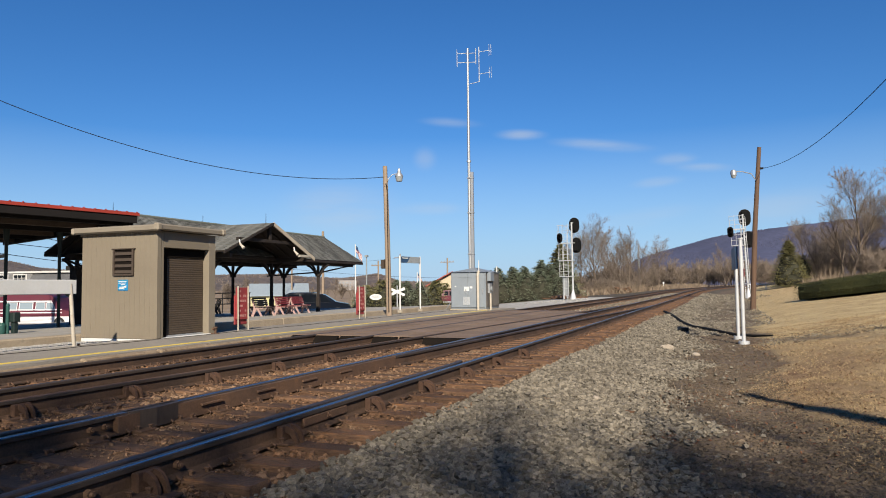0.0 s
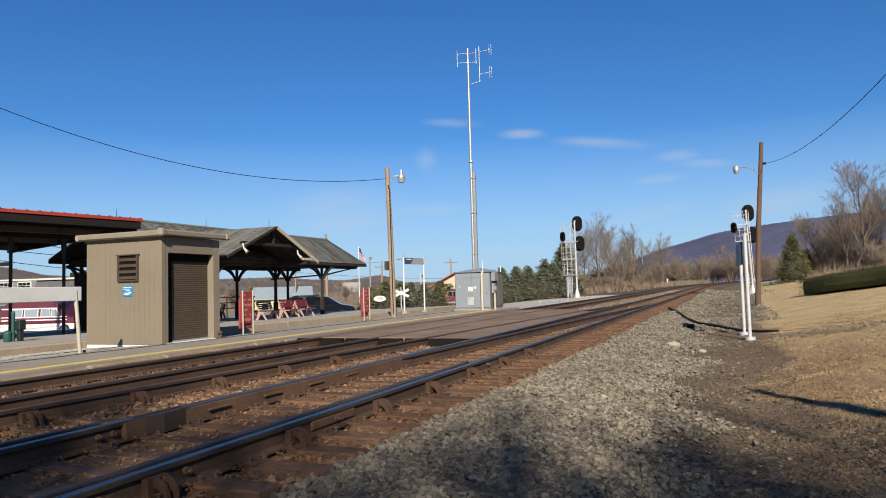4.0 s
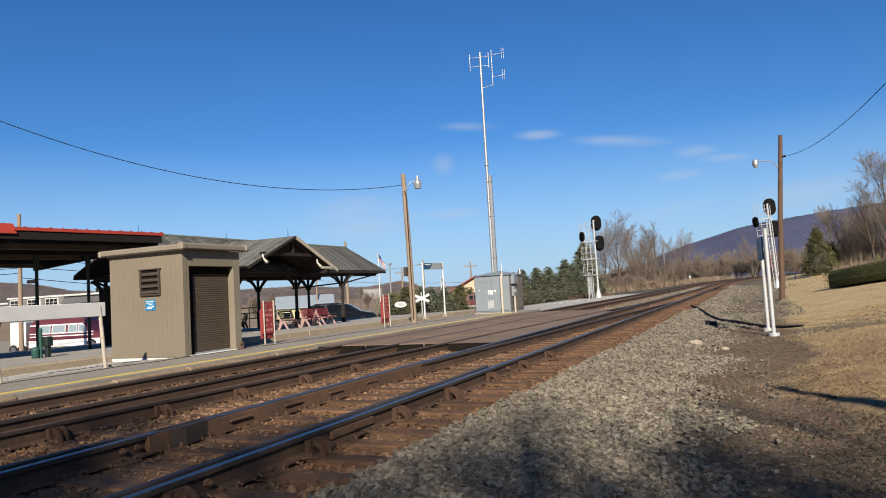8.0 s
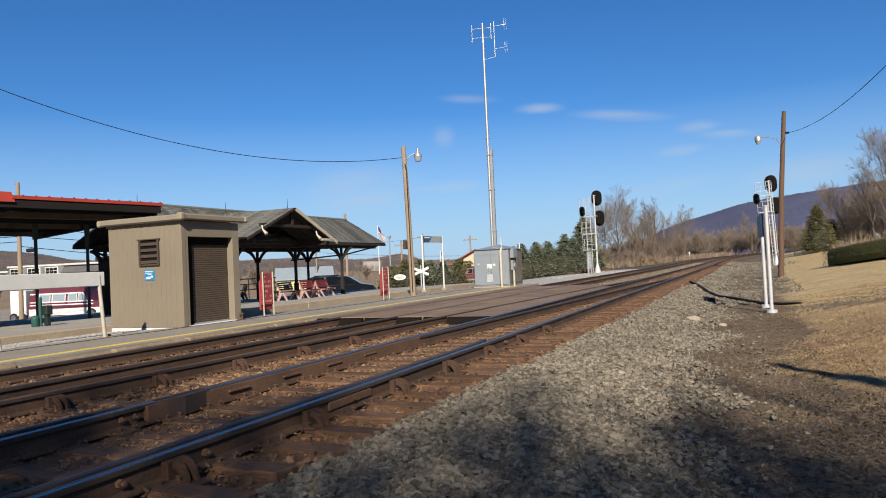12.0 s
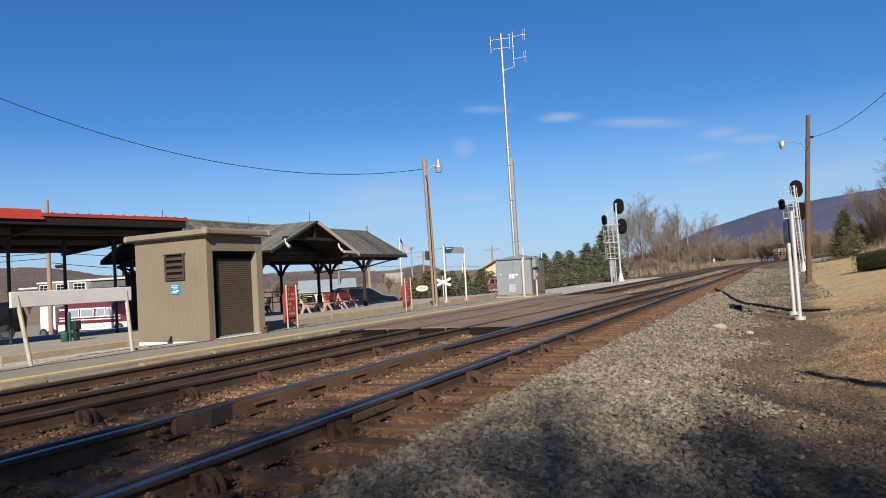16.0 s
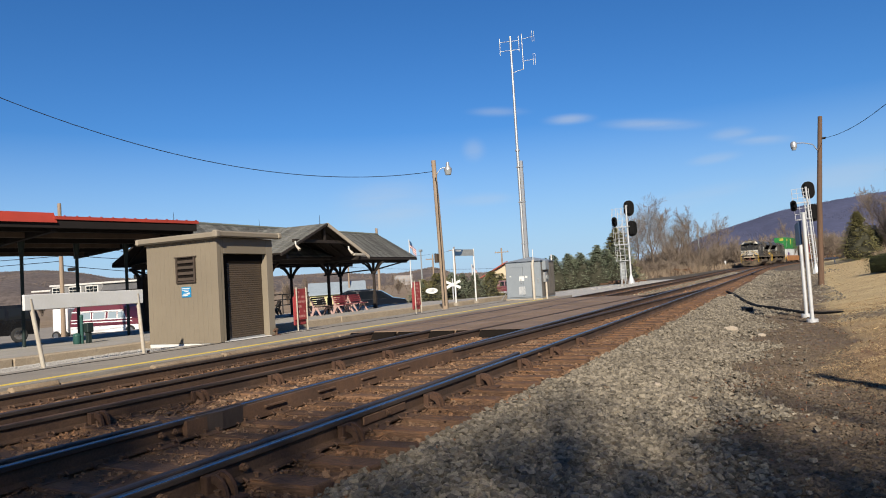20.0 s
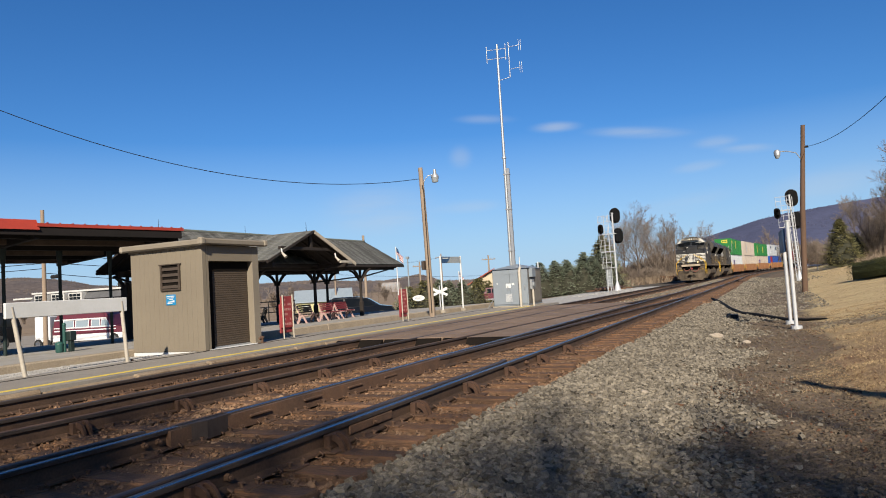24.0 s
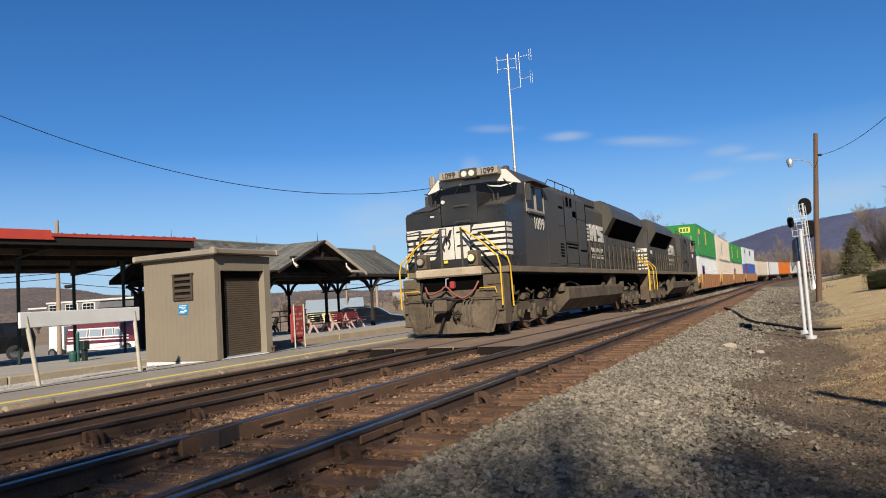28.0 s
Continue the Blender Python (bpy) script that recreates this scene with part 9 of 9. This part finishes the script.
    for x in (-0.9, -0.3, 0.35, 0.95):
        part("roof_fitting", Geo().box(x - 0.08, x + 0.08, 2.7, 2.9, 4.36, 4.48, 0.02), M_LOCO, cab)
    part("cab_face", Geo().box(-1.515, 1.515, 2.436, 2.452, 3.3, 3.88), M_NOSE, cab)
    part("window_post", Geo().box(-0.08, 0.08, 2.41, 2.452, 3.5, 4.02, 0.006), M_NOSE, cab)
    # walkway rails
    for s in (-1, 1):
        for k in range(15):
            y = 9.9 + k * 0.79
            part("stanchion", Geo().tube([(s * 1.5, y, 1.84), (s * 1.5, y, 2.9)], 0.024, 5), M_DUST, ob)
        part("walkway_rail", Geo().tube([(s * 1.5, 9.9, 2.9), (s * 1.5, 21.0, 2.9)], 0.022, 5), M_DUST, ob)
    # tail end stripes and rear number
    for i in range(6):
        z = 1.97 + i * 0.2
        part("tail_stripe", Geo().box(-1.05, 1.05, 21.2, 21.215, z, z + 0.10), M_STRIPE, hd)
    for s in (-1, 1):
        words(number, 0.52, pose(s * 1.545, 3.75, 3.03, 90, 0, 90 if s > 0 else -90), M_STRIPE, cab, "pale cab-side number")
        words(number, 0.34, pose(s * 1.15, 20.35, 2.95, 90, 0, 90 if s > 0 else -90), M_STRIPE, hd, "pale number")
    lift_upper(ob)
    nose(ob, tail_first)
    return ob


def nose(ob, tail_first):
    """The blunt wide nose: striped face, raised middle hood, sloping shoulders, platform posts and ditch lights."""
    F = 0.95
    ns = part("nose", Geo().prism([(F, 1.84), (F, 3.40), (F + 0.09, 3.50), (2.46, 3.92), (2.46, 1.84)], "x", -1.52, 1.52), M_NOSE, ob, "black wide nose")
    hood = part("nose_hood", Geo().prism([(F - 0.04, 3.07), (F - 0.04, 3.86), (F + 0.06, 3.93), (2.46, 4.0), (2.46, 3.07)], "x", -0.36, 0.74), M_NOSE, ns, "raised middle hood")
    part("hood_seam", Geo().box(-0.375, -0.355, F - 0.045, F + 1.2, 3.05, 3.90), M_GAPSHADE, hood)
    for z0, z1, x0, x1 in ((3.52, 3.60, 0.02, 0.50), (3.08, 3.16, 0.06, 0.52)):
        part("latch_plate", Geo().box(x0, x1, F - 0.06, F - 0.035, z0, z1, 0.012), M_LOCO, hood)
        part("latch_slot", Geo().box(x0 + 0.03, x1 - 0.03, F - 0.066, F - 0.058, z0 + 0.02, z0 + 0.035), M_GAPSHADE, hood)
    part("bell_light", Geo().disc((-0.27, F - 0.06, 3.72), (0, 1, 0), 0.055, 0.05, 14), M_STRIPE, hood, "small white marker light")
    part("panel_slot", Geo().box(-0.72, -0.60, F - 0.012, F + 0.01, 3.34, 3.38), M_STRIPE, ns)
    for s in (-1, 1):
        # Plate paler than the nose: light from above put into its colour.
        part("shoulder_plate", Geo().slab((s * 0.80, F + 0.24, 3.565), (s * 1.44, F + 0.24, 3.565), (s * 1.40, 2.30, 3.885), (s * 0.86, 2.30, 3.885), 0.02), M_LOCO, ns, "sloping shoulder, paler for light from above")
        for k in range(2):
            part("shoulder_valve", Geo().tube([(s * (0.92 + 0.13 * k), 1.75, 3.70), (s * (0.92 + 0.13 * k), 1.72, 3.92)], [0.05, 0.035], 8), M_NOSE, ns)
        part("nose_corner", Geo().prism([(s * 1.40, F - 0.002), (s * 1.525, F + 0.14), (s * 1.525, F + 0.2), (s * 1.38, F + 0.2)], "z", 1.86, 3.42), M_NOSE, ns)
        # stripes with slanted inner ends, wrapping the corner
        for i in range(6):
            z1 = 3.02 - 0.158 * i
            z0 = z1 - (0.115 if i == 0 else 0.092)
            xa, xb = (-0.52 - 0.03 * i, -0.44 - 0.03 * i) if s < 0 else (0.52 - 0.05 * i, 0.60 - 0.05 * i)
            if s > 0 and i > 2:
                xa, xb = 0.44, 0.50
            part("white_stripe", Geo().prism([(s * 1.50, z0), (xa, z0), (xb, z1), (s * 1.50, z1)], "y", F - 0.014, F + 0.0), M_STRIPE, ns)
            part("white_stripe", Geo().box(s * 1.518, s * 1.531, F + 0.06, F + 0.42, z0, z1), M_STRIPE, ns)
        part("grab_box", Geo().tube([(s * 0.72, F - 0.02, 2.80), (s * 0.72, F - 0.05, 2.80), (s * 1.15, F - 0.05, 2.80), (s * 1.15, F - 0.02, 2.80)], 0.014, 5), M_NOSE, ns)
        part("ditch_housing", Geo().box(s * 0.62, s * 0.90, 0.32, 0.62, 1.86, 2.28, 0.03), M_PILOT, ns)
        dl = part("ditch_light", Geo().tube([(s * 0.76, 0.36, 2.08), (s * 0.76, 0.24, 2.08)], 0.115, 14), M_LOCO, ns)
        part("ditch_lens", Geo().disc((s * 0.76, 0.235, 2.08), (0, 1, 0), 0.09, 0.03, 14), M_HEAD if not tail_first and s > 0 else M_NUMB, dl, "round ditch light")
    part("emblem_field", Geo().prism([(-0.46, 2.12), (0.42, 2.12), (0.50, 3.02), (-0.42, 3.02)], "y", F - 0.03, F - 0.015), M_STRIPE, ns, "white emblem field")
    for poly in ([(-0.36, 2.62), (-0.30, 2.74), (-0.20, 2.78), (-0.14, 2.92), (-0.06, 2.94), (-0.09, 2.84), (-0.12, 2.72), (-0.18, 2.64), (-0.26, 2.60)], [(-0.36, 2.62), (-0.40, 2.46), (-0.34, 2.34), (-0.30, 2.36), (-0.34, 2.47), (-0.28, 2.60)], [(-0.20, 2.66), (-0.16, 2.52), (-0.22, 2.42), (-0.18, 2.38), (-0.12, 2.52), (-0.14, 2.66)]):
        part("emblem", Geo().prism(poly, "y", F - 0.042, F - 0.031), M_NOSE, ns, "dark emblem shape")
    for z0 in (2.86, 2.48):
        part("door_latch", Geo().tube([(0.08, F - 0.03, z0), (0.08, F - 0.06, z0), (0.36, F - 0.06, z0), (0.36, F - 0.03, z0)], 0.014, 5), M_NOSE, ns)
    part("door_edge", Geo().box(-0.02, 0.0, F - 0.036, F - 0.029, 2.12, 3.02), M_NOSE, ns)
    part("data_plate", Geo().box(-0.36, -0.24, F - 0.05, F - 0.031, 2.02, 2.10), M_YPATCH, ns, "small yellow plate")
    # platform posts and the chain between them
    for x in (-1.10, -0.92, -0.28, 0.34):
        part("platform_post", Geo().box(x - 0.028, x + 0.028, 0.60, 0.66, 1.84, 2.96 if x > -1 else 2.7, 0.01), M_LOCO, ob)
    part("platform_rail", Geo().tube([(-1.34, 0.63, 2.68), (-1.34, 0.63, 2.90), (-0.92, 0.63, 2.95), (-0.86, 0.63, 2.93)], 0.02, 6), M_LOCO, ob)
    part("platform_rail", Geo().tube([(-0.28, 0.63, 2.95), (-0.12, 0.63, 2.95), (-0.12, 0.63, 2.72)], 0.02, 6), M_LOCO, ob)
    part("chain", Geo().tube([(-0.92 + 0.064 * k, 0.63, 2.66 - 0.55 * (k / 10) * (1 - k / 10)) for k in range(11)], 0.012, 5), M_LOCO, ob)
    part("platform_rail", Geo().tube([(0.34, 0.63, 2.95), (0.6, 0.66, 2.55), (1.2, 0.6, 1.95), (1.42, 0.5, 1.86)], 0.022, 6), M_BLACK, ob)
    # windscreens with visors, wiper motors and the curved pale shade
    for s in (1,):
        part("visor", Geo().prism([(s * 0.42, 4.32), (s * 0.62, 4.24), (s * 0.9, 4.20), (s * 1.2, 4.24), (s * 1.32, 4.31), (s * 1.2, 4.275), (s * 0.9, 4.245), (s * 0.62, 4.275)], "y", 2.415, 2.425), M_STRIPE, ob, "pale curved sun visor")
    part("antenna_stub", Geo().tube([(-1.42, 2.7, 4.5), (-1.42, 2.7, 4.82)], 0.06, 8), M_NUMB, ob)


def lift_upper(ob):
    """Sets the cab roof, hoods and radiators at their full height over the nose."""
    done = set()
    for o in ob.children_recursive:
        if o.name.startswith("lettering") and not o.name.startswith("lettering_bar"):
            o.location.z += 0.38 * max(0.0, min(1.0, (o.location.z - 2.95) / 0.4))
        elif o.type == "MESH" and o.data.name not in done:
            done.add(o.data.name)
            for v in o.data.vertices:
                v.co.z += 0.38 * max(0.0, min(1.0, (v.co.z - 2.95) / 0.4))


M_GREENC = surf("green_container", (0.025, 0.21, 0.05), (0.02, 0.17, 0.045), 0.6, 0.5, 0.0, 0.03, 25, 0.1, (0.05, 0.14, 0.05), 0.66)
M_WHITEC = surf("white_container", (0.55, 0.57, 0.59), (0.48, 0.50, 0.52), 0.6, 0.5, 0.0, 0.03, 25, 0.08, (0.40, 0.38, 0.35), 0.68)
M_CREAMC = surf("cream_container", (0.52, 0.45, 0.385), (0.46, 0.39, 0.33), 0.6, 0.55, 0.0, 0.03, 25, 0.1, (0.36, 0.29, 0.21), 0.66)
M_BLUEC = surf("blue_container", (0.03, 0.09, 0.36), (0.025, 0.075, 0.30), 0.6, 0.5, 0.0, 0.03, 25, 0.1)
M_GREYC = surf("pale_grey_container", (0.50, 0.53, 0.56), (0.44, 0.47, 0.50), 0.6, 0.5, 0.0, 0.03, 25, 0.08)
M_ORANGEC = surf("orange_container", (0.60, 0.16, 0.025), (0.50, 0.13, 0.02), 0.6, 0.5, 0.0, 0.03, 25, 0.1)
M_REDC = surf("red_container", (0.42, 0.03, 0.035), (0.36, 0.025, 0.03), 0.6, 0.5, 0.0, 0.03, 25, 0.1)
M_WELL = surf("ochre_well_car", (0.44, 0.205, 0.085), (0.34, 0.155, 0.065), 0.8, 0.75, 0.0, 0.08, 25, 0.15, (0.22, 0.11, 0.05), 0.62)
M_PURPLE = surf("purple_panel", (0.10, 0.03, 0.22), (0.08, 0.025, 0.18), 2.0, 0.5)
M_YPATCH = surf("yellow_patch", (0.75, 0.60, 0.08), (0.68, 0.53, 0.07), 2.0, 0.5)


def ribs_mesh(L, H):
    g = Geo()
    n = int(L / 0.42)
    for i in range(n):
        y = -L / 2 + (i + 0.5) * L / n
        for s in (-1, 1):
            g.box(s * 1.275, s * 1.30, y - 0.06, y + 0.06, 0.16, H - 0.14)
    for k in range(5):
        x = -1.0 + k * 0.5
        for s in (-1, 1):
            g.box(x - 0.06, x + 0.06, s * L / 2, s * (L / 2 + 0.025), 0.2, H - 0.2)
    return g


def container(mt, label, L, H, z0, patches):
    ob = thing("container", label, "container", "freight containers")
    part("box", Geo().box(-1.275, 1.275, -L / 2, L / 2, 0.0, H, 0.02), mt, ob)
    part("wall_ribs", ribs_mesh(L, H), mt, ob)
    for s in (-1, 1):
        for e in (-1, 1):
            part("corner_post", Geo().box(s * 1.20, s * 1.31, e * (L / 2 - 0.12), e * (L / 2 + 0.03), 0, H, 0.01), mt, ob)
    for y0, y1, a, b, pm in patches:
        for s in (-1, 1):
            part("marking", Geo().box(s * 1.30, s * 1.312, y0, y1, a, b), pm, ob, "painted marking")
    return ob


def well_car(label, L):
    ob = thing("well_car", label, "freight car", "articulated well cars")
    for s in (-1, 1):
        part("side_sill", Geo().prism([(-L / 2 + 1.6, 0.42), (-L / 2 + 1.2, 1.25), (-L / 2 + 1.2, 1.72), (L / 2 - 1.2, 1.72), (L / 2 - 1.2, 1.25), (L / 2 - 1.6, 0.42)], "x", s * 1.36, s * 1.48), M_WELL, ob, "ochre well side")
        for k in range(9):
            y = -L / 2 + 2.2 + k * (L - 4.4) / 8
            part("side_post", Geo().box(s * 1.48, s * 1.495, y - 0.06, y + 0.06, 0.45, 1.7), M_WELL, ob)
        for e in (-1, 1):
            part("grab_iron", Geo().tube([(s * 1.49, e * (L / 2 - 1.5), 0.9), (s * 1.54, e * (L / 2 - 1.5), 1.6)], 0.02, 5), M_YPATCH, ob)
    part("floor", Geo().box(-1.36, 1.36, -L / 2 + 1.6, L / 2 - 1.6, 0.36, 0.46), M_DUST, ob)
    for e in (-1, 1):
        part("end_sill", Geo().box(-1.45, 1.45, e * (L / 2 - 1.25), e * (L / 2 - 0.3), 0.95, 1.35, 0.03), M_WELL, ob)
        part("coupling", Geo().box(-0.2, 0.2, e * (L / 2 - 0.35), e * (L / 2 + 0.15), 0.75, 1.05, 0.03), M_DUST, ob)
        tr = part("truck", Geo().box(-1.0, 1.0, e * (L / 2 - 1.4), e * (L / 2 - 0.1), 0.5, 0.8, 0.03), M_DUST, ob)
        for s in (-1, 1):
            part("side_frame", Geo().prism([(e * (L / 2) - 1.3, 0.4), (e * (L / 2) - 0.9, 0.75), (e * (L / 2) + 0.0, 0.75), (e * (L / 2) + 0.3, 0.4)], "x", s * 1.0 - 0.08, s * 1.0 + 0.08), M_DUST, tr)
            for d in (-1.1, 0.1):
                part("wheel", Geo().disc((s * 0.78, e * L / 2 + d, 0.46), (1, 0, 0), 0.46, 0.12, 18), M_RUST, tr)
    return ob


def flat_car(label, L):
    ob = thing("spine_car", label, "freight car", "intermodal flat cars")
    part("spine", Geo().box(-0.35, 0.35, -L / 2 + 0.3, L / 2 - 0.3, 0.75, 1.12, 0.03), M_DUST, ob)
    part("deck", Geo().box(-1.3, 1.3, -L / 2 + 0.6, L / 2 - 0.6, 1.08, 1.2, 0.02), M_DUST, ob)
    for y in (-L / 2 + 3, 0, L / 2 - 3):
        part("cross_bearer", Geo().box(-1.35, 1.35, y - 0.3, y + 0.3, 0.95, 1.24, 0.02), M_DUST, ob)
    for e in (-1, 1):
        part("coupling", Geo().box(-0.2, 0.2, e * (L / 2 - 0.35), e * (L / 2 + 0.2), 0.75, 1.05, 0.03), M_DUST, ob)
        tr = part("truck", Geo().box(-1.0, 1.0, e * (L / 2 - 2.0), e * (L / 2 - 0.6), 0.4, 0.8, 0.03), M_DUST, ob)
        for s in (-1, 1):
            for d in (-2.0, -0.6):
                part("wheel", Geo().disc((s * 0.78, e * (L / 2 + d), 0.46), (1, 0, 0), 0.46, 0.12, 18), M_RUST, tr)
    return ob


TRAIN = []          # each moving thing with the distance of its middle behind the coupler face, and its height


def join_train():
    TRAIN.append((locomotive("1099", False, "dusty black six-axle locomotive with white nose stripes"), 0.0, 22.75, 0.0, False))
    TRAIN.append((locomotive("1067", True, "second dusty black locomotive running tail first"), 23.2, 22.75, 0.0, True))
    s = 47.0
    L, P = 17.0, 21.2
    stacks = (("green", M_GREENC, "white", M_WHITEC), ("cream", M_CREAMC, "cream", M_CREAMC), ("green", M_GREENC, "cream", M_CREAMC), ("pale grey", M_GREYC, "blue", M_BLUEC))
    for i, (ca, ma, cb_, mb) in enumerate(stacks):
        TRAIN.append((well_car("ochre articulated well car carrying two containers", P), s, P, 0.0, False))
        low = [(-6.6, -4.6, 0.9, 2.0, M_PURPLE), (-6.2, -5.0, 1.25, 1.6, M_WHITEC)] if i in (0, 2) else []
        if i == 3:
            low = [(-8.4, -5.5, 0.2, 2.7, M_REDC)]
        TRAIN.append((container(mb, cb_ + " ribbed container low in the well car", L, 2.85, 0.5, low), s, P, 0.5, False))
        high = {0: [(-7.4, -6.2, 2.0, 2.45, M_YPATCH), (-1.8, -0.9, 1.2, 2.5, M_YPATCH), (-8.0, -7.8, 0.4, 2.0, M_WHITEC)], 1: [(-4.6, -3.8, 0.7, 2.2, M_WHITEC)],
                2: [(-7.6, -7.0, 0.6, 2.3, M_YPATCH), (0.6, 1.6, 0.8, 2.2, M_YPATCH)], 3: [(-7.4, -5.9, 1.9, 2.4, M_NAVY), (0.0, 1.8, 1.6, 2.4, M_NAVY)]}[i]
        box_ = container(ma, ca + " ribbed container stacked on another", L, 2.85, 3.38, high)
        if i == 0:
            part("marking", Geo().box(-0.2, 0.75, -L / 2 - 0.04, -L / 2 - 0.026, 2.1, 2.6), M_YPATCH, box_, "yellow end panel")
            for k in range(3):
                part("marking", Geo().box(-0.1 + k * 0.26, 0.08 + k * 0.26, -L / 2 - 0.045, -L / 2 - 0.041, 2.2, 2.5), M_GREENC, box_)
        TRAIN.append((box_, s, P, 3.38, False))
        s += P
    flats = (("cream", M_CREAMC), ("white", M_WHITEC), ("orange", M_ORANGEC), ("white", M_WHITEC), ("cream", M_CREAMC), ("white", M_WHITEC), ("pale grey", M_GREYC), ("cream", M_CREAMC))
    for i, (c, m) in enumerate(flats):
        TRAIN.append((flat_car("dark low flat car with one box on it", 17.6), s + 0.8, 17.6, 0.0, False))
        mk = [(-7.9, -7.0, 0.0, 2.8, M_REDC)] if i == 1 else []
        TRAIN.append((container(m, c + " ribbed box riding on a flat car", 16.0, 2.85, 1.24, mk), s + 0.8, 17.6, 1.24, False))
        s += 18.4


join_train()


# ---- what moves ----
SPEED, NOSE = 16.0, 16.6           # metres a second, and the coupler face's place on the line at 28 s


def motions():
    for ob, back, length, lift, turned in TRAIN:
        rows = []
        for i in range(57):
            t = i * 0.5
            mid = NOSE + SPEED * (28.0 - t) + back + length / 2
            x, y, z, th = along(mid, T2)
            m = pose(x, y, z + lift, 0, 0, -th * 57.2958 + (180 if turned else 0))
            if ob.name.startswith("locomotive"):
                m = m @ pose(0, -length / 2, 0)
            rows.append((t, m))
        walk(ob, rows)


motions()
